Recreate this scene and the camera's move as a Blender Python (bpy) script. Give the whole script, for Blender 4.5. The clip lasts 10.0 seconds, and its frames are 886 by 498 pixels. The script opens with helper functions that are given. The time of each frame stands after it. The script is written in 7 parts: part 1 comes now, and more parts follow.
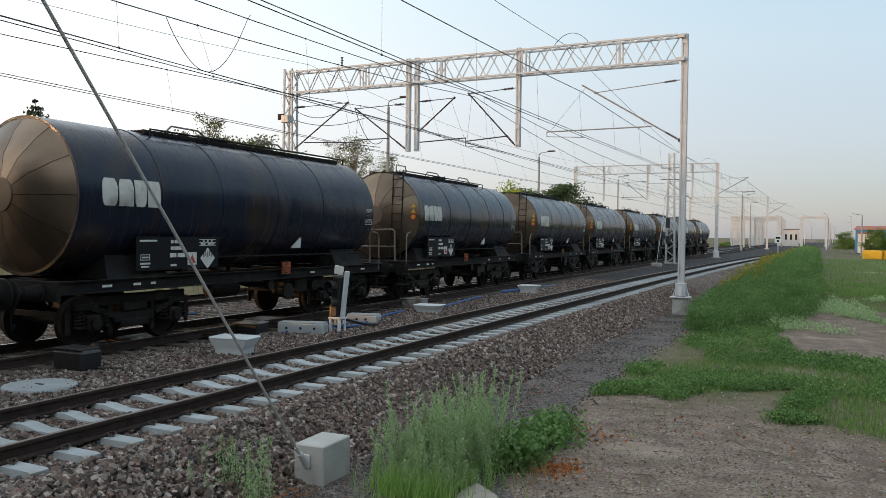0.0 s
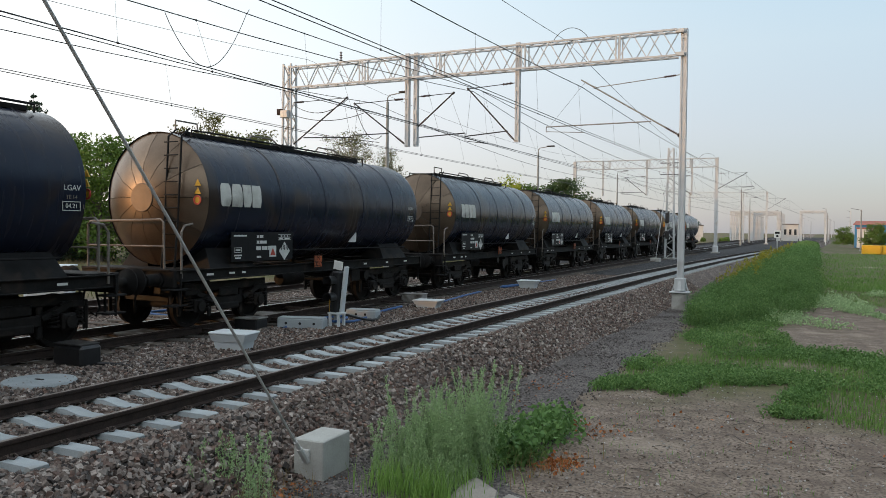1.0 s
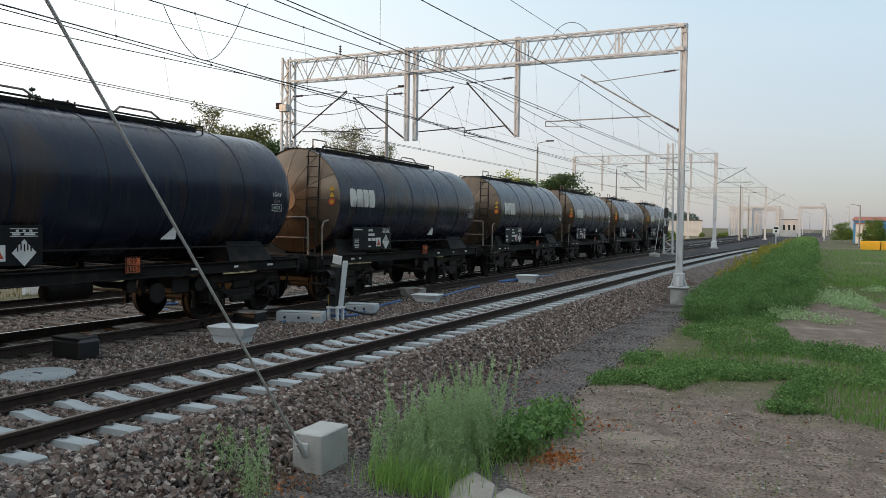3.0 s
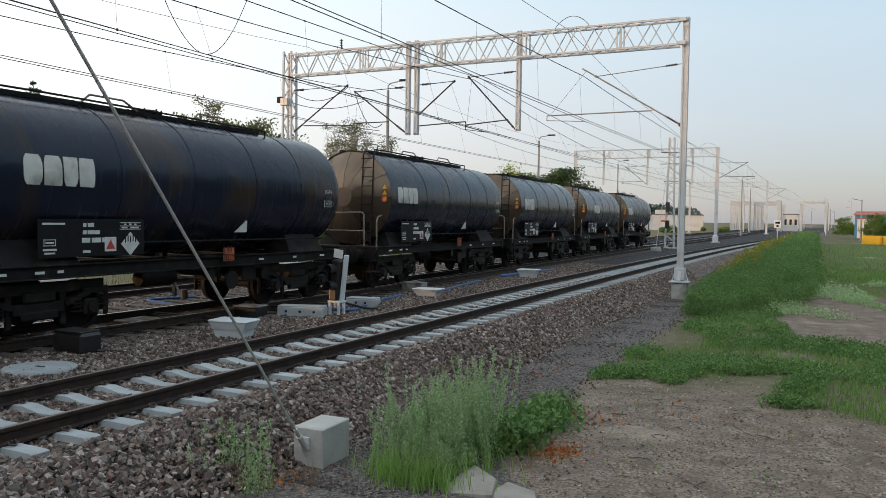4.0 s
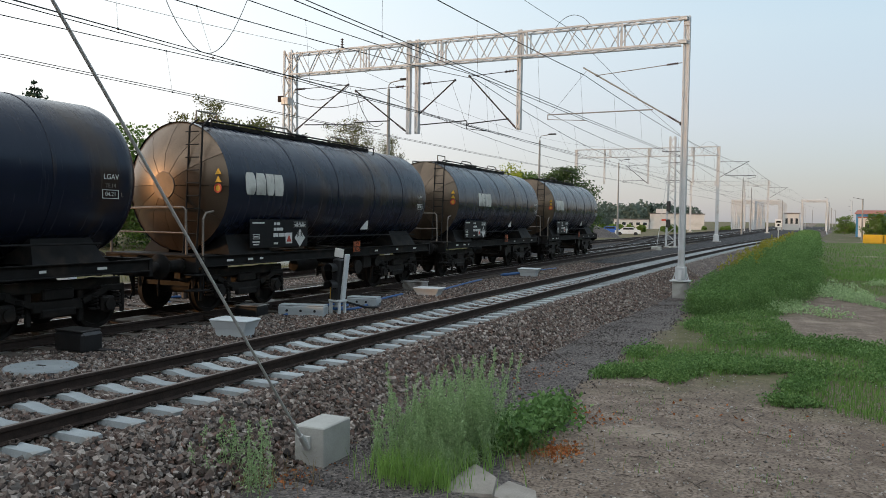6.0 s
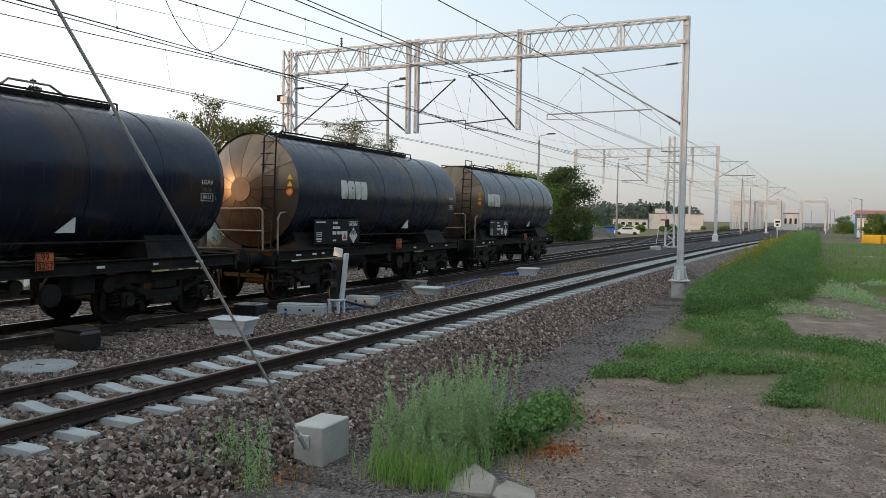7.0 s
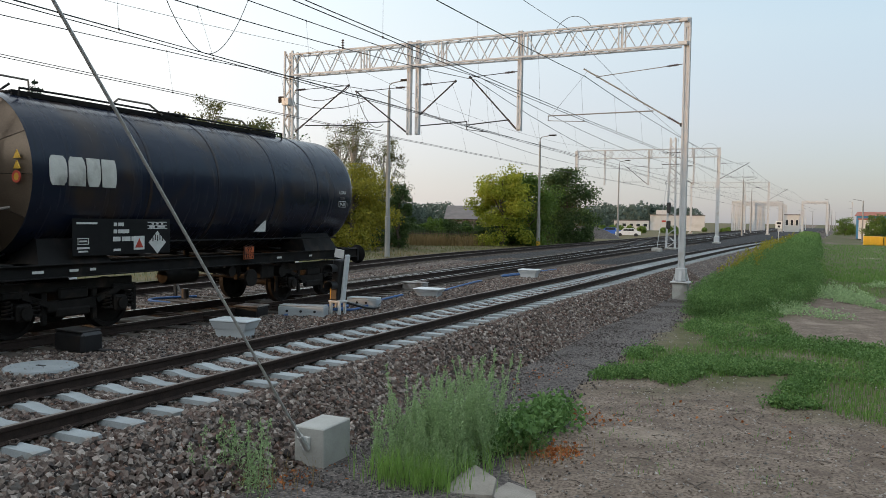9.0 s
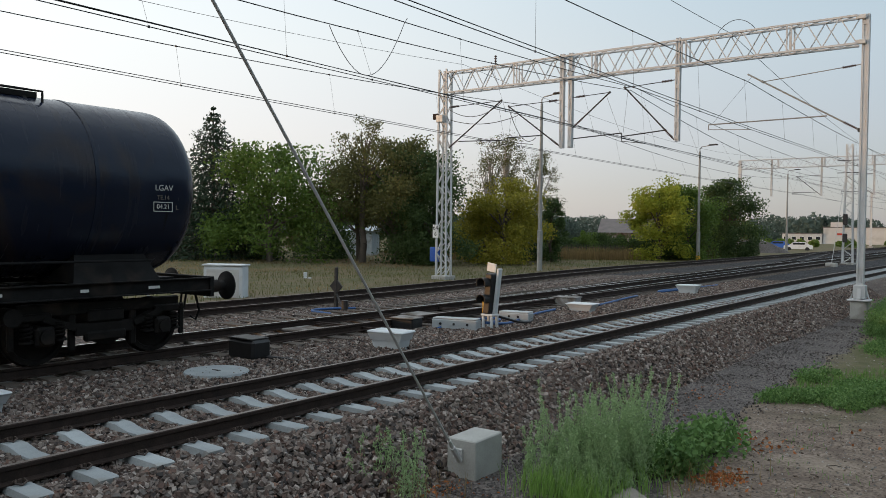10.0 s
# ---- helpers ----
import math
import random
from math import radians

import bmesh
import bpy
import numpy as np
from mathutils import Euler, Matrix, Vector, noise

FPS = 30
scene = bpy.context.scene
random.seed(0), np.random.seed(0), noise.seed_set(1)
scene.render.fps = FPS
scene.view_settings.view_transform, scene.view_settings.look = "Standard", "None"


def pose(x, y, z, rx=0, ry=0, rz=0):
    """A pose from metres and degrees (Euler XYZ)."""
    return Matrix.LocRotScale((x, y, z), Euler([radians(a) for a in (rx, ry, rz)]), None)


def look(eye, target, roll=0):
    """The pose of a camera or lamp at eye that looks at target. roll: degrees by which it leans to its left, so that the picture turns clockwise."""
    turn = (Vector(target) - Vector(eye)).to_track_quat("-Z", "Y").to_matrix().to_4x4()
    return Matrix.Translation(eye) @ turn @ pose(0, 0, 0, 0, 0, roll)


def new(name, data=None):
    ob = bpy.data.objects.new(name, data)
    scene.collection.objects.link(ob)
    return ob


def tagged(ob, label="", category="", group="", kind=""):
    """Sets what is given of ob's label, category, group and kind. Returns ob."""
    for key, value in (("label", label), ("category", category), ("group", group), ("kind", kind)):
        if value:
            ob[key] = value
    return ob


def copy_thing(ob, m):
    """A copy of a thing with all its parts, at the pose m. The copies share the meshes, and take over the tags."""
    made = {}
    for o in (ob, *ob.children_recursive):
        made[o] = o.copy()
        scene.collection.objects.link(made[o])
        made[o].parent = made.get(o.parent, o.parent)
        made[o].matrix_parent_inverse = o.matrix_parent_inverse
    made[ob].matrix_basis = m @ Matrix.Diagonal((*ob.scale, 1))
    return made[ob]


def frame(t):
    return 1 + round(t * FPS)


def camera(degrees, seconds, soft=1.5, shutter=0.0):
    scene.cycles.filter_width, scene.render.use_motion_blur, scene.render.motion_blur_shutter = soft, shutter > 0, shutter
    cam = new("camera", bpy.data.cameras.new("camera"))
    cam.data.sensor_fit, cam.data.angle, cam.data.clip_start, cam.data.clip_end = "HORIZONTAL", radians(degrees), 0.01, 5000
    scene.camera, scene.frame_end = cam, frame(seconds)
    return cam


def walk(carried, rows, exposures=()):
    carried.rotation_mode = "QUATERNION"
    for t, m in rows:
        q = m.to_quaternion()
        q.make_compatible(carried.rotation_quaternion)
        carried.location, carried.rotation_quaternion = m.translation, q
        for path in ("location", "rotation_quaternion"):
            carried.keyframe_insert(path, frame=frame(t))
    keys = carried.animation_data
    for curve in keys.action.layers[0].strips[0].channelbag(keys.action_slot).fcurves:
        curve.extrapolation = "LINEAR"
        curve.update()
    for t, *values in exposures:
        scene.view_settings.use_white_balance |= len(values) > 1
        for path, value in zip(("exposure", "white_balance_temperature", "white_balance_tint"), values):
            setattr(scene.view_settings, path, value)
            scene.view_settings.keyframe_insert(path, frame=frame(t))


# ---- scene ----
cam = camera(59.21, 10.0, soft=0.7)
EYE_Z = 2.16
TURNS = [  # seconds, pitch, roll, yaw
    (0.0, -1.081, -0.658, 25.715), (0.5, -1.195, -0.633, 25.754), (1.0, -1.434, -0.630, 25.665), (1.5, -1.467, -0.681, 25.674),
    (2.0, -1.560, -0.618, 25.591), (2.5, -1.622, -0.702, 25.564), (4.0, -2.259, -0.837, 25.675), (4.5, -2.266, -0.849, 25.681),
    (5.0, -2.269, -0.838, 25.721), (5.5, -2.311, -0.811, 25.747), (7.0, -2.364, -0.908, 25.670), (7.5, -2.429, -0.954, 25.659),
    (8.0, -2.389, -0.976, 25.670), (8.5, -2.431, -0.977, 25.674), (9.0, -2.263, -0.931, 25.754), (9.4, -1.76, -0.87, 25.76), (9.5, -1.710, -0.860, 25.76),
    (9.6, -1.659, -0.832, 25.793), (9.7, -1.608, -0.804, 26.595), (9.8, -1.557, -0.776, 28.60), (9.9, -1.506, -0.748, 31.998), (10.0, -1.392, -0.684, 36.899)]
walk(cam, [(t, pose(0, 0, EYE_Z, 90 + p, r, y)) for t, p, r, y in TURNS], exposures=[(0.0, -0.03, 6500, 13), (9.1, -0.03, 6500, 13), (9.5, -0.14, 6500, 13), (10.0, -0.34, 6500, 13)])

# ---- light: low hazy morning sun from behind and to the left, over the train ----
SUN_AZ, SUN_EL = 230.0, 5.0   # degrees clockwise from +y, and above the horizon
world = bpy.data.worlds.new("world")
scene.world = world
world.use_nodes = True
wn, wl = world.node_tree.nodes, world.node_tree.links
wn.clear()
sky = wn.new("ShaderNodeTexSky")
sky.sky_type, sky.sun_disc = "NISHITA", False
sky.sun_elevation, sky.sun_rotation = radians(9.0), radians(SUN_AZ)
sky.air_density, sky.dust_density, sky.ozone_density, sky.altitude = 1.0, 1.1, 1.6, 60
# morning haze: pale band that fades upward, the same all round
wtc = wn.new("ShaderNodeTexCoord")
wsep = wn.new("ShaderNodeSeparateXYZ")
wl.new(wtc.outputs["Generated"], wsep.inputs[0])
wramp = wn.new("ShaderNodeValToRGB")
wramp.color_ramp.elements[0].position, wramp.color_ramp.elements[0].color = 0.0, (0.33, 0.355, 0.425, 1)
wramp.color_ramp.elements[1].position, wramp.color_ramp.elements[1].color = 0.5, (0.68, 0.88, 1.0, 1)
for pos, col in ((0.05, (0.36, 0.385, 0.455, 1)), (0.12, (0.47, 0.51, 0.575, 1)), (0.22, (0.53, 0.64, 0.69, 1)), (0.34, (0.47, 0.68, 0.79, 1))):
    el = wramp.color_ramp.elements.new(pos)
    el.color = col
wl.new(wsep.outputs["Z"], wramp.inputs[0])
wbg1, wbg2, wadd, wout = wn.new("ShaderNodeBackground"), wn.new("ShaderNodeBackground"), wn.new("ShaderNodeAddShader"), wn.new("ShaderNodeOutputWorld")
wl.new(sky.outputs[0], wbg1.inputs[0])
wl.new(wramp.outputs[0], wbg2.inputs[0])
wbg1.inputs[1].default_value, wbg2.inputs[1].default_value = 0.07, 0.86
wl.new(wbg1.outputs[0], wadd.inputs[0])
wl.new(wbg2.outputs[0], wadd.inputs[1])
# the haze is brighter and creamier towards the sun
wdot = wn.new("ShaderNodeVectorMath")
wdot.operation = "DOT_PRODUCT"
wdot.inputs[1].default_value = (math.sin(radians(SUN_AZ)), math.cos(radians(SUN_AZ)), 0)
wl.new(wtc.outputs["Generated"], wdot.inputs[0])
wglow = wn.new("ShaderNodeMapRange")
wglow.interpolation_type = "SMOOTHSTEP"
wglow.inputs[1].default_value, wglow.inputs[2].default_value, wglow.inputs[4].default_value = -0.85, 0.6, 0.72
wl.new(wdot.outputs["Value"], wglow.inputs[0])
wbg3, wadd2 = wn.new("ShaderNodeBackground"), wn.new("ShaderNodeAddShader")
wbg3.inputs[0].default_value = (0.985, 0.87, 0.715, 1)
wl.new(wglow.outputs[0], wbg3.inputs[1])
wl.new(wadd.outputs[0], wadd2.inputs[0])
wl.new(wbg3.outputs[0], wadd2.inputs[1])
wl.new(wadd2.outputs[0], wout.inputs[0])
sun = new("sun", bpy.data.lights.new("sun", "SUN"))
sun.data.energy, sun.data.angle, sun.data.color = 1.8, radians(0.8), (1.0, 0.54, 0.22)
_a, _e = radians(SUN_AZ), radians(SUN_EL)
sun_way = Vector((math.sin(_a) * math.cos(_e), math.cos(_a) * math.cos(_e), math.sin(_e)))
sun.matrix_world = look(sun_way * 200, (0, 0, 0))


# ---- mesh building ----
class Shape:
    """Collects vertices and faces, then becomes one mesh object."""

    def __init__(self):
        self.v, self.f = [], []

    def add(self, verts, faces):
        n = len(self.v)
        self.v += [tuple(p) for p in verts]
        self.f += [tuple(i + n for i in q) for q in faces]
        return self

    def box(self, c, s, b=0.0, m=None):
        h = [q / 2 for q in s]
        if b <= 0:
            vs = [Vector((x * h[0], y * h[1], z * h[2])) for x in (-1, 1) for y in (-1, 1) for z in (-1, 1)]
            fs = [(0, 1, 3, 2), (4, 6, 7, 5), (0, 4, 5, 1), (2, 3, 7, 6), (0, 2, 6, 4), (1, 5, 7, 3)]
        else:
            b = min(b, min(h) * 0.9)
            vs, idx, fs = [], {}, []
            for sx in (-1, 1):
                for sy in (-1, 1):
                    for sz in (-1, 1):
                        for a in range(3):
                            p = [sx * (h[0] - b), sy * (h[1] - b), sz * (h[2] - b)]
                            p[a] = (sx, sy, sz)[a] * h[a]
                            idx[(sx, sy, sz, a)] = len(vs)
                            vs.append(Vector(p))
                        q = [idx[(sx, sy, sz, a)] for a in range(3)]
                        fs.append(q if sx * sy * sz > 0 else q[::-1])
            for a in range(3):
                u, w = (a + 1) % 3, (a + 2) % 3
                for sgn in (-1, 1):
                    ring = []
                    for su, sw in ((-1, -1), (1, -1), (1, 1), (-1, 1)):
                        k = [0, 0, 0]
                        k[a], k[u], k[w] = sgn, su, sw
                        ring.append(idx[(*k, a)])
                    fs.append(ring if sgn > 0 else ring[::-1])
                for su in (-1, 1):
                    for sw in (-1, 1):
                        e = []
                        for sa, ax in ((-1, u), (1, u), (1, w), (-1, w)):
                            k = [0, 0, 0]
                            k[a], k[u], k[w] = sa, su, sw
                            e.append(idx[(*k, ax)])
                        fs.append(e if su * sw > 0 else e[::-1])
        c = Vector(c)
        vs = [(m @ v if m else v) + c for v in vs]
        return self.add(vs, fs)

    def rod(self, p0, p1, r, n=8, r1=None, caps=True):
        p0, p1 = Vector(p0), Vector(p1)
        d = (p1 - p0)
        if d.length < 1e-6:
            return self
        q = d.to_track_quat("Z", "Y").to_matrix()
        r1 = r if r1 is None else r1
        vs = []
        for p, rr in ((p0, r), (p1, r1)):
            for i in range(n):
                a = 2 * math.pi * i / n
                vs.append(p + q @ Vector((rr * math.cos(a), rr * math.sin(a), 0)))
        fs = [(i, (i + 1) % n, n + (i + 1) % n, n + i) for i in range(n)]
        if caps:
            fs += [tuple(range(n - 1, -1, -1)), tuple(range(n, 2 * n))]
        return self.add(vs, fs)

    def bar(self, p0, p1, w, h):
        """A square-cut bar from p0 to p1, w wide and h high."""
        p0, p1 = Vector(p0), Vector(p1)
        d = p1 - p0
        q = d.to_track_quat("Z", "Y").to_matrix()
        vs = [p + q @ Vector((x * w / 2, y * h / 2, 0)) for p in (p0, p1) for x, y in ((-1, -1), (1, -1), (1, 1), (-1, 1))]
        return self.add(vs, [(0, 1, 5, 4), (1, 2, 6, 5), (2, 3, 7, 6), (3, 0, 4, 7), (3, 2, 1, 0), (4, 5, 6, 7)])

    def pipe(self, pts, r, n=8):
        p = [Vector(q) for q in pts]
        k, m = len(self.v), len(p)
        u = None
        for i, q in enumerate(p):
            d = (p[min(i + 1, m - 1)] - p[max(i - 1, 0)]).normalized()
            if u is None:
                u = d.orthogonal().normalized()
            u = (u - d * u.dot(d)).normalized()
            w = d.cross(u)
            for j in range(n):
                a = 2 * math.pi * j / n
                self.v.append(tuple(q + (u * math.cos(a) + w * math.sin(a)) * r))
        for i in range(m - 1):
            for j in range(n):
                a, b = k + i * n + j, k + i * n + (j + 1) % n
                self.f.append((a, b, b + n, a + n))
        self.f += [tuple(k + j for j in range(n - 1, -1, -1)), tuple(k + (m - 1) * n + j for j in range(n))]
        return self

    def lathe(self, prof, n, m=None, close=False):
        """Turns (radius, along) pairs about local z, placed by m."""
        m = m or Matrix()
        vs, k = [], len(prof)
        for r, z in prof:
            for i in range(n):
                a = 2 * math.pi * i / n
                vs.append(m @ Vector((r * math.cos(a), r * math.sin(a), z)))
        fs = [(j * n + i, j * n + (i + 1) % n, (j + 1) * n + (i + 1) % n, (j + 1) * n + i) for j in range(k - 1) for i in range(n)]
        if close:
            fs += [tuple(range(n - 1, -1, -1)), tuple(range((k - 1) * n, k * n))]
        return self.add(vs, fs)

    def mesh(self, name, material, smooth=None):
        me = bpy.data.meshes.new(name)
        me.from_pydata(self.v, [], self.f)
        me.materials.append(material)
        if smooth is not None:
            me.shade_smooth()
            me.set_sharp_from_angle(angle=radians(smooth))
        me.update()
        return me

    def put(self, name, material, parent=None, label="", smooth=None):
        ob = new(name, self.mesh(name, material, smooth))
        if parent is not None:
            ob.parent = parent
        if label:
            tagged(ob, label)
        return ob


def part(name, shape, material, parent, label="", smooth=35):
    return shape.put(name, material, parent, label, smooth)


def empty(name, m=None):
    ob = new(name)
    ob.empty_display_size = 0.3
    if m is not None:
        ob.matrix_world = m
    return ob


# ---- materials ----
def material(name, a, b=None, scale=4.0, rough=0.7, metal=0.0, bump=0.15, fine=60.0, stain=None, stain_at=0.62, vary=0.0, spec=0.4, stretch=(1, 1, 1), world_space=False, bump_dist=0.01):
    """Two tones mixed by coarse and fine noise, an optional stain with its own outline, and fine relief."""
    m = bpy.data.materials.new(name)
    m.use_nodes = True
    n, l = m.node_tree.nodes, m.node_tree.links
    bs = n["Principled BSDF"]
    b = b or tuple(c * 0.7 for c in a)
    if world_space:
        co = n.new("ShaderNodeNewGeometry").outputs["Position"]
    else:
        co = n.new("ShaderNodeTexCoord").outputs["Object"]
    mp = n.new("ShaderNodeMapping")
    mp.inputs["Scale"].default_value = stretch
    l.new(co, mp.inputs[0])
    n1, n2 = n.new("ShaderNodeTexNoise"), n.new("ShaderNodeTexNoise")
    n1.inputs["Scale"].default_value, n1.inputs["Detail"].default_value = scale, 6
    n2.inputs["Scale"].default_value, n2.inputs["Detail"].default_value = fine, 4
    for q in (n1, n2):
        l.new(mp.outputs[0], q.inputs["Vector"])
    mixf = n.new("ShaderNodeMix")
    mixf.inputs[0].default_value = 0.4
    l.new(n1.outputs[0], mixf.inputs[2])
    l.new(n2.outputs[0], mixf.inputs[3])
    rr = n.new("ShaderNodeMapRange")
    rr.inputs[1].default_value, rr.inputs[2].default_value = 0.34, 0.66
    l.new(mixf.outputs[0], rr.inputs[0])
    mc = n.new("ShaderNodeMix")
    mc.data_type = "RGBA"
    mc.inputs[6].default_value, mc.inputs[7].default_value = (*a, 1), (*b, 1)
    l.new(rr.outputs[0], mc.inputs[0])
    out = mc.outputs[2]
    if stain:
        n3 = n.new("ShaderNodeTexNoise")
        n3.inputs["Scale"].default_value, n3.inputs["Detail"].default_value = scale * 0.37, 8
        n3.inputs["Distortion"].default_value = 0.6
        l.new(mp.outputs[0], n3.inputs["Vector"])
        r3 = n.new("ShaderNodeMapRange")
        r3.inputs[1].default_value, r3.inputs[2].default_value = stain_at - 0.06, stain_at + 0.08
        l.new(n3.outputs[0], r3.inputs[0])
        m3 = n.new("ShaderNodeMix")
        m3.data_type = "RGBA"
        m3.inputs[7].default_value = (*stain, 1)
        l.new(r3.outputs[0], m3.inputs[0])
        l.new(out, m3.inputs[6])
        out = m3.outputs[2]
    if vary:
        oi = n.new("ShaderNodeObjectInfo")
        hs = n.new("ShaderNodeHueSaturation")
        rv = n.new("ShaderNodeMapRange")
        rv.inputs[3].default_value, rv.inputs[4].default_value = 1 - vary, 1 + vary
        l.new(oi.outputs["Random"], rv.inputs[0])
        l.new(rv.outputs[0], hs.inputs["Value"])
        l.new(out, hs.inputs["Color"])
        out = hs.outputs[0]
    l.new(out, bs.inputs["Base Color"])
    rg = n.new("ShaderNodeMapRange")
    rg.inputs[3].default_value, rg.inputs[4].default_value = max(rough - 0.12, 0.05), min(rough + 0.12, 1)
    l.new(mixf.outputs[0], rg.inputs[0])
    l.new(rg.outputs[0], bs.inputs["Roughness"])
    bs.inputs["Metallic"].default_value = metal
    bs.inputs["Specular IOR Level"].default_value = spec
    if bump:
        bp = n.new("ShaderNodeBump")
        bp.inputs["Strength"].default_value, bp.inputs["Distance"].default_value = bump, bump_dist
        l.new(n2.outputs[0], bp.inputs["Height"])
        l.new(bp.outputs[0], bs.inputs["Normal"])
    return m


def leafy(name, a, b, c, rough=0.6, through_light=0.35):
    """Foliage whose tone changes from leaf to leaf."""
    m = bpy.data.materials.new(name)
    m.use_nodes = True
    n, l = m.node_tree.nodes, m.node_tree.links
    bs = n["Principled BSDF"]
    g = n.new("ShaderNodeNewGeometry")
    rp = n.new("ShaderNodeValToRGB")
    e = rp.color_ramp.elements
    e[0].position, e[0].color = 0.0, (*a, 1)
    e[1].position, e[1].color = 1.0, (*c, 1)
    mid = e.new(0.55)
    mid.color = (*b, 1)
    nz = n.new("ShaderNodeTexNoise")
    nz.inputs["Scale"].default_value = 0.55
    l.new(g.outputs["Position"], nz.inputs["Vector"])
    mx = n.new("ShaderNodeMix")
    mx.inputs[0].default_value = 0.5
    l.new(g.outputs["Random Per Island"], mx.inputs[2])
    l.new(nz.outputs[0], mx.inputs[3])
    l.new(mx.outputs[0], rp.inputs[0])
    l.new(rp.outputs[0], bs.inputs["Base Color"])
    bs.inputs["Roughness"].default_value = rough
    bs.inputs["Specular IOR Level"].default_value = 0.25
    tr = n.new("ShaderNodeBsdfTranslucent")
    l.new(rp.outputs[0], tr.inputs[0])
    ms = n.new("ShaderNodeMixShader")
    ms.inputs[0].default_value = through_light
    l.new(bs.outputs[0], ms.inputs[1])
    l.new(tr.outputs[0], ms.inputs[2])
    l.new(ms.outputs[0], n["Material Output"].inputs[0])
    return m


def stony(name, cols, cell, rough=0.9, depth=0.03):
    """Crushed stone seen from afar: cells of different tone with relief."""
    m = bpy.data.materials.new(name)
    m.use_nodes = True
    n, l = m.node_tree.nodes, m.node_tree.links
    bs = n["Principled BSDF"]
    g = n.new("ShaderNodeNewGeometry")
    vo = n.new("ShaderNodeTexVoronoi")
    vo.inputs["Scale"].default_value = 1 / cell
    l.new(g.outputs["Position"], vo.inputs["Vector"])
    sp = n.new("ShaderNodeSeparateColor")
    l.new(vo.outputs["Color"], sp.inputs[0])
    rp = n.new("ShaderNodeValToRGB")
    e = rp.color_ramp.elements
    e[0].color, e[1].color = (*cols[0], 1), (*cols[-1], 1)
    for i, c in enumerate(cols[1:-1]):
        e.new((i + 1) / (len(cols) - 1)).color = (*c, 1)
    l.new(sp.outputs[0], rp.inputs[0])
    nz = n.new("ShaderNodeTexNoise")
    nz.inputs["Scale"].default_value, nz.inputs["Detail"].default_value = 0.45, 5
    l.new(g.outputs["Position"], nz.inputs["Vector"])
    rn = n.new("ShaderNodeMapRange")
    rn.inputs[1].default_value, rn.inputs[2].default_value, rn.inputs[3].default_value, rn.inputs[4].default_value = 0.3, 0.7, 0.78, 1.2
    l.new(nz.outputs[0], rn.inputs[0])
    hs = n.new("ShaderNodeHueSaturation")
    l.new(rn.outputs[0], hs.inputs["Value"])
    l.new(rp.outputs[0], hs.inputs["Color"])
    l.new(hs.outputs[0], bs.inputs["Base Color"])
    bs.inputs["Roughness"].default_value = rough
    bs.inputs["Specular IOR Level"].default_value = 0.25
    bp = n.new("ShaderNodeBump")
    bp.invert = True
    bp.inputs["Strength"].default_value, bp.inputs["Distance"].default_value = 0.9, depth
    l.new(vo.outputs["Distance"], bp.inputs["Height"])
    l.new(bp.outputs[0], bs.inputs["Normal"])
    return m


def island(name, cols, rough=0.85):
    """Loose pieces of a heap, each in a tone of its own."""
    m = bpy.data.materials.new(name)
    m.use_nodes = True
    n, l = m.node_tree.nodes, m.node_tree.links
    bs = n["Principled BSDF"]
    g = n.new("ShaderNodeNewGeometry")
    rp = n.new("ShaderNodeValToRGB")
    e = rp.color_ramp.elements
    e[0].color, e[1].color = (*cols[0], 1), (*cols[-1], 1)
    for i, c in enumerate(cols[1:-1]):
        e.new((i + 1) / (len(cols) - 1)).color = (*c, 1)
    l.new(g.outputs["Random Per Island"], rp.inputs[0])
    nz = n.new("ShaderNodeTexNoise")
    nz.inputs["Scale"].default_value, nz.inputs["Detail"].default_value = 45, 4
    l.new(g.outputs["Position"], nz.inputs["Vector"])
    hs = n.new("ShaderNodeHueSaturation")
    rn = n.new("ShaderNodeMapRange")
    rn.inputs[3].default_value, rn.inputs[4].default_value = 0.5, 1.5
    l.new(nz.outputs[0], rn.inputs[0])
    l.new(rn.outputs[0], hs.inputs["Value"])
    l.new(rp.outputs[0], hs.inputs["Color"])
    l.new(hs.outputs[0], bs.inputs["Base Color"])
    bs.inputs["Roughness"].default_value = rough
    bs.inputs["Specular IOR Level"].default_value = 0.3
    return m


STONES = [(0.028, 0.024, 0.023), (0.115, 0.085, 0.071), (0.21, 0.172, 0.150), (0.085, 0.053, 0.043), (0.38, 0.33, 0.295), (0.045, 0.042, 0.042), (0.20, 0.122, 0.094)]
# stone tones darkened: shade in the gaps under loose stones is painted in
M_BALLAST = stony("gap_shaded_ballast", [tuple(q * 0.8 for q in c) for c in STONES], 0.055, depth=0.05)
M_STONE = island("loose_stone", STONES)
M_DARKBALLAST = stony("dark_ballast", [(0.018, 0.017, 0.018), (0.035, 0.033, 0.034), (0.06, 0.056, 0.057)], 0.05)
M_PATH = stony("cinder_path", [(0.045, 0.040, 0.039), (0.078, 0.068, 0.064), (0.118, 0.102, 0.095), (0.18, 0.155, 0.142)], 0.03, depth=0.015)
M_CONCRETE = material("concrete", (0.37, 0.405, 0.42), (0.28, 0.305, 0.315), 3.0, 0.85, bump=0.25, stain=(0.27, 0.265, 0.25), vary=0.14)
M_BLOCK = material("cast_concrete", (0.43, 0.425, 0.40), (0.30, 0.295, 0.275), 2.2, 0.9, bump=0.35, stain=(0.20, 0.19, 0.17), stain_at=0.6)
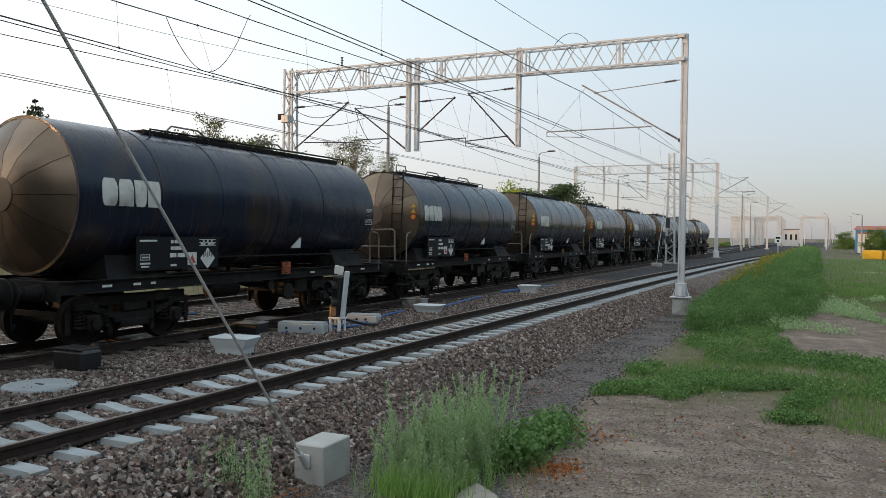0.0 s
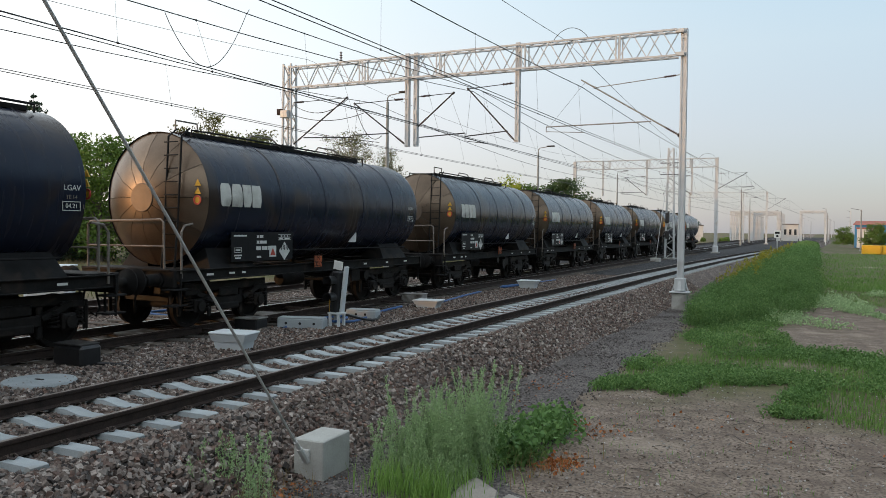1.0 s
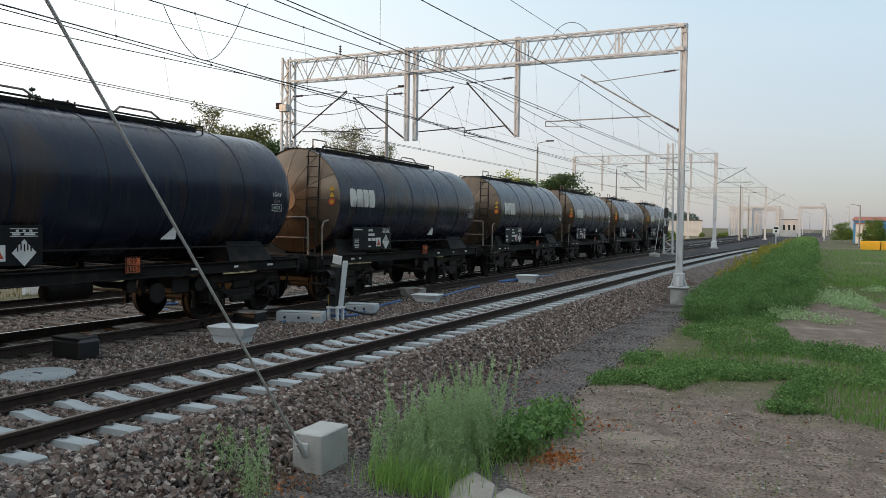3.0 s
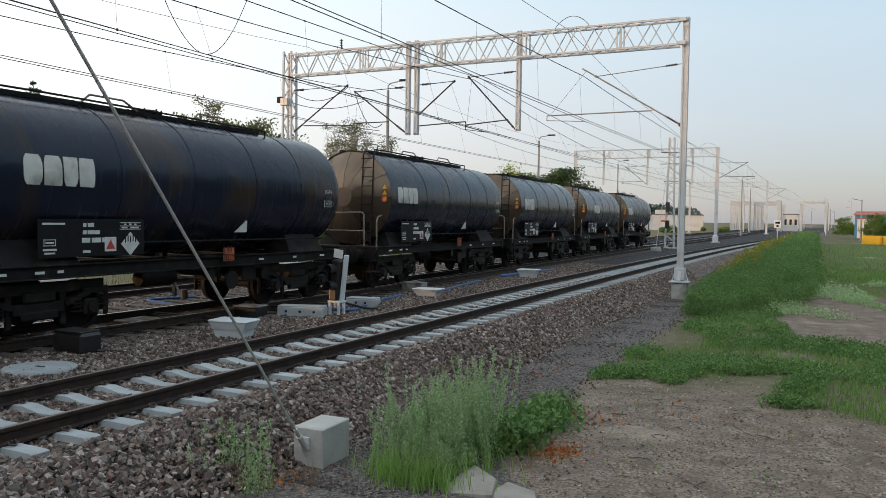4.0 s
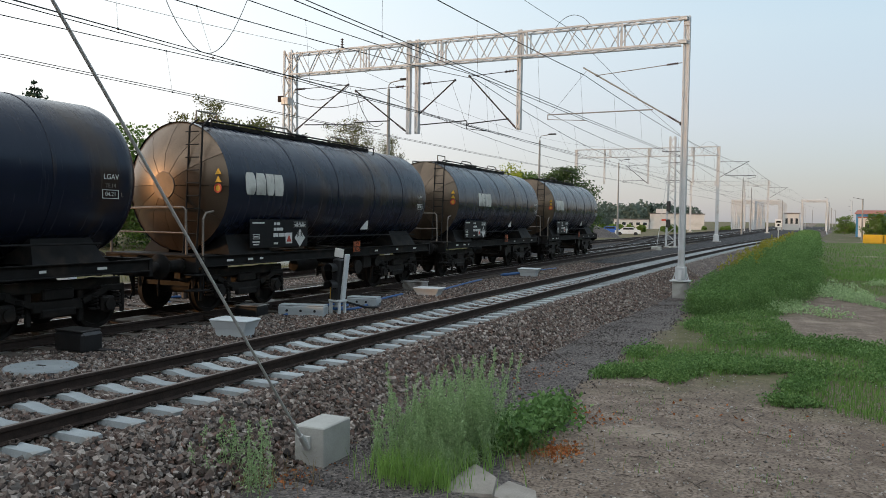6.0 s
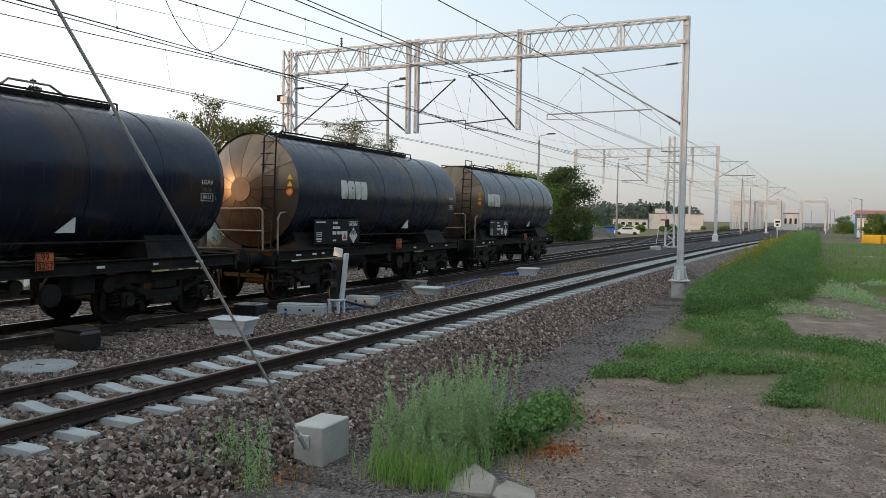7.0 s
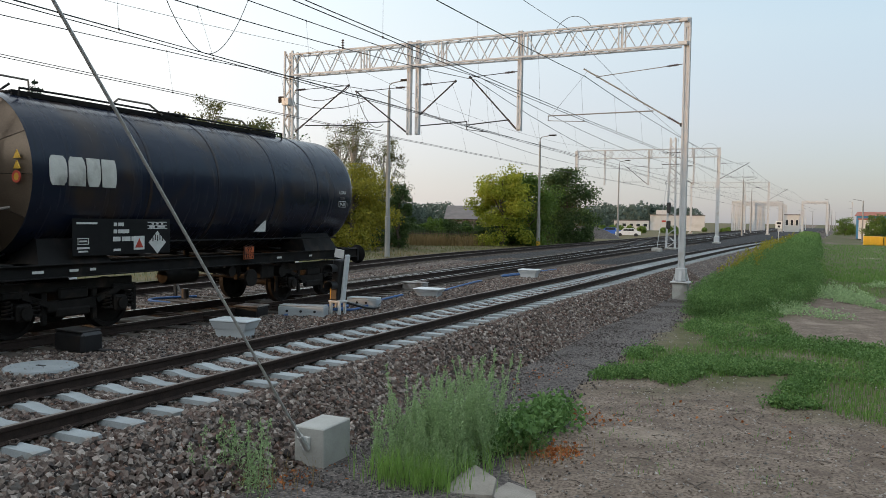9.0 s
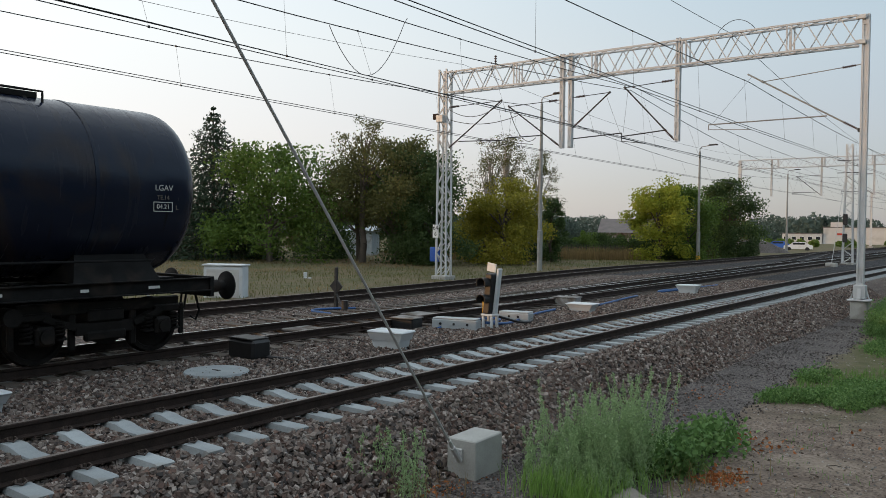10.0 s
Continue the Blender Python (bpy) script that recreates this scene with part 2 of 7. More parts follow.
M_OLDSLEEPER = material("old_concrete_sleeper", (0.33, 0.32, 0.31), (0.19, 0.18, 0.17), 4.0, 0.9, bump=0.4, stain=(0.10, 0.08, 0.065), stain_at=0.5, vary=0.2)
M_WOODSLEEPER = material("tarred_timber", (0.09, 0.075, 0.062), (0.045, 0.038, 0.033), 6.0, 0.85, bump=0.5, stretch=(1, 6, 6), vary=0.25)
M_RUST = material("rail_rust", (0.050, 0.033, 0.027), (0.024, 0.018, 0.016), 7.0, 0.75, metal=0.1, bump=0.4, spec=0.2)
M_RAILTOP = material("worn_rail_steel", (0.62, 0.62, 0.62), (0.48, 0.47, 0.46), 3.0, 0.30, metal=1.0, bump=0.02)
M_RAILDULL = material("dull_rail_steel", (0.24, 0.20, 0.18), (0.16, 0.13, 0.115), 3.0, 0.5, metal=0.5, bump=0.05)
M_CLIP = material("clip_steel", (0.11, 0.08, 0.065), (0.06, 0.045, 0.04), 20, 0.6, metal=0.4)
M_GALV = material("galvanised_steel", (0.56, 0.56, 0.55), (0.45, 0.45, 0.445), 2.5, 0.55, metal=0.35, bump=0.08, stain=(0.48, 0.42, 0.36), stain_at=0.66)
M_POST = material("painted_mast", (0.53, 0.545, 0.56), (0.45, 0.46, 0.47), 1.5, 0.6, metal=0.1, bump=0.08, stain=(0.40, 0.36, 0.32), stain_at=0.68)
M_LAMPPOST = material("grey_lamp_post", (0.30, 0.30, 0.285), (0.22, 0.22, 0.21), 2, 0.7, bump=0.15)
M_DARKSTEEL = material("dark_fitting", (0.06, 0.056, 0.054), (0.035, 0.032, 0.032), 6, 0.55, metal=0.5, bump=0.1)
M_INSUL = material("brown_insulator", (0.10, 0.055, 0.045), (0.06, 0.04, 0.035), 6, 0.3, bump=0.02)
M_WIRE = material("wire_copper", (0.075, 0.072, 0.07), (0.05, 0.048, 0.047), 3, 0.5, metal=0.6, bump=0.0)
M_STRAND = material("galvanised_strand", (0.50, 0.50, 0.49), (0.36, 0.36, 0.35), 30, 0.45, metal=0.3, bump=0.3, fine=160)


# ---- the ground: one sheet to the horizon, with the track bed laid on it ----
def smooth(a, b, v):
    t = min(max((v - a) / (b - a), 0.0), 1.0)
    return t * t * (3 - 2 * t)


def ground_z(x, y):
    z = -0.86 + 0.5 * smooth(-8, -24, x)
    near = 1 - smooth(60, 140, math.hypot(x, y - 25))
    z += near * 0.10 * (noise.noise(Vector((x * 0.16, y * 0.16, 0.3))) + 0.35 * noise.noise(Vector((x * 0.9, y * 0.9, 4.3))))
    # the weedy bank beside the near track, and the heap of soil past it
    if x > -6:
        z += 0.75 * smooth(-4.2, -2.6, x) * (1 - smooth(-1.2, 1.2, x)) * smooth(26, 46, y) * (1 - smooth(150, 260, y))
    return z


def span(a, b, fine_a, fine_b, step, far):
    out = []
    v = a
    while v < b:
        out.append(v)
        d = max(fine_a - v, v - fine_b, 0)
        v += step + d * far
    return out + [b]


gx, gy = span(-2500, 2500, -12, 12, 0.45, 0.16), span(-1500, 4000, 2, 50, 0.5, 0.12)
gs = Shape()
gs.v = [(x, y, ground_z(x, y)) for y in gy for x in gx]
nx = len(gx)
gs.f = [(j * nx + i, j * nx + i + 1, (j + 1) * nx + i + 1, (j + 1) * nx + i) for j in range(len(gy) - 1) for i in range(nx - 1)]


def ground_material():
    m = bpy.data.materials.new("soil_and_turf")
    m.use_nodes = True
    n, l = m.node_tree.nodes, m.node_tree.links
    bs = n["Principled BSDF"]
    g = n.new("ShaderNodeNewGeometry")
    sep = n.new("ShaderNodeSeparateXYZ")
    l.new(g.outputs["Position"], sep.inputs[0])

    def tex(scale, detail=6):
        t = n.new("ShaderNodeTexNoise")
        t.inputs["Scale"].default_value, t.inputs["Detail"].default_value = scale, detail
        l.new(g.outputs["Position"], t.inputs["Vector"])
        return t.outputs[0]

    def ranged(v, a, b, c=0.0, d=1.0):
        r = n.new("ShaderNodeMapRange")
        for i, q in enumerate((a, b, c, d)):
            r.inputs[i + 1].default_value = q
        l.new(v, r.inputs[0])
        return r.outputs[0]

    def mix(f, a, b):
        q = n.new("ShaderNodeMix")
        q.data_type = "RGBA"
        l.new(f, q.inputs[0])
        for i, c in ((6, a), (7, b)):
            if isinstance(c, tuple):
                q.inputs[i].default_value = (*c, 1)
            else:
                l.new(c, q.inputs[i])
        return q.outputs[2]

    def calc(op, a, b):
        q = n.new("ShaderNodeMath")
        q.operation = op
        for i, c in enumerate((a, b)):
            if isinstance(c, (int, float)):
                q.inputs[i].default_value = c
            else:
                l.new(c, q.inputs[i])
        return q.outputs[0]

    big, mid, fine = tex(0.35), tex(2.3), tex(22, 5)
    soil = mix(ranged(mid, 0.35, 0.65), (0.15, 0.116, 0.093), (0.275, 0.22, 0.178))
    soil = mix(ranged(fine, 0.42, 0.62), soil, (0.115, 0.088, 0.071))
    sand = mix(ranged(fine, 0.35, 0.65), (0.33, 0.27, 0.215), (0.26, 0.213, 0.17))
    soil = mix(ranged(big, 0.60, 0.70), soil, sand)
    turf = mix(ranged(mid, 0.35, 0.65), (0.082, 0.088, 0.040), (0.13, 0.115, 0.066))
    dry = mix(ranged(big, 0.4, 0.62), turf, (0.15, 0.118, 0.072))
    # turf starts past the worn strip in the foreground
    wob = calc("MULTIPLY", calc("SUBTRACT", big, 0.5), 7.0)
    edge = calc("ADD", sep.outputs[1], wob)
    right = calc("MULTIPLY", ranged(edge, 12.6, 15.2), ranged(calc("ADD", sep.outputs[0], calc("MULTIPLY", wob, 0.2)), -4.2, -3.4))
    patch = ranged(tex(0.22, 3), 0.36, 0.44)
    right = calc("MULTIPLY", right, patch)
    bare = calc("MULTIPLY", calc("MULTIPLY", ranged(edge, 19.5, 23.5), ranged(edge, 40, 33)), ranged(sep.outputs[0], -1.6, -0.4))
    right = calc("MULTIPLY", right, calc("SUBTRACT", 1.0, bare))
    left = ranged(calc("ADD", sep.outputs[0], calc("MULTIPLY", wob, 0.2)), -21.8, -22.8)
    col = mix(right, soil, turf)
    col = mix(left, col, dry)
    l.new(col, bs.inputs["Base Color"])
    bs.inputs["Roughness"].default_value = 0.95
    bs.inputs["Specular IOR Level"].default_value = 0.15
    bp = n.new("ShaderNodeBump")
    bp.inputs["Strength"].default_value, bp.inputs["Distance"].default_value = 0.8, 0.03
    l.new(calc("ADD", fine, calc("MULTIPLY", mid, 1.5)), bp.inputs["Height"])
    l.new(bp.outputs[0], bs.inputs["Normal"])
    return m


tagged(gs.put("ground", ground_material(), smooth=60), "worn brown soil with turf patches beside the railway", "ground", kind="structure")


# ---- the tracks' lines in plan ----
def line_a(y):
    return -8.04 + (0.00036 * (y - 22) ** 2 if y > 22 else 0.0) if y < 140 else -8.04 + 0.00036 * 118 ** 2 + 0.03 * (y - 140)


def line_b(y):
    return -12.97 + 0.55 * smooth(60, 150, y)


def line_d(y):
    return -12.97 - 1.35 * smooth(8, 70, y)


def line_c(y):
    return -18.1 - 2.1 * smooth(12, 46, y)


def line_e(y):
    return -14.32 - 5.9 * smooth(52, 118, y)


def bed(name, left, right, y0, y1, zl, zr, zt, mat_, label, step=3.0):
    """A bed of stone between two edges in plan: level top, sloping sides."""
    s = Shape()
    ys = np.arange(y0, y1 + step, step)
    for y in ys:
        a, b = left(y), right(y)
        s.v += [(a[0], y, zl), (a[1], y, zt + 0.02 * noise.noise(Vector((1, y * .3, 0)))), (b[0], y, zt + 0.02 * noise.noise(Vector((5, y * .3, 0)))), (b[1], y, zr)]
    for j in range(len(ys) - 1):
        for i in range(3):
            k = j * 4 + i
            s.f.append((k, k + 1, k + 5, k + 4))
    return tagged(s.put(name, mat_, smooth=50), label, "track bed", kind="structure")


bed("track_bed_near", lambda y: (line_a(y) - 2.75, line_a(y) - 1.75), lambda y: (line_a(y) + 1.62, line_a(y) + 2.75 + 0.12 * math.sin(y * 0.7)), -30, 520, -0.36, -0.92, -0.235, M_BALLAST, "reddish-grey crushed stone bed under the near track", 1.5)
bed("track_bed_middle", lambda y: (line_c(y) - 3.6, line_c(y) - 2.0), lambda y: (line_a(y) - 2.3, line_a(y) - 2.0), -30, 40.5, -0.6, -0.5, -0.225, M_BALLAST, "dusty crushed stone bed under the train's tracks", 1.5)
bed("track_bed_dark", lambda y: (line_c(y) - 3.6, line_c(y) - 2.0), lambda y: (line_a(y) - 2.3, line_a(y) - 2.0), 39.0, 520, -0.6, -0.5, -0.235, M_DARKBALLAST, "dark crushed stone bed beneath far turnouts", 3.0)
ps = Shape()
for j, y in enumerate(np.arange(-30, 140, 1.2)):
    w = 0.25 * noise.noise(Vector((0, y * 0.35, 2)))
    e = max(line_a(y) + 4.55 + w, 0 if y < 9 else -99) if y > 12.5 else line_a(y) + 4.9 + w + min(13 - y, 6) * 0.1
    for k, x in enumerate(np.linspace(line_a(y) + 2.3, e, 5)):
        ps.v.append((x, y, ground_z(x, y) + (0.02 if k < 4 else -0.02)))
rows_ = len(ps.v) // 5
ps.f = [(j * 5 + i, j * 5 + i + 1, j * 5 + i + 6, j * 5 + i + 5) for j in range(rows_ - 1) for i in range(4)]
tagged(ps.put("path", M_PATH, smooth=50), "dark cinder footpath along the foot of the stone bed", "path", kind="structure")

# ---- rails ----
RAIL = [(-0.075, -0.172), (0.075, -0.172), (0.075, -0.160), (0.014, -0.142), (0.010, -0.055), (0.036, -0.040), (0.036, -0.008), (0.028, -0.001), (-0.028, -0.001), (-0.036, -0.008), (-0.036, -0.040), (-0.010, -0.055), (-0.014, -0.142), (-0.075, -0.160)]


def sweep(prof, line, off, y0, y1, step):
    s, n = Shape(), len(prof)
    ys = np.arange(y0, y1 + 1e-6, step)
    for y in ys:
        for x, z in prof:
            s.v.append((line(y) + off + x, y, z))
    s.f = [(j * n + i, j * n + (i + 1) % n, (j + 1) * n + (i + 1) % n, (j + 1) * n + i) for j in range(len(ys) - 1) for i in range(n)]
    s.f += [tuple(range(n - 1, -1, -1)), tuple((len(ys) - 1) * n + i for i in range(n))]
    return s


def rail(line, off, y0, y1, top, label, step=2.5, dz=0.0):
    r = sweep([(x, z + dz) for x, z in RAIL], line, off, y0, y1, step).put("rail", M_RUST, smooth=30)
    tagged(r, label, "rail", "rails", "structure")
    t = sweep([(-0.027, 0.0 + dz), (0.027, 0.0 + dz), (0.027, 0.0012 + dz), (-0.027, 0.0012 + dz)], line, off, y0, y1, step)
    part("running_surface", t, top, r, "worn top of the rail")


G = 0.7535
for off in (-G, G):
    rail(line_a, off, -30, 500, M_RAILDULL, "rusty brown steel rail on new concrete sleepers")
    rail(line_b, off, -30, 500, M_RAILTOP if off < 0 else M_RAILDULL, "dark steel rail with a polished top")
    rail(line_c, off, -30, 500, M_RAILDULL, "dark rusty rail of the far track")
rail(line_d, -G, 17, 300, M_RAILTOP, "curved closure rail of the turnout")
rail(line_d, G, 17, 300, M_RAILTOP, "curved switch rail leading to the diverging track")
for off in (-G, G):
    rail(line_e, off, 56, 300, M_RAILDULL, "rail of the crossover between the far tracks")


# ---- the train ----
SPEED = 9.9
TRAIN, WHEELSETS = [], []


def tank_paint():
    m = bpy.data.materials.new("tank_paint")
    m.use_nodes = True
    n, l = m.node_tree.nodes, m.node_tree.links
    bs = n["Principled BSDF"]
    tc = n.new("ShaderNodeTexCoord")
    oi = n.new("ShaderNodeObjectInfo")
    off = n.new("ShaderNodeVectorMath")
    off.operation = "ADD"
    cx = n.new("ShaderNodeCombineXYZ")
    mu = n.new("ShaderNodeMath")
    mu.operation = "MULTIPLY"
    mu.inputs[1].default_value = 37.0
    l.new(oi.outputs["Random"], mu.inputs[0])
    l.new(mu.outputs[0], cx.inputs[1])
    l.new(tc.outputs["Object"], off.inputs[0])
    l.new(cx.outputs[0], off.inputs[1])

    def tex(stretch, scale, detail, dist=0.0):
        mp = n.new("ShaderNodeMapping")
        mp.inputs["Scale"].default_value = stretch
        l.new(off.outputs[0], mp.inputs[0])
        t = n.new("ShaderNodeTexNoise")
        t.inputs["Scale"].default_value, t.inputs["Detail"].default_value, t.inputs["Distortion"].default_value = scale, detail, dist
        l.new(mp.outputs[0], t.inputs["Vector"])
        return t.outputs[0]

    def ranged(v, a, b, c=0.0, d=1.0):
        r = n.new("ShaderNodeMapRange")
        for i, q in enumerate((a, b, c, d)):
            r.inputs[i + 1].default_value = q
        l.new(v, r.inputs[0])
        return r.outputs[0]

    def mix(f, a, b):
        q = n.new("ShaderNodeMix")
        q.data_type = "RGBA"
        l.new(f, q.inputs[0])
        for i, c in ((6, a), (7, b)):
            if isinstance(c, tuple):
                q.inputs[i].default_value = (*c, 1)
            else:
                l.new(c, q.inputs[i])
        return q.outputs[2]

    streak, blot, fine = tex((1, 5.0, 0.35), 1.6, 6, 0.2), tex((1, 0.8, 1), 0.9, 7, 0.5), tex((1, 1, 1), 30, 4)
    c = mix(ranged(blot, 0.35, 0.65), (0.0075, 0.0115, 0.0260), (0.0120, 0.0165, 0.0320))
    c = mix(ranged(streak, 0.58, 0.76, 0, 0.5), c, (0.028, 0.021, 0.017))
    rust = tex((1, 1.4, 0.8), 0.55, 8, 0.8)
    c = mix(ranged(rust, 0.52, 0.66, 0, 0.75), c, (0.042, 0.027, 0.018))
    c = mix(ranged(streak, 0.24, 0.36, 0.8, 0), c, (0.008, 0.008, 0.009))
    l.new(c, bs.inputs["Base Color"])
    l.new(ranged(streak, 0.3, 0.75, 0.16, 0.34), bs.inputs["Roughness"])
    bs.inputs["Specular IOR Level"].default_value = 0.26
    bp = n.new("ShaderNodeBump")
    bp.inputs["Strength"].default_value, bp.inputs["Distance"].default_value = 0.5, 0.06
    l.new(blot, bp.inputs["Height"])
    l.new(bp.outputs[0], bs.inputs["Normal"])
    return m


M_TANK = tank_paint()
M_END = material("dusty_end_sheet", (0.215, 0.16, 0.115), (0.082, 0.062, 0.047), 0.9, 0.32, metal=0.7, bump=0.15, stain=(0.075, 0.056, 0.043), stain_at=0.55, vary=0.32)
M_BOSS = material("dusty_cover_plate", (0.14, 0.105, 0.08), (0.085, 0.066, 0.052), 2.0, 0.5, metal=0.4, bump=0.15)
M_FRAME = material("grimy_frame", (0.016, 0.015, 0.015), (0.008, 0.0075, 0.0075), 4, 0.7, bump=0.3, stain=(0.034, 0.026, 0.021), stain_at=0.64, spec=0.16)
M_BOGIE = material("oily_bogie_iron", (0.019, 0.016, 0.0145), (0.008, 0.007, 0.0065), 5, 0.6, metal=0.1, bump=0.4, stain=(0.042, 0.031, 0.024), stain_at=0.62, spec=0.18)
M_WHEEL = material("wheel_steel", (0.024, 0.020, 0.018), (0.012, 0.0105, 0.01), 6, 0.7, metal=0.1, spec=0.18)
M_TREAD = material("bright_tread", (0.5, 0.5, 0.5), (0.35, 0.34, 0.33), 8, 0.35, metal=1.0)
M_HANDRAIL = material("worn_handrail", (0.24, 0.21, 0.18), (0.12, 0.10, 0.088), 8, 0.6, metal=0.2, bump=0.2)
M_LOGO = material("faded_white_paint", (0.62, 0.61, 0.57), (0.46, 0.45, 0.41), 5, 0.7, bump=0.05, stain=(0.25, 0.235, 0.21), stain_at=0.62)
M_MARK = material("white_marking", (0.66, 0.66, 0.64), (0.5, 0.5, 0.48), 9, 0.7, bump=0.0)
M_BOARD = material("black_data_board", (0.013, 0.013, 0.014), (0.008, 0.008, 0.009), 5, 0.6, spec=0.15)
M_ORANGE = material("orange_hazard_plate", (0.62, 0.13, 0.035), (0.42, 0.09, 0.03), 7, 0.55, stain=(0.18, 0.06, 0.03), stain_at=0.64)
M_YELLOW = material("yellow_sign", (0.62, 0.36, 0.03), (0.48, 0.27, 0.03), 9, 0.55)
M_RED = material("red_sign", (0.5, 0.06, 0.035), (0.38, 0.05, 0.03), 9, 0.55)
TZ, TR = 2.77, 1.45
ALONG = Matrix.Translation((0, 0, TZ)) @ Matrix.Rotation(-math.pi / 2, 4, "X")


def lettering(name, words, size, m, parent, material_, label=""):
    """Flat letters in the built-in font as a thin mesh."""
    cu = bpy.data.curves.new(name, "FONT")
    cu.body, cu.size, cu.extrude, cu.align_x, cu.align_y = words, size, 0.002, "CENTER", "CENTER"
    tmp = bpy.data.objects.new(name, cu)
    me = bpy.data.meshes.new_from_object(tmp)
    bpy.data.objects.remove(tmp)
    me.materials.clear()
    me.materials.append(material_)
    ob = new(name, me)
    ob.parent = parent
    ob.matrix_local = m
    if label:
        tagged(ob, label)
    return ob


FACE_X = Matrix(((0, 0, 1, 0), (1, 0, 0, 0), (0, 1, 0, 0), (0, 0, 0, 1)))   # letters that face +x, read along +y


def bogie(wagon, y):
    s = Shape()
    for sx in (-1, 1):
        x = sx * 1.02
        s.box((x, y, 0.52), (0.10, 1.0, 0.20), 0.02)
        s.bar((x, y - 0.5, 0.56), (x, y - 1.0, 0.74), 0.14, 0.10)
        s.bar((x, y + 0.5, 0.56), (x, y + 1.0, 0.74), 0.14, 0.10)
        s.box((x, y - 1.12, 0.76), (0.12, 0.5, 0.12), 0.02)
        s.box((x, y + 1.12, 0.76), (0.12, 0.5, 0.12), 0.02)
        s.box((x, y, 0.72), (0.16, 0.62, 0.20), 0.03)
        s.box((x - sx * 0.02, y, 0.86), (0.07, 2.75, 0.20), 0.02)
        s.box((x + sx * 0.02, y, 0.40), (0.12, 0.7, 0.16), 0.03)
        for e in (-1, 1):
            s.box((x - sx * 0.05, y + e * 0.52, 0.50), (0.06, 0.12, 0.62), 0.02)
            s.box((x - sx * 0.04, y + e * 1.45, 0.55), (0.06, 0.10, 0.55), 0.02)
    s.box((0, y, 0.66), (2.0, 0.5, 0.24), 0.03)
    s.box((0, y, 0.84), (0.6, 0.6, 0.18), 0.03)
    for e in (-1, 1):
        s.bar((-0.9, y + e * 1.35, 0.62), (0.9, y + e * 1.35, 0.62), 0.08, 0.10)
    b = part("bogie", s, M_BOGIE, wagon, "oily cast bogie with coil springs")
    for ay in (-1.0, 1.0):
        for sx in (-1, 1):
            q = Shape().box((sx * 1.06, y + ay, 0.47), (0.20, 0.30, 0.30), 0.04)
            q.rod((sx * 1.12, y + ay, 0.47), (sx * 1.21, y + ay, 0.47), 0.11, 14)
            part("axle_box", q, M_BOGIE, b)
            for e in (-0.25, 0.25):
                sp = Shape()
                turns, k = 4, 44
                pts = [(sx * 1.05 + 0.075 * math.cos(2 * math.pi * turns * i / k), y + ay + e + 0.075 * math.sin(2 * math.pi * turns * i / k), 0.42 + 0.26 * i / k) for i in range(k + 1)]
                sp.pipe(pts, 0.021, 4)
                sp.rod((sx * 1.05, y + ay + e, 0.39), (sx * 1.05, y + ay + e, 0.42), 0.11, 10)
                part("spring", sp, M_BOGIE, b)
        w = Shape()
        w.rod((-1.1, 0, 0), (1.1, 0, 0), 0.08, 12)
        for sx in (-1, 1):
            mm = Matrix.Translation((sx * 0.75, 0, 0)) @ Matrix.Rotation(sx * math.pi / 2, 4, "Y")
            w.lathe([(0.08, 0.09), (0.14, 0.09), (0.16, 0.03), (0.37, 0.02), (0.39, 0.07), (0.46, 0.065), (0.461, -0.04), (0.488, -0.055), (0.488, -0.075), (0.39, -0.075), (0.37, -0.03), (0.14, -0.03), (0.08, -0.09)], 28, mm)
        ws = part("wheelset", w, M_WHEEL, b, "dark wheels on their axle")
        ws.matrix_local = pose(0, y + ay, 0.46)
        ws["at"] = y + ay


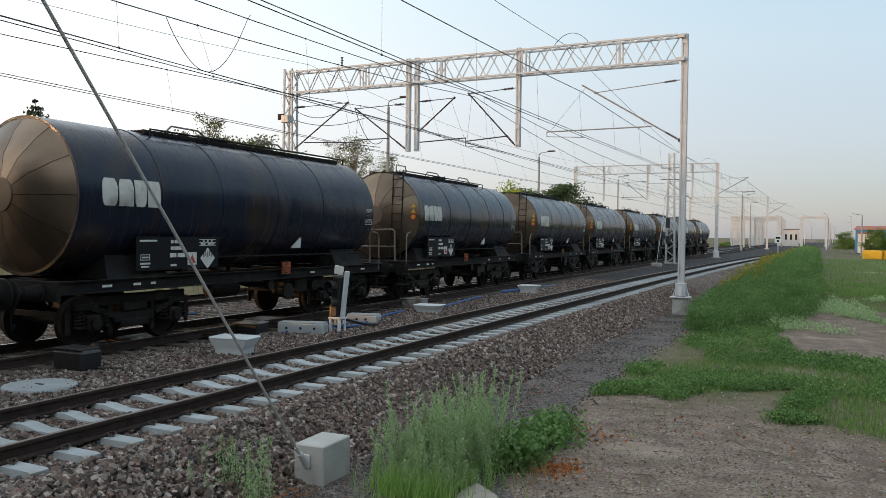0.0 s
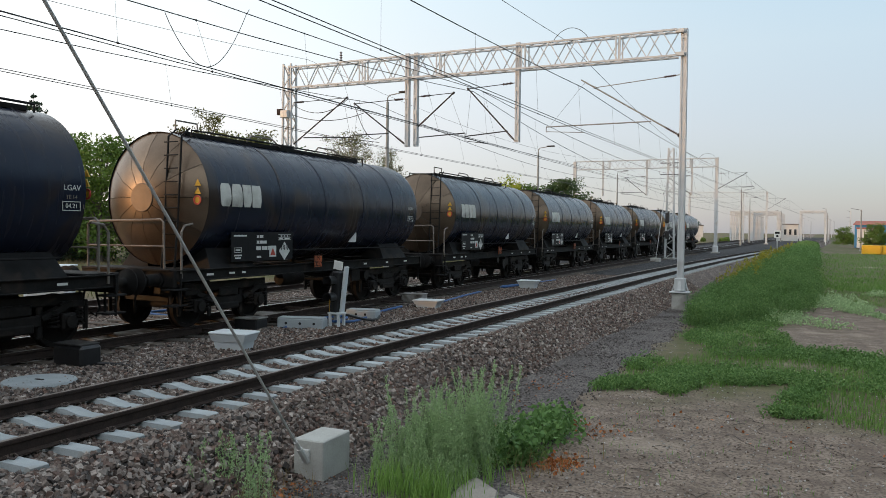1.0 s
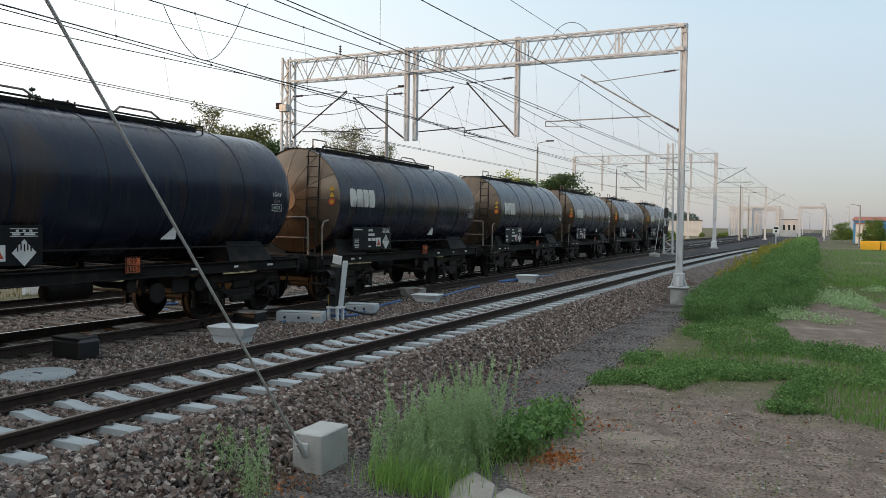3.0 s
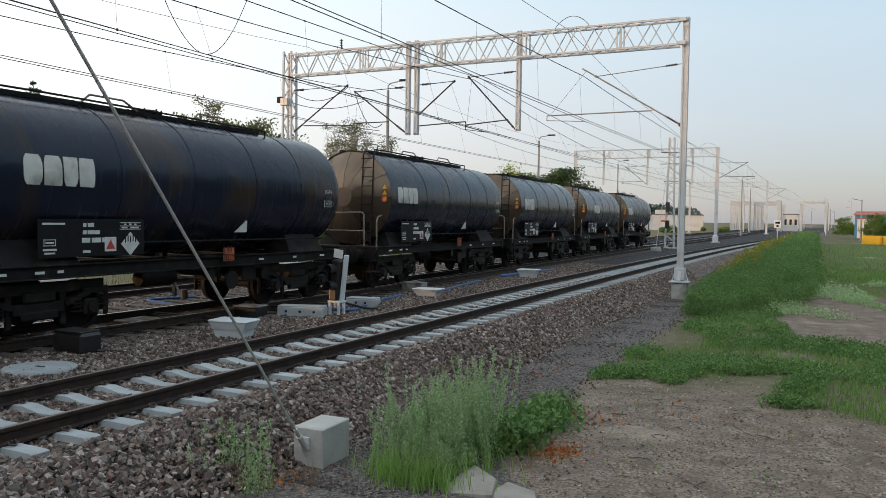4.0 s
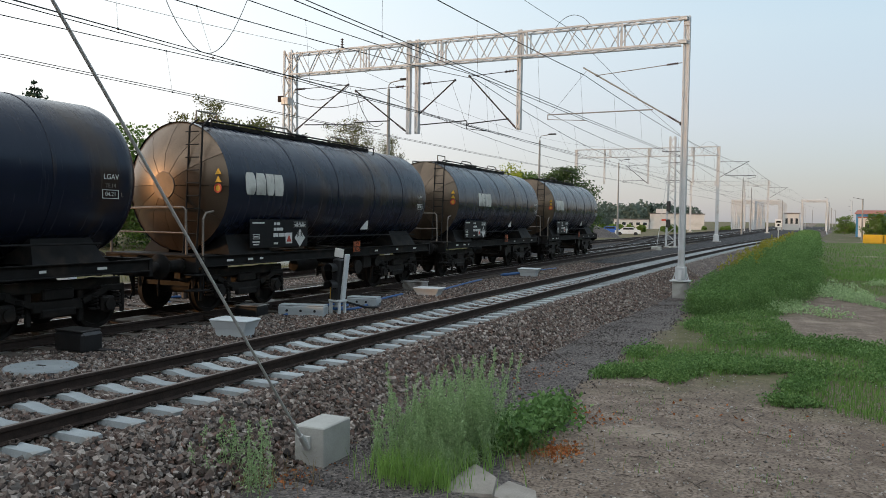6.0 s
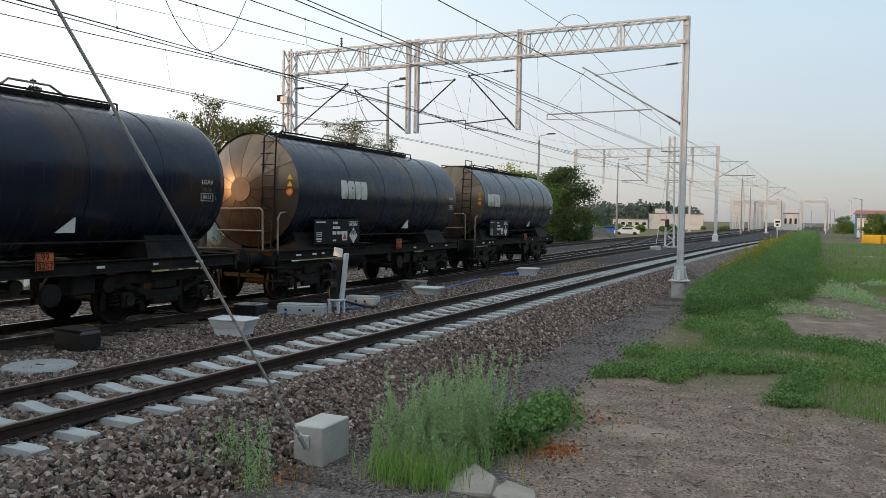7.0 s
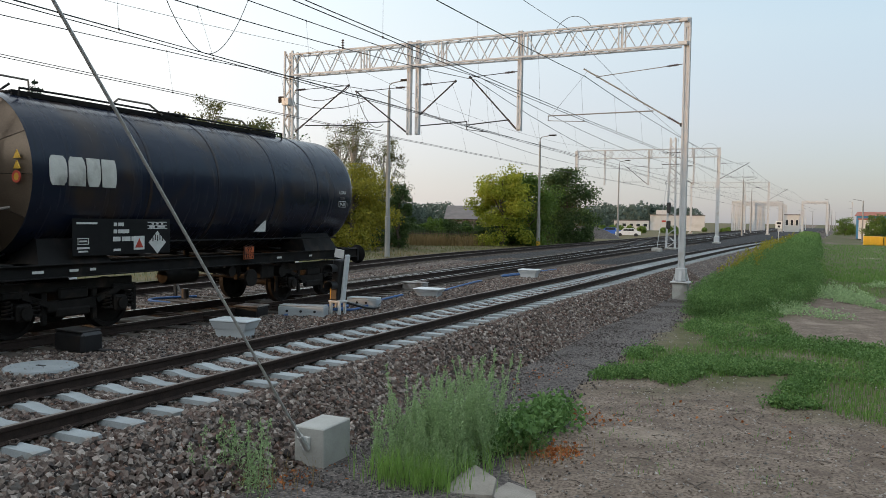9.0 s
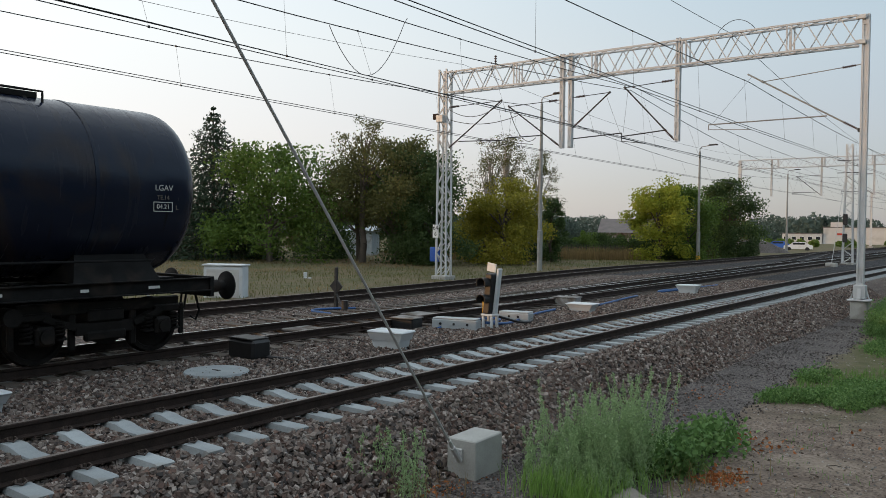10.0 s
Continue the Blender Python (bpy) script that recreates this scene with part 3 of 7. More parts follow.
def tank_wagon(turned=False):
    """A four-axle tank wagon, its end platform towards -y (towards +y when turned)."""
    w = empty("tank_wagon")
    e = 1 if turned else -1                      # the platform's end
    flat, dish = e * 4.78, -e * 4.86
    # shell with a dished end, and the flat end with its clad sheets
    if turned:
        dish = -5.3
    prof = [(TR, flat)] + [(TR, flat + (dish - flat) * i / 14) for i in range(1, 15)]
    for a in range(10, 91, 10):
        rr = radians(a)
        prof.append((TR - 0.34 * (1 - math.cos(rr)) if a < 60 else (TR - 0.17) * math.cos(rr) / math.cos(radians(60)), dish - e * 0.38 * math.sin(rr)))
    prof[-1] = (0.0, dish - e * 0.40)
    if turned:
        prof = prof[:15] + [(0.2, dish)]
    s = Shape().lathe(prof if e < 0 else prof[::-1], 64, ALONG)
    tank = part("tank", s, M_TANK, w, "black painted tank with dusty streaks", 40)
    # twelve wedge sheets round a boss
    n = 12
    wedge = Shape()
    g = 0.006
    for r0, r1 in ((0.27, 1.40),):
        steps = 5
        k = len(wedge.v)
        for depth in (0.0, 0.03):
            for j, (r, d) in enumerate(((0.27, 0.41), (0.72, 0.35), (1.15, 0.15), (1.448, -0.06))):
                half = math.pi / n - g / r
                for i in range(steps + 1):
                    a = -half + 2 * half * i / steps
                    wedge.v.append((r * math.sin(a), d - depth, r * math.cos(a)))
        m = steps + 1
        for j in range(3):
            for i in range(steps):
                a = k + j * m + i
                wedge.f.append((a, a + 1, a + m + 1, a + m))
        for i in range(steps):
            a = k + 3 * m + i
            wedge.f.append((a, a + 1, a + 4 * m + 1, a + 4 * m))
        for j in range(3):
            a = k + j * m
            wedge.f += [(a, a + m, a + 5 * m, a + 4 * m), (a + steps, a + 4 * m + steps, a + 5 * m + steps, a + m + steps)]
    wm = wedge.mesh("end_sheet", M_END, 25)
    for fy, fe in ((flat, e),) + (((dish, -e),) if turned else ()):
        for i in range(n):
            ob = new("end_sheet", wm)
            ob.parent = w
            rot = Matrix.Rotation(2 * math.pi * (i + 0.5) / n, 4, "Y")
            ob.matrix_local = Matrix.Translation((0, fy + fe * 0.02, TZ)) @ (Matrix.Rotation(math.pi, 4, "Z") if fe < 0 else Matrix()) @ rot
        mm = Matrix.Translation((0, fy, TZ)) @ Matrix.Rotation(-fe * math.pi / 2, 4, "X")
        part("end_boss", Shape().lathe([(0.31, 0.32), (0.31, 0.435), (0.30, 0.445), (0.0, 0.45)], 28, mm), M_BOSS, w, "dusty round cover plate in the middle of the end", 20)
    back = Shape().lathe([(TR - 0.02, flat - e * 0.08), (1.15, flat + e * 0.11), (0.72, flat + e * 0.30), (0.2, flat + e * 0.36)], 40, ALONG)
    part("end_backing", back, M_FRAME, w)
    for by in (-2.25, -0.35, 1.6, 3.35):
        y = by * -e
        part("band", Shape().lathe([(TR + 0.001, y - 0.035), (TR + 0.012, y - 0.03), (TR + 0.012, y + 0.03), (TR + 0.001, y + 0.035)], 64, ALONG), M_TANK, w)
    # walkway on the crown
    a, b = e * 4.4, -e * 2.9
    z = TZ + TR + 0.015
    s = Shape()
    for x in (-0.42, 0.42):
        s.bar((x, a, z - 0.03), (x, b, z - 0.03), 0.05, 0.09)
    for x in np.linspace(-0.36, 0.36, 9):
        s.bar((x, a, z), (x, b, z), 0.03, 0.025)
    for y in np.linspace(a, b, 24):
        s.bar((-0.42, y, z - 0.012), (0.42, y, z - 0.012), 0.02, 0.02)
    part("walkway", s, M_FRAME, w, "dark grating walkway along the crown")
    for y in np.linspace(a * 0.93, b * 0.93, 5):
        for x in (-1, 1):
            part("walkway_bracket", Shape().bar((x * 0.42, y, z - 0.05), (x * 0.6, y, TZ + TR * 0.88), 0.05, 0.02), M_FRAME, w)
    for x in (-0.62, 0.62):
        s = Shape().pipe([(x, a, z - 0.12), (x, a, z + 0.03), (x, a - e * 0.9, z + 0.04), (x, b + e * 0.4, z + 0.01), (x, b, z + 0.01), (x, b, z - 0.36)], 0.022, 6)
        part("walkway_rail", s, M_FRAME, w)
    for y in (-0.35, ):
        s = Shape().lathe([(0.30, -0.16), (0.30, 0.02), (0.34, 0.03), (0.34, 0.07), (0.28, 0.10), (0.0, 0.13)], 24, Matrix.Translation((0, y, z + 0.02)))
        for i in range(8):
            q = i * math.pi / 4
            s.rod((0.33 * math.cos(q), y + 0.33 * math.sin(q), z + 0.03), (0.33 * math.cos(q), y + 0.33 * math.sin(q), z + 0.14), 0.018, 6)
        part("manhole", s, M_FRAME, w, "bolted manhole lid")
    for y0 in (-1.6, 1.3):
        s = Shape().pipe([(0.46, y0 - 0.75, z), (0.46, y0 - 0.55, z + 0.17), (0.46, y0 + 0.25, z + 0.17), (0.46, y0 + 0.6, z)], 0.022, 6)
        part("grab_rail", s, M_HANDRAIL, w)
    # ladder at the platform's end
    yl = flat + e * 0.40
    s = Shape()
    for x in (0.62, 0.98):
        s.pipe([(x, yl + e * 0.1, 1.25), (x, yl, 2.4), (x, yl - e * 0.10, TZ + TR - 0.16), (x, yl - e * 0.34, TZ + TR + 0.02)], 0.022, 6)
    for i in range(10):
        zz = 1.45 + i * 0.275
        s.rod((0.62, yl + e * 0.02, zz), (0.98, yl + e * 0.02, zz), 0.014, 6)
    if not turned:
        part("ladder", s, M_FRAME, w, "narrow steel ladder")
    s = Shape().pipe([(0.62, yl - e * 0.3, TZ + TR - 0.02), (0.62, yl - e * 0.3, TZ + TR + 0.2), (0.62, yl - e * 0.95, TZ + TR + 0.2), (0.62, yl - e * 0.97, TZ + TR)], 0.02, 6)
    if not turned:
        part("ladder_hoop", s, M_HANDRAIL, w)
    # platform with its railing
    yp = e * 5.5
    part("platform", Shape().box((0, e * 5.32, 1.27), (2.5, 0.72, 0.05), 0.01), M_FRAME, w, "dark checker-plate end platform")
    s = Shape().pipe([(-1.25, yp, 1.25), (-1.25, yp, 2.18), (-1.18, yp, 2.26), (0.82, yp, 2.30), (0.90, yp, 2.24), (0.92, yp, 1.25)], 0.026, 8)
    s.rod((-1.25, yp, 1.75), (0.92, yp, 1.75), 0.02, 6)
    part("railing", s, M_HANDRAIL, w, "bent tube railing at the platform")
    s = Shape().pipe([(1.28, yp - e * 0.1, 1.10), (1.28, yp - e * 0.1, 2.05), (1.27, yp - e * 0.2, 2.18), (1.25, yp - e * 0.45, 2.22)], 0.024, 8)
    part("grab_rail", s, M_HANDRAIL, w)
    s = Shape()
    for zz in (0.55, 0.88):
        s.box((1.22, yp + e * 0.02, zz), (0.34, 0.42, 0.035), 0.008)
    s.bar((1.08, yp, 0.5), (1.08, yp, 1.2), 0.05, 0.02)
    s.bar((1.36, yp, 0.5), (1.36, yp, 1.2), 0.05, 0.02)
    part("step", s, M_FRAME, w, "worn steel step treads")
    # frame
    s = Shape()
    for sx in (-1, 1):
        s.box((sx * 1.25, 0, 1.15), (0.02, 11.1, 0.24), 0.004)
        s.box((sx * 1.285, 0, 1.26), (0.09, 11.1, 0.022), 0.004)
        s.box((sx * 1.285, 0, 1.04), (0.09, 11.1, 0.022), 0.004)
    for y in (-4.6, -3.7, -2.6, -1.2, 0, 1.2, 2.6, 3.7, 4.6):
        s.box((0, y, 1.13), (2.48, 0.10, 0.20))
    s.box((0.0, 0, 1.12), (0.5, 11.0, 0.22))
    for y in (-5.58, 5.58):
        s.box((0, y, 1.10), (2.6, 0.09, 0.36), 0.01)
    part("underframe", s, M_FRAME, w, "grimy channel-section underframe")
    for y in (-3.8, 3.8):
        for sx in (-1, 1):
            s = Shape()
            s.add([(sx * 1.28, y - 0.75, 1.27), (sx * 1.28, y + 0.75, 1.27), (sx * 1.02, y + 0.6, 1.70), (sx * 1.02, y - 0.6, 1.70), (sx * 0.5, y - 0.75, 1.27), (sx * 0.5, y + 0.75, 1.27), (sx * 0.5, y + 0.6, 1.70), (sx * 0.5, y - 0.6, 1.70)],
                  [(0, 1, 2, 3), (4, 7, 6, 5), (0, 3, 7, 4), (1, 5, 6, 2), (3, 2, 6, 7), (0, 4, 5, 1)])
            part("saddle", s, M_FRAME, w, "sloping saddle plate")
    for y in (-5.63, 5.63):
        d = 1 if y > 0 else -1
        for sx in (-1, 1):
            mm = Matrix.Translation((sx * 0.875, y, 1.07)) @ Matrix.Rotation(-d * math.pi / 2, 4, "X")
            s = Shape().lathe([(0.0, 0.0), (0.16, 0.0), (0.16, 0.03), (0.115, 0.05), (0.125, 0.05), (0.12, 0.36), (0.09, 0.37), (0.09, 0.50), (0.14, 0.53), (0.265, 0.57), (0.27, 0.59), (0.24, 0.61), (0.0, 0.625)], 26, mm)
            part("buffer", s, M_FRAME, w, "greasy black buffer")
        s = Shape().box((0, y + d * 0.12, 1.03), (0.09, 0.3, 0.09), 0.02)
        s.pipe([(0, y + d * 0.26, 1.03), (0.03, y + d * 0.30, 0.9), (0, y + d * 0.26, 0.6), (-0.03, y + d * 0.2, 0.62), (-0.03, y + d * 0.24, 0.92)], 0.022, 6)
        part("coupling", s, M_BOGIE, w)
        s = Shape().pipe([(0.45, y, 0.95), (0.48, y + d * 0.18, 0.9), (0.5, y + d * 0.25, 0.6), (0.46, y + d * 0.2, 0.42), (0.40, y + d * 0.12, 0.5)], 0.025, 6)
        part("brake_hose", s, M_FRAME, w)
    # under-slung gear
    mm = Matrix.Translation((0.35, -0.9, 0.82)) @ Matrix.Rotation(-math.pi / 2, 4, "X")
    part("air_reservoir", Shape().lathe([(0.0, 0.0), (0.15, 0.02), (0.19, 0.08), (0.19, 0.92), (0.15, 0.98), (0, 1.0)], 18, mm), M_BOGIE, w)
    s = Shape().rod((-0.9, 0.9, 0.72), (1.2, 0.9, 0.72), 0.03, 8).bar((0, -2.4, 0.66), (0, 2.4, 0.70), 0.05, 0.04)
    s.box((0.9, 0.9, 0.85), (0.12, 0.12, 0.4), 0.02).rod((1.25, 0.9, 0.72), (1.32, 0.9, 0.72), 0.2, 14)
    part("brake_rigging", s, M_BOGIE, w)
    s = Shape().box((0.95, 1.7, 0.82), (0.4, 0.5, 0.35), 0.03).rod((0.9, 2.2, 0.8), (1.2, 2.2, 0.8), 0.14, 12)
    part("valve_chest", s, M_BOGIE, w)
    part("discharge_pipe", Shape().pipe([(0, 0.2, TZ - TR), (0, 0.2, 1.0), (0.5, 0.3, 0.9), (1.15, 0.3, 0.9)], 0.07, 10).rod((1.12, 0.3, 0.9), (1.26, 0.3, 0.9), 0.12, 14), M_BOGIE, w)
    part("side_pipe", Shape().pipe([(1.30, -3.0, 1.62), (1.30, 4.4, 1.60)], 0.02, 6), M_FRAME, w)
    for y in (-3.7, 3.7):
        bogie(w, y)
    # markings on the near side
    y0 = -4.22
    # plain blocks with clipped corners: foot, waist and head cuts
    for dy, wd, foot, waist, head in ((0.0, 0.34, 0.06, 0.0, 0.06), (0.375, 0.34, 0.0, 0.0, 0.05), (0.75, 0.28, 0.05, 0.0, 0.0), (1.06, 0.32, 0.02, 0.0, 0.02)):
        s, r = Shape(), TR + 0.012
        cuts = (foot, foot * 0.3, waist * 0.7, waist, waist * 0.7, head * 0.3, head)
        n = len(cuts) - 1
        for j, cut in enumerate(cuts):
            zz = 2.61 + 0.5 * (0, 0.12, 0.3, 0.5, 0.7, 0.88, 1.0)[j]
            q = math.asin((zz - TZ) / r)
            for rr in (r, r - 0.012):
                for yy in (y0 + dy + cut, y0 + dy + wd - cut):
                    s.v.append((rr * math.cos(q), yy, TZ + rr * math.sin(q)))
        for j in range(n):
            k = j * 4
            s.f += [(k, k + 1, k + 5, k + 4), (k, k + 4, k + 6, k + 2), (k + 1, k + 3, k + 7, k + 5)]
        s.f += [(0, 2, 3, 1), (n * 4, n * 4 + 1, n * 4 + 3, n * 4 + 2)]
        part("white_emblem", s, M_LOGO, w, "faded white block of the owner's mark")
    bx = 1.335
    bd = part("data_board", Shape().box((bx, -2.80, 1.72), (0.02, 2.28, 0.66), 0.006), M_BOARD, w, "black data board with white stencil marks")
    fx = bx + 0.013
    for y, z_, wd, hh in ((-3.64, 1.97, 0.44, 0.035), (-3.72, 1.60, 0.24, 0.012), (-3.72, 1.70, 0.24, 0.012), (-3.83, 1.65, 0.012, 0.10), (-3.61, 1.65, 0.012, 0.10), (-3.72, 1.65, 0.16, 0.03), (-3.72, 1.53, 0.26, 0.035), (-3.72, 1.47, 0.20, 0.03),
                          (-3.02, 1.95, 0.07, 0.065), (-2.89, 1.95, 0.13, 0.065), (-3.02, 1.82, 0.08, 0.07), (-2.83, 1.82, 0.26, 0.07), (-2.99, 1.68, 0.17, 0.085), (-2.77, 1.68, 0.20, 0.085), (-2.62, 1.68, 0.05, 0.085), (-2.98, 1.48, 0.16, 0.045),
                          (-2.0, 1.99, 0.5, 0.012), (-2.0, 1.93, 0.5, 0.012), (-2.0, 1.87, 0.5, 0.012), (-2.12, 1.96, 0.05, 0.03), (-2.0, 1.96, 0.05, 0.03), (-1.88, 1.96, 0.05, 0.03), (-2.14, 1.90, 0.14, 0.03), (-1.9, 1.90, 0.2, 0.03)):
        part("stencil_bar", Shape().box((fx, y, z_), (0.004, wd, hh)), M_MARK, bd, "white stencil writing worn to a bar")
    di = Shape()
    di.add([(fx + 0.002, -2.22, 1.60), (fx + 0.002, -2.0, 1.82), (fx + 0.002, -1.78, 1.60), (fx + 0.002, -2.0, 1.38), (fx - 0.006, -2.22, 1.60), (fx - 0.006, -2.0, 1.82), (fx - 0.006, -1.78, 1.60), (fx - 0.006, -2.0, 1.38)], [(0, 3, 2, 1), (0, 1, 5, 4), (1, 2, 6, 5), (2, 3, 7, 6), (3, 0, 4, 7)])
    part("hazard_diamond", di, M_MARK, bd, "white hazard diamond")
    s = Shape()
    for k in range(5):
        s.box((fx + 0.005, -2.12 + k * 0.06, 1.68 + 0.02 * (k % 2)), (0.004, 0.022, 0.12))
    part("diamond_stripe", s, M_BOARD, bd)
    tri = Shape().box((fx, -2.46, 1.6), (0.004, 0.26, 0.26))
    part("warning_label", tri, M_MARK, bd, "white square label with a red triangle")
    tr = Shape().add([(fx + 0.004, -2.56, 1.51), (fx + 0.004, -2.36, 1.51), (fx + 0.004, -2.46, 1.69)], [(0, 1, 2)])
    part("red_triangle", tr, M_RED, bd)
    hp = part("hazard_plate", Shape().box((1.352, 0.75, 1.30), (0.018, 0.36, 0.32), 0.006), M_ORANGE, w, "orange hazard plate with black rim and figures")
    s = Shape()
    for dy, dz, wd, hh in ((0, 0.15, 0.36, 0.018), (0, -0.15, 0.36, 0.018), (0, 0, 0.36, 0.014), (-0.17, 0, 0.016, 0.32), (0.17, 0, 0.016, 0.32)):
        s.box((1.364, 0.75 + dy, 1.30 + dz), (0.006, wd, hh))
    part("plate_rim", s, M_BOARD, hp)
    lettering("figures", "99", 0.16, Matrix.Translation((1.366, 0.75, 1.375)) @ FACE_X, hp, M_BOARD)
    lettering("figures", "3257", 0.15, Matrix.Translation((1.366, 0.75, 1.222)) @ FACE_X, hp, M_BOARD)
    a = math.asin((2.9 - TZ) / TR)
    lettering("tank_code", "LGAV", 0.135, Matrix.Translation(((TR + 0.01) * math.cos(a), 4.50, 2.80)) @ Matrix.Rotation(0, 4, "Y") @ FACE_X, w, M_MARK, "white stencilled tank code")
    lettering("test_mark", "TE.14", 0.10, Matrix.Translation((TR + 0.012, 4.48, 2.64)) @ FACE_X, w, M_HANDRAIL, "faint stencilled test mark")
    lettering("test_date", "04.21", 0.11, Matrix.Translation((TR + 0.012, 4.48, 2.49)) @ FACE_X, w, M_MARK, "white stencilled test date")
    lettering("test_letter", "L", 0.11, Matrix.Translation((TR + 0.008, 4.74, 2.48)) @ FACE_X, w, M_HANDRAIL)
    rim = Shape()
    for dy, dz, wd, hh in ((0, 0.075, 0.36, 0.012), (0, -0.075, 0.36, 0.012), (-0.174, 0, 0.012, 0.15), (0.174, 0, 0.012, 0.15)):
        rim.box((TR + 0.008, 4.48 + dy, 2.49 + dz), (0.006, wd, hh))
    part("date_frame", rim, M_MARK, w, "thin white frame round the date")
    for y, wd in ((-4.6, 0.36), (-3.9, 0.3), (-3.5, 0.2), (1.9, 0.3), (3.2, 0.22), (4.4, 0.35)):
        part("frame_mark", Shape().box((1.333, y, 1.15), (0.004, wd * 0.6, 0.045)), M_MARK, w, "small white mark on the solebar")
    s = Shape().add([(1.34, 0.95, 1.78), (1.34, 1.35, 1.78), (1.36, 1.35, 2.05), (1.32, 1.35, 1.78), (1.32, 0.95, 1.78), (1.33, 1.35, 2.05)], [(0, 1, 2), (3, 4, 5)])
    part("side_flag", s, M_MARK, w, "pale triangular label on the tank")
    # warning triangles and ring beside the ladder
    for zz, kind_ in ((3.08, 0), (2.91, 0), (2.72, 1)):
        yy = flat + e * 0.16
        if kind_ == 0:
            s = Shape().add([(1.20, yy, zz - 0.06), (1.36, yy, zz - 0.06), (1.28, yy, zz + 0.075), (1.20, yy - e * 0.02, zz - 0.06), (1.36, yy - e * 0.02, zz - 0.06), (1.28, yy - e * 0.02, zz + 0.075)], [(0, 1, 2), (3, 5, 4), (0, 3, 4, 1), (1, 4, 5, 2), (2, 5, 3, 0)])
            part("warning_triangle", s, M_YELLOW, w, "small yellow warning triangle")
        else:
            mm = Matrix.Translation((1.28, yy - e * 0.01, zz)) @ Matrix.Rotation(-e * math.pi / 2, 4, "X")
            part("warning_ring", Shape().lathe([(0.10, 0.0), (0.10, 0.02), (0.065, 0.02), (0.065, 0.0)], 22, mm), M_RED, w, "round red warning sign")
            part("warning_disc", Shape().lathe([(0.065, 0.0), (0.065, 0.012), (0.0, 0.012)], 18, mm), M_YELLOW, w)
    return w


wagon = tank_wagon()
tagged(wagon, "black tank wagon with dusty brown end, in a moving train", "tank wagon", "tank wagons of the train")
TRAIN.append((wagon, 102.55))
for c, shift in ((2.2, 0.0), (27.3, -0.2), (40.2, 0.0), (52.25, -0.05), (65.0, -0.15), (77.4, 0.0), (89.9, 1.4)):
    o = copy_thing(wagon, pose(line_d(c), c, 0))
    for q in o.children:
        if q.name.startswith("white_emblem"):
            q.location.y += shift
        if q.name.startswith("hazard_plate"):
            q.location.y += {27.3: -1.3, 40.2: -0.5}.get(c, 0.0)
    TRAIN.append((o, c))
for q in wagon.children:
    if q.name.startswith("white_emblem"):
        q.location.y -= 0.25
first = tank_wagon(True)
tagged(first, "black tank wagon with its platform behind, in a moving train", "tank wagon", "tank wagons of the train")
for q in first.children:
    if q.name.startswith("white_emblem"):
        q.location.y -= 0.6
TRAIN.append((first, 14.7))
for ob, c in TRAIN:
    ob.matrix_world = pose(line_d(c), c, 0)
    for b_ in ob.children:
        for q in b_.children:
            if q.name.startswith("wheelset"):
                WHEELSETS.append((q, q["at"]))


# ---- overhead line ----
def column(parent, name, x, y, z0, z1, w, d, label=""):
    """A rolled section: one extruded outline with a shallow web between two flanges."""
    f, t = min(0.06, w * 0.26), min(0.03, d * 0.14)
    a, b = w / 2, d / 2
    ring = [(-a, -b), (-a + f, -b), (-a + f + 0.012, -b + t), (a - f - 0.012, -b + t), (a - f, -b), (a, -b), (a, b), (a - f, b), (a - f - 0.012, b - t), (-a + f + 0.012, b - t), (-a + f, b), (-a, b)]
    n = len(ring)
    s = Shape()
    s.v = [(x + p, y + q, z) for z in (z0, z1) for p, q in ring]
    s.f = [(i, (i + 1) % n, n + (i + 1) % n, n + i) for i in range(n)] + [tuple(range(n - 1, -1, -1)), tuple(range(n, 2 * n))]
    col = part(name, s, M_POST, parent, label)
    plate = Shape().box((0, 0, 0), (w - 0.03, 0.012, 0.16), 0.002).mesh("batten", M_POST)
    for z in ([z0 + 0.3, z1 - 0.3] if name == "leg" else np.arange(z0 + 0.15, z1, 0.7)):
        for sy in (-1, 1):
            ob = new("batten", plate)
            ob.parent = col
            ob.location = (x, y + sy * (b + 0.006), z)
    return col


def lattice_leg(parent, x, y, z0, z1, w0, w1, d):
    """Four corner angles braced crosswise, a little wider at the foot."""
    leg = None
    for sx in (-1, 1):
        for sy in (-1, 1):
            s = Shape().bar((x + sx * w0 / 2, y + sy * d / 2, z0), (x + sx * w1 / 2, y + sy * d / 2, z1), 0.085, 0.085)
            if leg is None:
                leg = part("leg", s, M_POST, parent, "pale lattice leg")
            else:
                part("corner_angle", s, M_POST, leg)
    k = int((z1 - z0) / 0.55)
    for i in range(k):
        za, zb = z0 + (z1 - z0) * i / k, z0 + (z1 - z0) * (i + 1) / k
        wa, wb = w0 + (w1 - w0) * i / k, w0 + (w1 - w0) * (i + 1) / k
        e = 1 if i % 2 else -1
        for sy in (-1, 1):
            part("brace", Shape().bar((x + e * wa / 2, y + sy * d / 2, za), (x - e * wb / 2, y + sy * d / 2, zb), 0.05, 0.03), M_GALV, leg)
        for sx in (-1, 1):
            part("brace", Shape().bar((x + sx * wa / 2, y + e * d / 2, za), (x + sx * wb / 2, y - e * d / 2, zb), 0.05, 0.03), M_GALV, leg)
    return leg


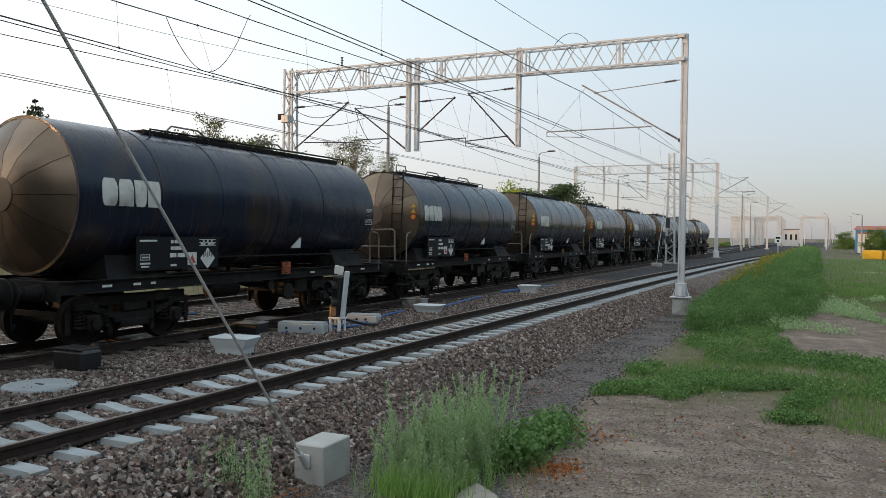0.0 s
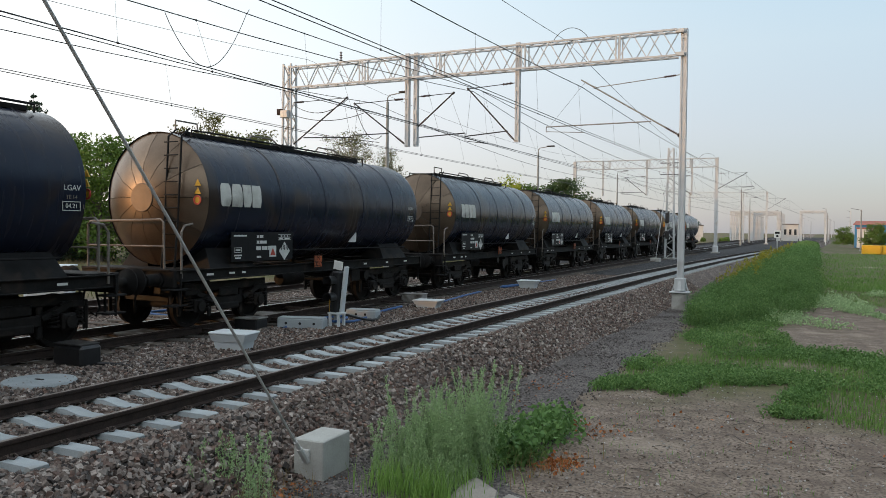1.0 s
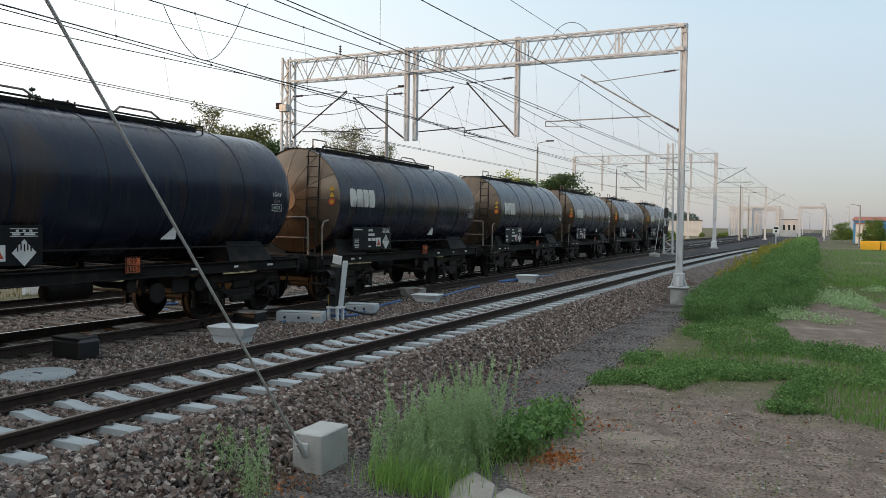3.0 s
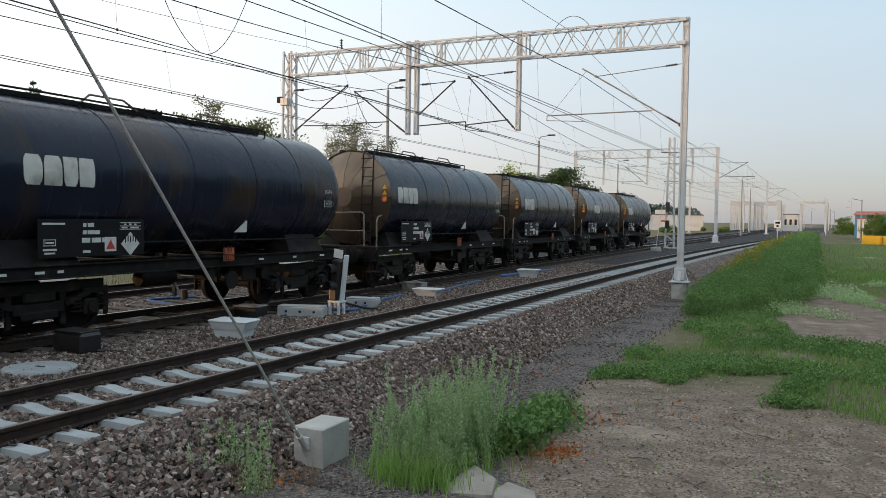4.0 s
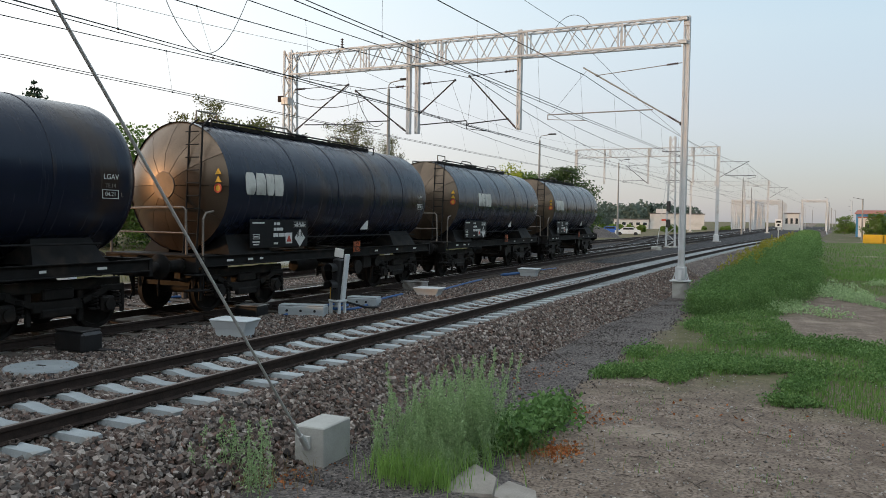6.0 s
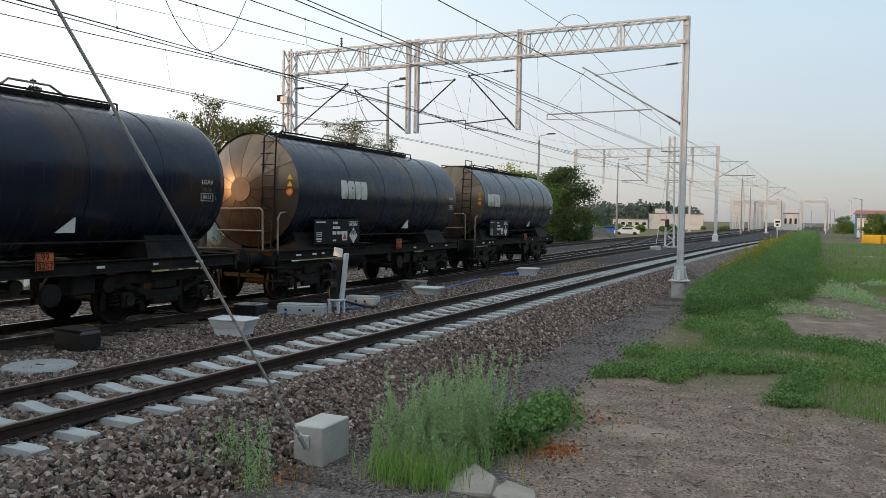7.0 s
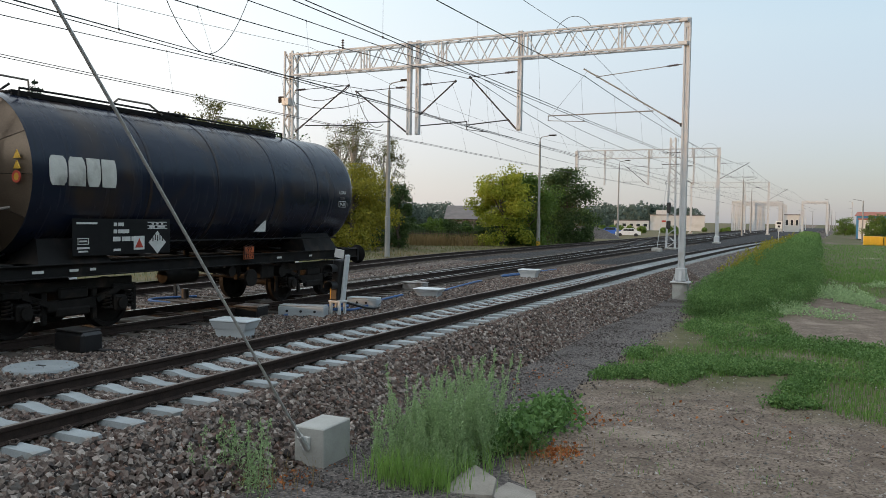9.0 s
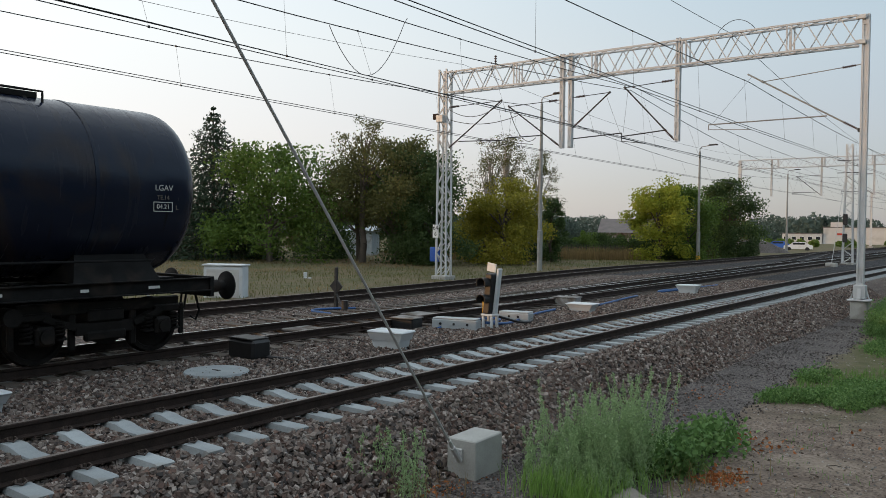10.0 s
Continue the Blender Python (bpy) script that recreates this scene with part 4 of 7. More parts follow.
def insulator(s, p0, p1, r=0.055, n=7):
    p0, p1 = Vector(p0), Vector(p1)
    q = (p1 - p0).to_track_quat("Z", "Y").to_matrix().to_4x4()
    ln = (p1 - p0).length
    prof = [(0.02, 0)]
    for i in range(n):
        a = ln * (i + 0.15) / n
        prof += [(0.025, a), (r, a + ln * 0.35 / n), (r, a + ln * 0.45 / n), (0.025, a + ln * 0.7 / n)]
    prof.append((0.02, ln))
    s.lathe(prof, 10, Matrix.Translation(p0) @ q)


def cantilever(parent, y, root, head, strut, reg=None, tip=0.0, tube=None):
    """An arm of tube from its lower insulator to the head, a top tie and a registration tube."""
    P = lambda q: Vector((q[0], y, q[1]))
    s, ins, ins2 = Shape(), Shape(), Shape()
    a, b = P(root), P(head)
    d = (b - a).normalized()
    insulator(ins, a + d * 0.12, a + d * 0.62)
    s.rod(a, a + d * 0.13, 0.03, 8)
    s.rod(a + d * 0.6, b, 0.032, 10)
    c = P(strut)
    hook = b - d * tip
    d2 = (hook - c).normalized()
    insulator(ins2, c + d2 * 0.15, c + d2 * 0.6)
    s.rod(c, c + d2 * 0.16, 0.018, 6)
    s.rod(c + d2 * 0.58, hook, 0.018, 6)
    s.lathe([(0.05, -0.05), (0.05, 0.05)], 10, Matrix.Translation(hook) @ d.to_track_quat("Z", "Y").to_matrix().to_4x4(), True)
    arm = part("cantilever", s, tube or M_DARKSTEEL, parent, "slanting tube arm that carries the wires")
    part("insulator", ins, M_INSUL, arm)
    part("insulator", ins2, M_INSUL, arm)
    if reg:
        r0, r1, t = P(reg[0]), P(reg[1]), P(reg[2])
        q = Shape().rod(r0, r1, 0.026, 8).rod(r1 + Vector((0, 0, 0)), r1 + Vector((0, 0, -0.22)), 0.02, 6).rod(r1 + Vector((0, 0, -0.2)), t, 0.016, 6)
        part("registration_arm", q, tube or M_DARKSTEEL, arm)
        part("stay_wire", Shape().rod(b - d * 0.2, r0.lerp(r1, 0.97), 0.006, 5), M_DARKSTEEL, arm)


def truss(parent, x0, x1, y, zb, zt, depth, panel):
    """A box girder of four chords with zigzag bracing."""
    for z in (zb, zt):
        for sy in (-1, 1):
            part("chord", Shape().bar((x0, y + sy * depth / 2, z), (x1, y + sy * depth / 2, z), 0.075, 0.075), M_POST, parent)
    n = max(2, 2 * round(abs(x1 - x0) / panel / 2))
    dx, h = (x1 - x0) / n, zt - zb
    up = Shape().bar((0, 0, 0), (dx, 0, h), 0.042, 0.035).mesh("diagonal", M_POST)
    dn = Shape().bar((0, 0, h), (dx, 0, 0), 0.042, 0.035).mesh("diagonal", M_POST)
    fl = Shape().bar((0, -depth / 2, 0), (dx, depth / 2, 0), 0.04, 0.03).mesh("cross_brace", M_POST)
    for i in range(n):
        for sy in (-1, 1):
            ob = new("diagonal", up if (i + (sy > 0)) % 2 == 0 else dn)
            ob.parent = parent
            ob.location = (x0 + dx * i, y + sy * depth / 2, zb)
        for z in (zb, zt):
            ob = new("cross_brace", fl)
            ob.parent = parent
            ob.location = (x0 + dx * i, y, z)
    post = Shape().bar((0, 0, 0), (0, 0, h), 0.05, 0.05).mesh("vertical", M_POST)
    for i in range(4, n, 7):
        for sy in (-1, 1):
            for q in (-0.08, 0.08):
                ob = new("vertical", post)
                ob.parent = parent
                ob.location = (x0 + dx * i + q, y + sy * depth / 2, zb)


def foundation(parent, x, y, z0, z1, w):
    part("foundation", Shape().box((x, y, (z0 + z1) / 2 - 0.1), (w, w, z1 - z0 + 0.2), 0.03), M_BLOCK, parent, "weathered concrete footing")


P1 = empty("catenary_portal", pose(0, 31.7, 0))
column(P1, "leg", -4.84, 0, 0.05, 10.1, 0.24, 0.26, "pale riveted steel leg")
s = Shape().box((-4.84, 0, 0.1), (0.40, 0.40, 0.5), 0.02)
shoe = part("base_shoe", s, M_POST, P1, "flared steel base shoe with bolts")
for i in range(4):
    a = i * math.pi / 2
    part("gusset", Shape().bar((-4.84 + 0.15 * math.cos(a), 0.15 * math.sin(a), 0.35), (-4.84 + 0.30 * math.cos(a), 0.30 * math.sin(a), -0.16), 0.12, 0.03), M_POST, shoe)
part("base_plate", Shape().box((-4.84, 0, -0.2), (0.74, 0.74, 0.05), 0.01), M_POST, shoe)
foundation(P1, -4.84, 0, -0.86, -0.22, 0.56)
for z in (9.1, 10.0):
    part("clamp", Shape().box((-4.98, -0.2, z), (0.34, 0.12, 0.16), 0.02), M_GALV, P1)
part("clamp", Shape().box((-4.98, 0, 5.96), (0.12, 0.2, 0.14), 0.02), M_DARKSTEEL, P1)
lattice_leg(P1, -23.75, 0, -0.15, 10.25, 0.62, 0.44, 0.42)
foundation(P1, -23.75, 0, -0.75, -0.15, 0.9)
truss(P1, -5.1, -23.5, 0, 9.05, 10.05, 0.5, 0.56)
for x, zt in ((-11.73, 10.2), (-16.66, 10.2), (-17.10, 10.2)):
    column(P1, "hanger", x, 0, 5.95, zt, 0.19, 0.2, "pale drop post hung from the girder")
cantilever(P1, 0, (-4.98, 5.96), (-8.95, 8.41), (-5.0, 8.33), ((-6.08, 6.56), (-10.44, 6.54), (-8.8, 6.24)), 0.68, M_LAMPPOST)
cantilever(P1, 0, (-11.85, 6.02), (-14.07, 8.39), (-11.83, 8.5), ((-12.2, 6.45), (-14.2, 6.3), (-13.2, 5.95)))
cantilever(P1, 0, (-16.55, 6.85), (-14.78, 8.26), (-16.55, 8.2), ((-16.5, 6.35), (-14.2, 6.45), (-13.4, 6.0)))
cantilever(P1, 0, (-17.2, 6.05), (-19.95, 8.08), (-17.2, 8.15), ((-18.1, 6.6), (-20.0, 6.6), (-18.6, 6.2)))
cantilever(P1, 0, (-23.5, 6.3), (-20.4, 8.4), (-23.5, 8.35), ((-22.9, 6.6), (-20.1, 6.5), (-21.0, 6.2)))
s = Shape()
insulator(s, (-20.75, 0, 10.15), (-20.75, 0, 10.62), 0.075, 4)
part("insulator", s, M_INSUL, P1)
part("junction_box", Shape().box((-23.75, -0.35, 7.75), (0.42, 0.3, 0.36), 0.02), M_GALV, P1, "grey junction box on the lattice leg")
part("clamp", Shape().box((-24.15, -0.2, 7.9), (0.4, 0.12, 0.3), 0.02), M_RUST, P1)
M_SIGNWHITE = material("white_enamel", (0.75, 0.75, 0.73), (0.66, 0.66, 0.64), 8, 0.45, bump=0.02)
sg = part("distance_plate", Shape().box((-23.95, -0.42, 2.1), (0.36, 0.02, 0.66), 0.006), M_SIGNWHITE, P1, "white distance plate with black figures")
FACE_Y = Matrix(((1, 0, 0, 0), (0, 0, -1, 0), (0, 1, 0, 0), (0, 0, 0, 1)))
lettering("figures", "64", 0.32, Matrix.Translation((-23.95, -0.435, 2.26)) @ FACE_Y, sg, M_BOARD)
lettering("figures", "6", 0.28, Matrix.Translation((-23.95, -0.435, 1.95)) @ FACE_Y, sg, M_BOARD)
tagged(P1, "pale grey steel portal with lattice girder spanning the tracks", "catenary portal", "catenary portals")

P2 = empty("catenary_portal", pose(0, 95, 0))
column(P2, "leg", -10.65, 0, 0.1, 10.8, 0.36, 0.30, "pale steel leg")
column(P2, "leg", -27.45, 0, -0.2, 10.8, 0.36, 0.30, "pale steel leg")
for x in (-10.65, -27.45):
    s = Shape().box((x, 0, 0.2), (0.6, 0.6, 0.9), 0.12)
    part("base_shoe", s, M_POST, P2)
    foundation(P2, x, 0, -0.9, -0.1, 0.9)
truss(P2, -10.8, -27.3, 0, 9.75, 10.75, 0.5, 0.7)
for x in (-13.4, -18.6, -23.9):
    column(P2, "hanger", x, 0, 6.5, 10.8, 0.19, 0.2)
cantilever(P2, 0, (-13.5, 6.6), (-16.2, 8.7), (-13.5, 8.8), ((-13.8, 6.9), (-16.6, 6.9), (-14.9, 6.6)))
cantilever(P2, 0, (-18.7, 6.6), (-21.2, 8.7), (-18.7, 8.8), ((-19.0, 6.9), (-21.6, 6.9), (-20.4, 6.6)))
cantilever(P2, 0, (-10.5, 7.2), (-7.4, 9.0), (-10.5, 9.0), ((-9.9, 7.4), (-6.6, 7.4), (-7.6, 7.0)))
tagged(P2, "pale steel portal with lattice girder farther down the line", "catenary portal", "catenary portals")

P3 = empty("catenary_portal", pose(0, 178, 0))
column(P3, "leg", -9.8, 0, -0.1, 10.9, 0.4, 0.34, "pale steel leg")
column(P3, "leg", -25.5, 0, -0.1, 10.9, 0.4, 0.34, "pale steel leg")
truss(P3, -10.0, -25.3, 0, 9.8, 10.8, 0.5, 0.9)
for x in (-14.5, -20.0):
    column(P3, "hanger", x, 0, 6.4, 10.8, 0.2, 0.2)
for x in (-9.8, -25.5):
    foundation(P3, x, 0, -0.9, 0.0, 0.9)
cantilever(P3, 0, (-9.6, 7.2), (-6.2, 9.4), (-9.6, 9.4))
tagged(P3, "distant pale steel portal over the tracks", "catenary portal", "catenary portals")


def lattice_mast(x, y, z0, z1, label):
    o = empty("lattice_mast", pose(x, y, 0))
    lattice_leg(o, 0, 0, z0, z1, 0.75, 0.42, 0.5)
    foundation(o, 0, 0, -0.7, z0 + 0.05, 1.1)
    return tagged(o, label, "mast")


lm_ = lattice_mast(-11.7, 70.3, -0.15, 9.5, "pale lattice mast standing between the tracks")
part("cross_arm", Shape().bar((-0.9, 0, 8.2), (1.2, 0, 8.2), 0.06, 0.06).bar((-0.9, 0, 7.2), (1.0, 0, 7.2), 0.06, 0.06), M_DARKSTEEL, lm_)
part("signal_head", Shape().box((-0.15, -0.45, 3.4), (0.34, 0.22, 0.9), 0.05), M_DARKSTEEL, lm_, "black signal head on the mast")
part("signal_head", Shape().box((-0.15, -0.45, 1.9), (0.34, 0.22, 0.7), 0.05), M_DARKSTEEL, lm_, "black signal head on the mast")
gb = tagged(Shape().box((-11.75, 64.2, -0.2), (0.75, 0.75, 0.5), 0.04).put("anchor_block", M_BLOCK, smooth=30), "pale concrete anchor block on dark stone", "concrete block")
tagged(Shape().rod((-11.75, 64.2, 0.0), (-11.7, 69.9, 8.6), 0.022, 6).put("guy_wire", M_STRAND), "steel guy wire bracing the lattice mast", "guy wire")

# ---- wires ----
SUPPORTS = [-30.0, 31.7, 95.0, 178.0, 300.0]


def run(name, xs, zs, r, sag, label, cat):
    """A wire from support to support; xs and zs at the supports."""
    pts = []
    for i in range(len(SUPPORTS) - 1):
        k = 16
        for j in range(k + (i == len(SUPPORTS) - 2)):
            t = j / k
            pts.append(Vector((xs[i] + (xs[i + 1] - xs[i]) * t, SUPPORTS[i] + (SUPPORTS[i + 1] - SUPPORTS[i]) * t, zs[i] + (zs[i + 1] - zs[i]) * t - sag * 4 * t * (1 - t))))
    s = Shape()
    s.pipe(pts, r, 6)
    return tagged(s.put(name, M_WIRE), label, cat, "overhead wires"), pts


def height_at(pts, y):
    for a, b in zip(pts, pts[1:]):
        if a.y <= y <= b.y:
            t = (y - a.y) / (b.y - a.y)
            return a.lerp(b, t)
    return pts[-1]


def catenary(cx, cz, mx, mz, sag, twin, drop, phase):
    c, cp = run("contact_wire", cx, cz, 0.011, 0.06, "dark copper contact wire over the track", "wire")
    if twin:
        run("contact_wire", [x + 0.12 for x in cx], [z + 0.03 for z in cz], 0.011, 0.05, "dark copper contact wire beside its twin", "wire")
    m, mp = run("messenger_wire", mx, mz, 0.014, sag, "dark stranded messenger wire with droppers", "wire")
    y = -6.0 + phase
    while y < 176:
        a, b = height_at(mp, y), height_at(cp, y)
        if a.z - b.z > 0.12:
            q = Shape().rod(a, b, 0.004, 4).box(tuple(b), (0.02, 0.04, 0.05)).box(tuple(a), (0.02, 0.04, 0.05))
            part("dropper", q, M_WIRE, m)
        y += drop


catenary([-9.3, -8.75, -7.3, -5.2, -1.0], [6.2, 6.22, 6.6, 6.9, 7.0], [-8.9, -8.9, -7.4, -5.2, -1.0], [8.1, 8.1, 8.6, 8.9, 9.0], 0.62, True, 5.3, 0.0)
catenary([-13.3, -13.2, -14.9, -15.0, -15.5], [5.95, 5.95, 6.6, 6.9, 7.0], [-13.6, -13.8, -15.9, -15.2, -15.6], [8.3, 8.25, 8.6, 8.9, 9.0], 1.35, True, 6.2, 2.0)
catenary([-12.8, -13.3, -12.6, -12.3, -12.0], [6.0, 6.0, 6.6, 6.9, 7.0], [-12.8, -13.5, -13.0, -12.3, -12.0], [8.4, 8.3, 8.6, 8.9, 9.0], 0.9, False, 6.8, 4.1)
catenary([-18.2, -18.6, -20.4, -20.5, -21.0], [6.2, 5.98, 6.6, 6.9, 7.0], [-18.3, -18.9, -21.0, -20.6, -21.0], [8.1, 8.05, 8.6, 8.9, 9.0], 1.15, True, 5.9, 1.0)
run("feeder_wire", [-22.65, -22.65, -22.8, -22.8, -22.8], [10.3, 10.39, 11.0, 11.2, 11.3], 0.009, 1.3, "dark feeder wire above the girder", "wire")
run("feeder_wire", [-9.6, -9.61, -10.42, -9.5, -6], [10.7, 10.08, 9.41, 9.9, 10.4], 0.010, 0.85, "dark stranded wire running over the portal", "wire")
lp = [Vector((-13.4, 13.25 + 2.9 * t, 7.0 + 0.8 * t - 1.35 * math.sin(math.pi * min(1, t * 1.02)) ** 0.9)) for t in np.linspace(0, 1, 24)]
tagged(Shape().pipe(lp, 0.009, 6).put("jumper_cable", M_WIRE), "looped jumper cable hanging between the wires", "cable")
for k, (xa, xb, za, zb, dz) in enumerate(((-23.4, -20.3, 8.2, 8.3, 0.5), (-23.4, -19.4, 7.7, 7.6, 0.3), (-19.9, -18.4, 8.0, 6.5, 0.7))):
    pts = [Vector((xa + (xb - xa) * t, 31.6, za + (zb - za) * t - dz * 4 * t * (1 - t))) for t in np.linspace(0, 1, 14)]
    tagged(Shape().pipe(pts, 0.016, 6).put("jumper_cable", M_WIRE), "black jumper cable draped at the portal", "cable")

for x0, x1, y, z, up in ((-10.15, -8.6, 31.5, 10.0, 0.55), (-12.6, -10.8, 94.8, 10.8, 0.5), (-11.6, -9.9, 177.8, 10.85, 0.5)):
    pts = [Vector((x0 + (x1 - x0) * t, y, z + up * math.sin(math.pi * t) ** 0.7)) for t in np.linspace(0, 1, 16)]
    tagged(Shape().pipe(pts, 0.013, 6).put("jumper_cable", M_WIRE), "thin cable arched over the portal girder", "cable")

# ---- lamp posts ----
for x, y, top in ((-24.35, 42.5, 10.4), (-23.75, 69.9, 9.8), (-26.1, 112.0, 10.6), (-12.5, 150.0, 10.2), (-14.0, 190, 10.0)):
    o = empty("street_lamp", pose(x, y, -0.42))
    part("pole", Shape().lathe([(0.17, 0), (0.17, 2.6), (0.13, 2.65), (0.08, top + 0.1)], 16), M_LAMPPOST, o, "grey tapered pole")
    part("arm", Shape().pipe([(0, 0, top + 0.05), (0, 0, top + 0.35), (0.15, 0, top + 0.5), (0.9, 0, top + 0.6)], 0.035, 8), M_LAMPPOST, o)
    part("lamp_head", Shape().box((1.2, 0, top + 0.64), (0.75, 0.26, 0.12), 0.04), M_DARKSTEEL, o, "dark lamp head")
    if abs(y - 69.9) < 1:
        part("base_collar", Shape().lathe([(0.2, 0.0), (0.2, 0.55), (0.15, 0.56)], 16), M_YELLOW, o, "yellow painted collar")
    tagged(o, "grey lamp post beside the tracks", "street lamp", "lamp posts")


# ---- things along the near track ----
M_GREYBOX = material("grey_metal_case", (0.40, 0.44, 0.46), (0.33, 0.36, 0.38), 3, 0.6, bump=0.1, stain=(0.22, 0.21, 0.20), stain_at=0.62)
M_WHITEBOX = material("white_plastic_case", (0.60, 0.63, 0.65), (0.52, 0.55, 0.57), 3, 0.55, bump=0.05, stain=(0.46, 0.44, 0.40), stain_at=0.66)
M_BLUECABLE = material("blue_conduit", (0.03, 0.11, 0.30), (0.025, 0.08, 0.22), 6, 0.5, bump=0.05)
M_BLACK = material("black_plastic", (0.018, 0.018, 0.02), (0.012, 0.012, 0.013), 6, 0.45)
M_LENS = material("dark_signal_lens", (0.03, 0.025, 0.02), (0.02, 0.018, 0.016), 3, 0.12)

block = empty("anchor_block", pose(-5.37, 7.86, -0.88, 0, 0, 2))
part("body", Shape().box((0, 0, 0.25), (0.41, 0.62, 0.58), 0.014), M_BLOCK, block, "pale cast concrete body with bevelled top")
s = Shape().box((-0.02, -0.325, 0.36), (0.10, 0.03, 0.15), 0.008).box((-0.02, -0.36, 0.34), (0.025, 0.09, 0.10), 0.006)
s.rod((-0.07, -0.37, 0.34), (0.03, -0.37, 0.34), 0.016, 8)
part("anchor_eye", s, M_GALV, block, "galvanised anchor bracket")
tagged(block, "pale concrete anchor block with guy wire bracket", "concrete block")
g0, g1 = Vector((-5.25, 7.36, -0.52)), Vector((-5.25, 0.75, 8.05))
gw = empty("guy_wire")
part("strand", Shape().rod(g0, g1, 0.015, 10), M_STRAND, gw, "long galvanised steel strand")
dd = (g1 - g0).normalized()
part("turnbuckle", Shape().rod(g0 - dd * 0.02, g0 + dd * 0.22, 0.035, 8).rod(g0 + dd * 0.2, g0 + dd * 0.34, 0.024, 8), M_GALV, gw, "galvanised clamp at the lower end")
tagged(gw, "taut steel guy wire rising from the concrete block", "guy wire")


def case(x, y, z, w, d, h, yaw, label):
    """A white cable case: tapered tub under an overhanging lid."""
    o = empty("cable_case", pose(x, y, z, 0, 0, yaw))
    s = Shape()
    b, t = 0.70, 0.95
    for zz, k in ((0, b), (h * 0.5, b + 0.07), (h * 0.5, b + 0.12), (h * 0.84, t)):
        s.v += [(sx * w * k / 2, sy * d * k / 2, zz) for sx, sy in ((-1, -1), (1, -1), (1, 1), (-1, 1))]
    for j in range(3):
        for i in range(4):
            s.f.append((j * 4 + i, j * 4 + (i + 1) % 4, j * 4 + 4 + (i + 1) % 4, j * 4 + 4 + i))
    s.f += [(3, 2, 1, 0), (12, 13, 14, 15)]
    part("tub", s, M_WHITEBOX, o, "tapered white tub")
    part("lid", Shape().box((0, 0, h * 0.9), (w, d, h * 0.13), 0.02), M_WHITEBOX, o, "flat white lid")
    tagged(o, label, "cable case", "white cable cases")


case(-10.25, 11.95, -0.26, 0.84, 0.55, 0.40, 8, "large white plastic cable case on the stone bed")
case(-10.65, 21.2, -0.24, 0.85, 0.66, 0.27, 6, "low white plastic cable case on the stone bed")
case(-10.75, 30.6, -0.24, 0.85, 0.7, 0.36, 4, "small white plastic cable case on the stone bed")
case(-10.6, 4.25, -0.26, 0.9, 0.6, 0.34, 4, "white plastic cable case near the train's rails")
mh = empty("manhole_cover", pose(-10.57, 7.95, -0.24))
part("cover", Shape().lathe([(0.50, -0.1), (0.53, 0.03), (0.51, 0.06), (0.0, 0.065)], 40), M_CONCRETE, mh, "pale round concrete lid")
part("lifting_slot", Shape().box((0.0, 0.0, 0.068), (0.16, 0.05, 0.01)), M_DARKSTEEL, mh)
tagged(mh, "pale round manhole cover set in the stones", "manhole cover")
dk = empty("rail_lubricator", pose(-11.4, 9.3, -0.24))
part("housing", Shape().box((0.0, 0.0, 0.19), (0.72, 0.44, 0.36), 0.05), M_BLACK, dk, "black housing beside the rail")
part("cover_plate", Shape().box((-0.02, 0, 0.385), (0.66, 0.42, 0.03), 0.01), M_DARKSTEEL, dk)
part("hose", Shape().pipe([(0.3, 0.1, 0.05), (0.55, 0.25, 0.03), (0.85, 0.3, 0.02), (1.0, 0.28, 0.02)], 0.03, 8), M_BLACK, dk)
tagged(dk, "black rail equipment housing beside the rail", "track equipment")


def machine(x, y, yaw, w, d, h, label, holes=3):
    o = empty("point_machine", pose(x, y, -0.24, 0, 0, yaw))
    part("housing", Shape().box((0, 0, h / 2), (w, d, h), 0.025), M_GREYBOX, o, "bluish grey steel housing")
    part("lid", Shape().box((0, 0, h + 0.012), (w * 0.97, d * 0.94, 0.03), 0.01), M_GREYBOX, o)
    for i in range(holes):
        xx = (i - (holes - 1) / 2) * w * 0.3
        part("bolt", Shape().rod((xx, -d / 2 - 0.012, h * 0.55), (xx, -d / 2 + 0.01, h * 0.55), 0.032, 10), M_BLACK, o)
    tagged(o, label, "point machine", "point machines")


machine(-11.05, 15.3, 16, 1.15, 0.36, 0.25, "long bluish grey point machine beside the turnout")
machine(-10.95, 17.9, 12, 0.85, 0.42, 0.22, "bluish grey point machine behind the dwarf signal", 2)
for x, y, yaw, w in ((-11.95, 14.5, 8, 0.62), (-11.9, 22.6, 4, 0.78)):
    o = empty("switch_housing", pose(x, y, -0.22, 0, 0, yaw))
    part("housing", Shape().box((0, 0, 0.12), (w, 0.5, 0.26), 0.03), M_BLACK if y < 20 else M_OLDSLEEPER, o)
    part("cap", Shape().box((0, 0, 0.262), (w * 1.04, 0.54, 0.03), 0.01), M_OLDSLEEPER, o, "dusty flat cap")
    tagged(o, "dark switch drive housing between the rails", "switch housing", "switch housings")
for y in (13.2, 15.6, 18.1, 21.0):
    tagged(Shape().bar((-14.2, y, -0.10), (-11.6, y, -0.10), 0.06, 0.04).bar((-13.6, y - 0.12, -0.12), (-12.3, y - 0.12, -0.12), 0.04, 0.03).put("stretcher_bar", M_RUST), "rusty rod that moves the switch rails", "switch rod", "switch rods")
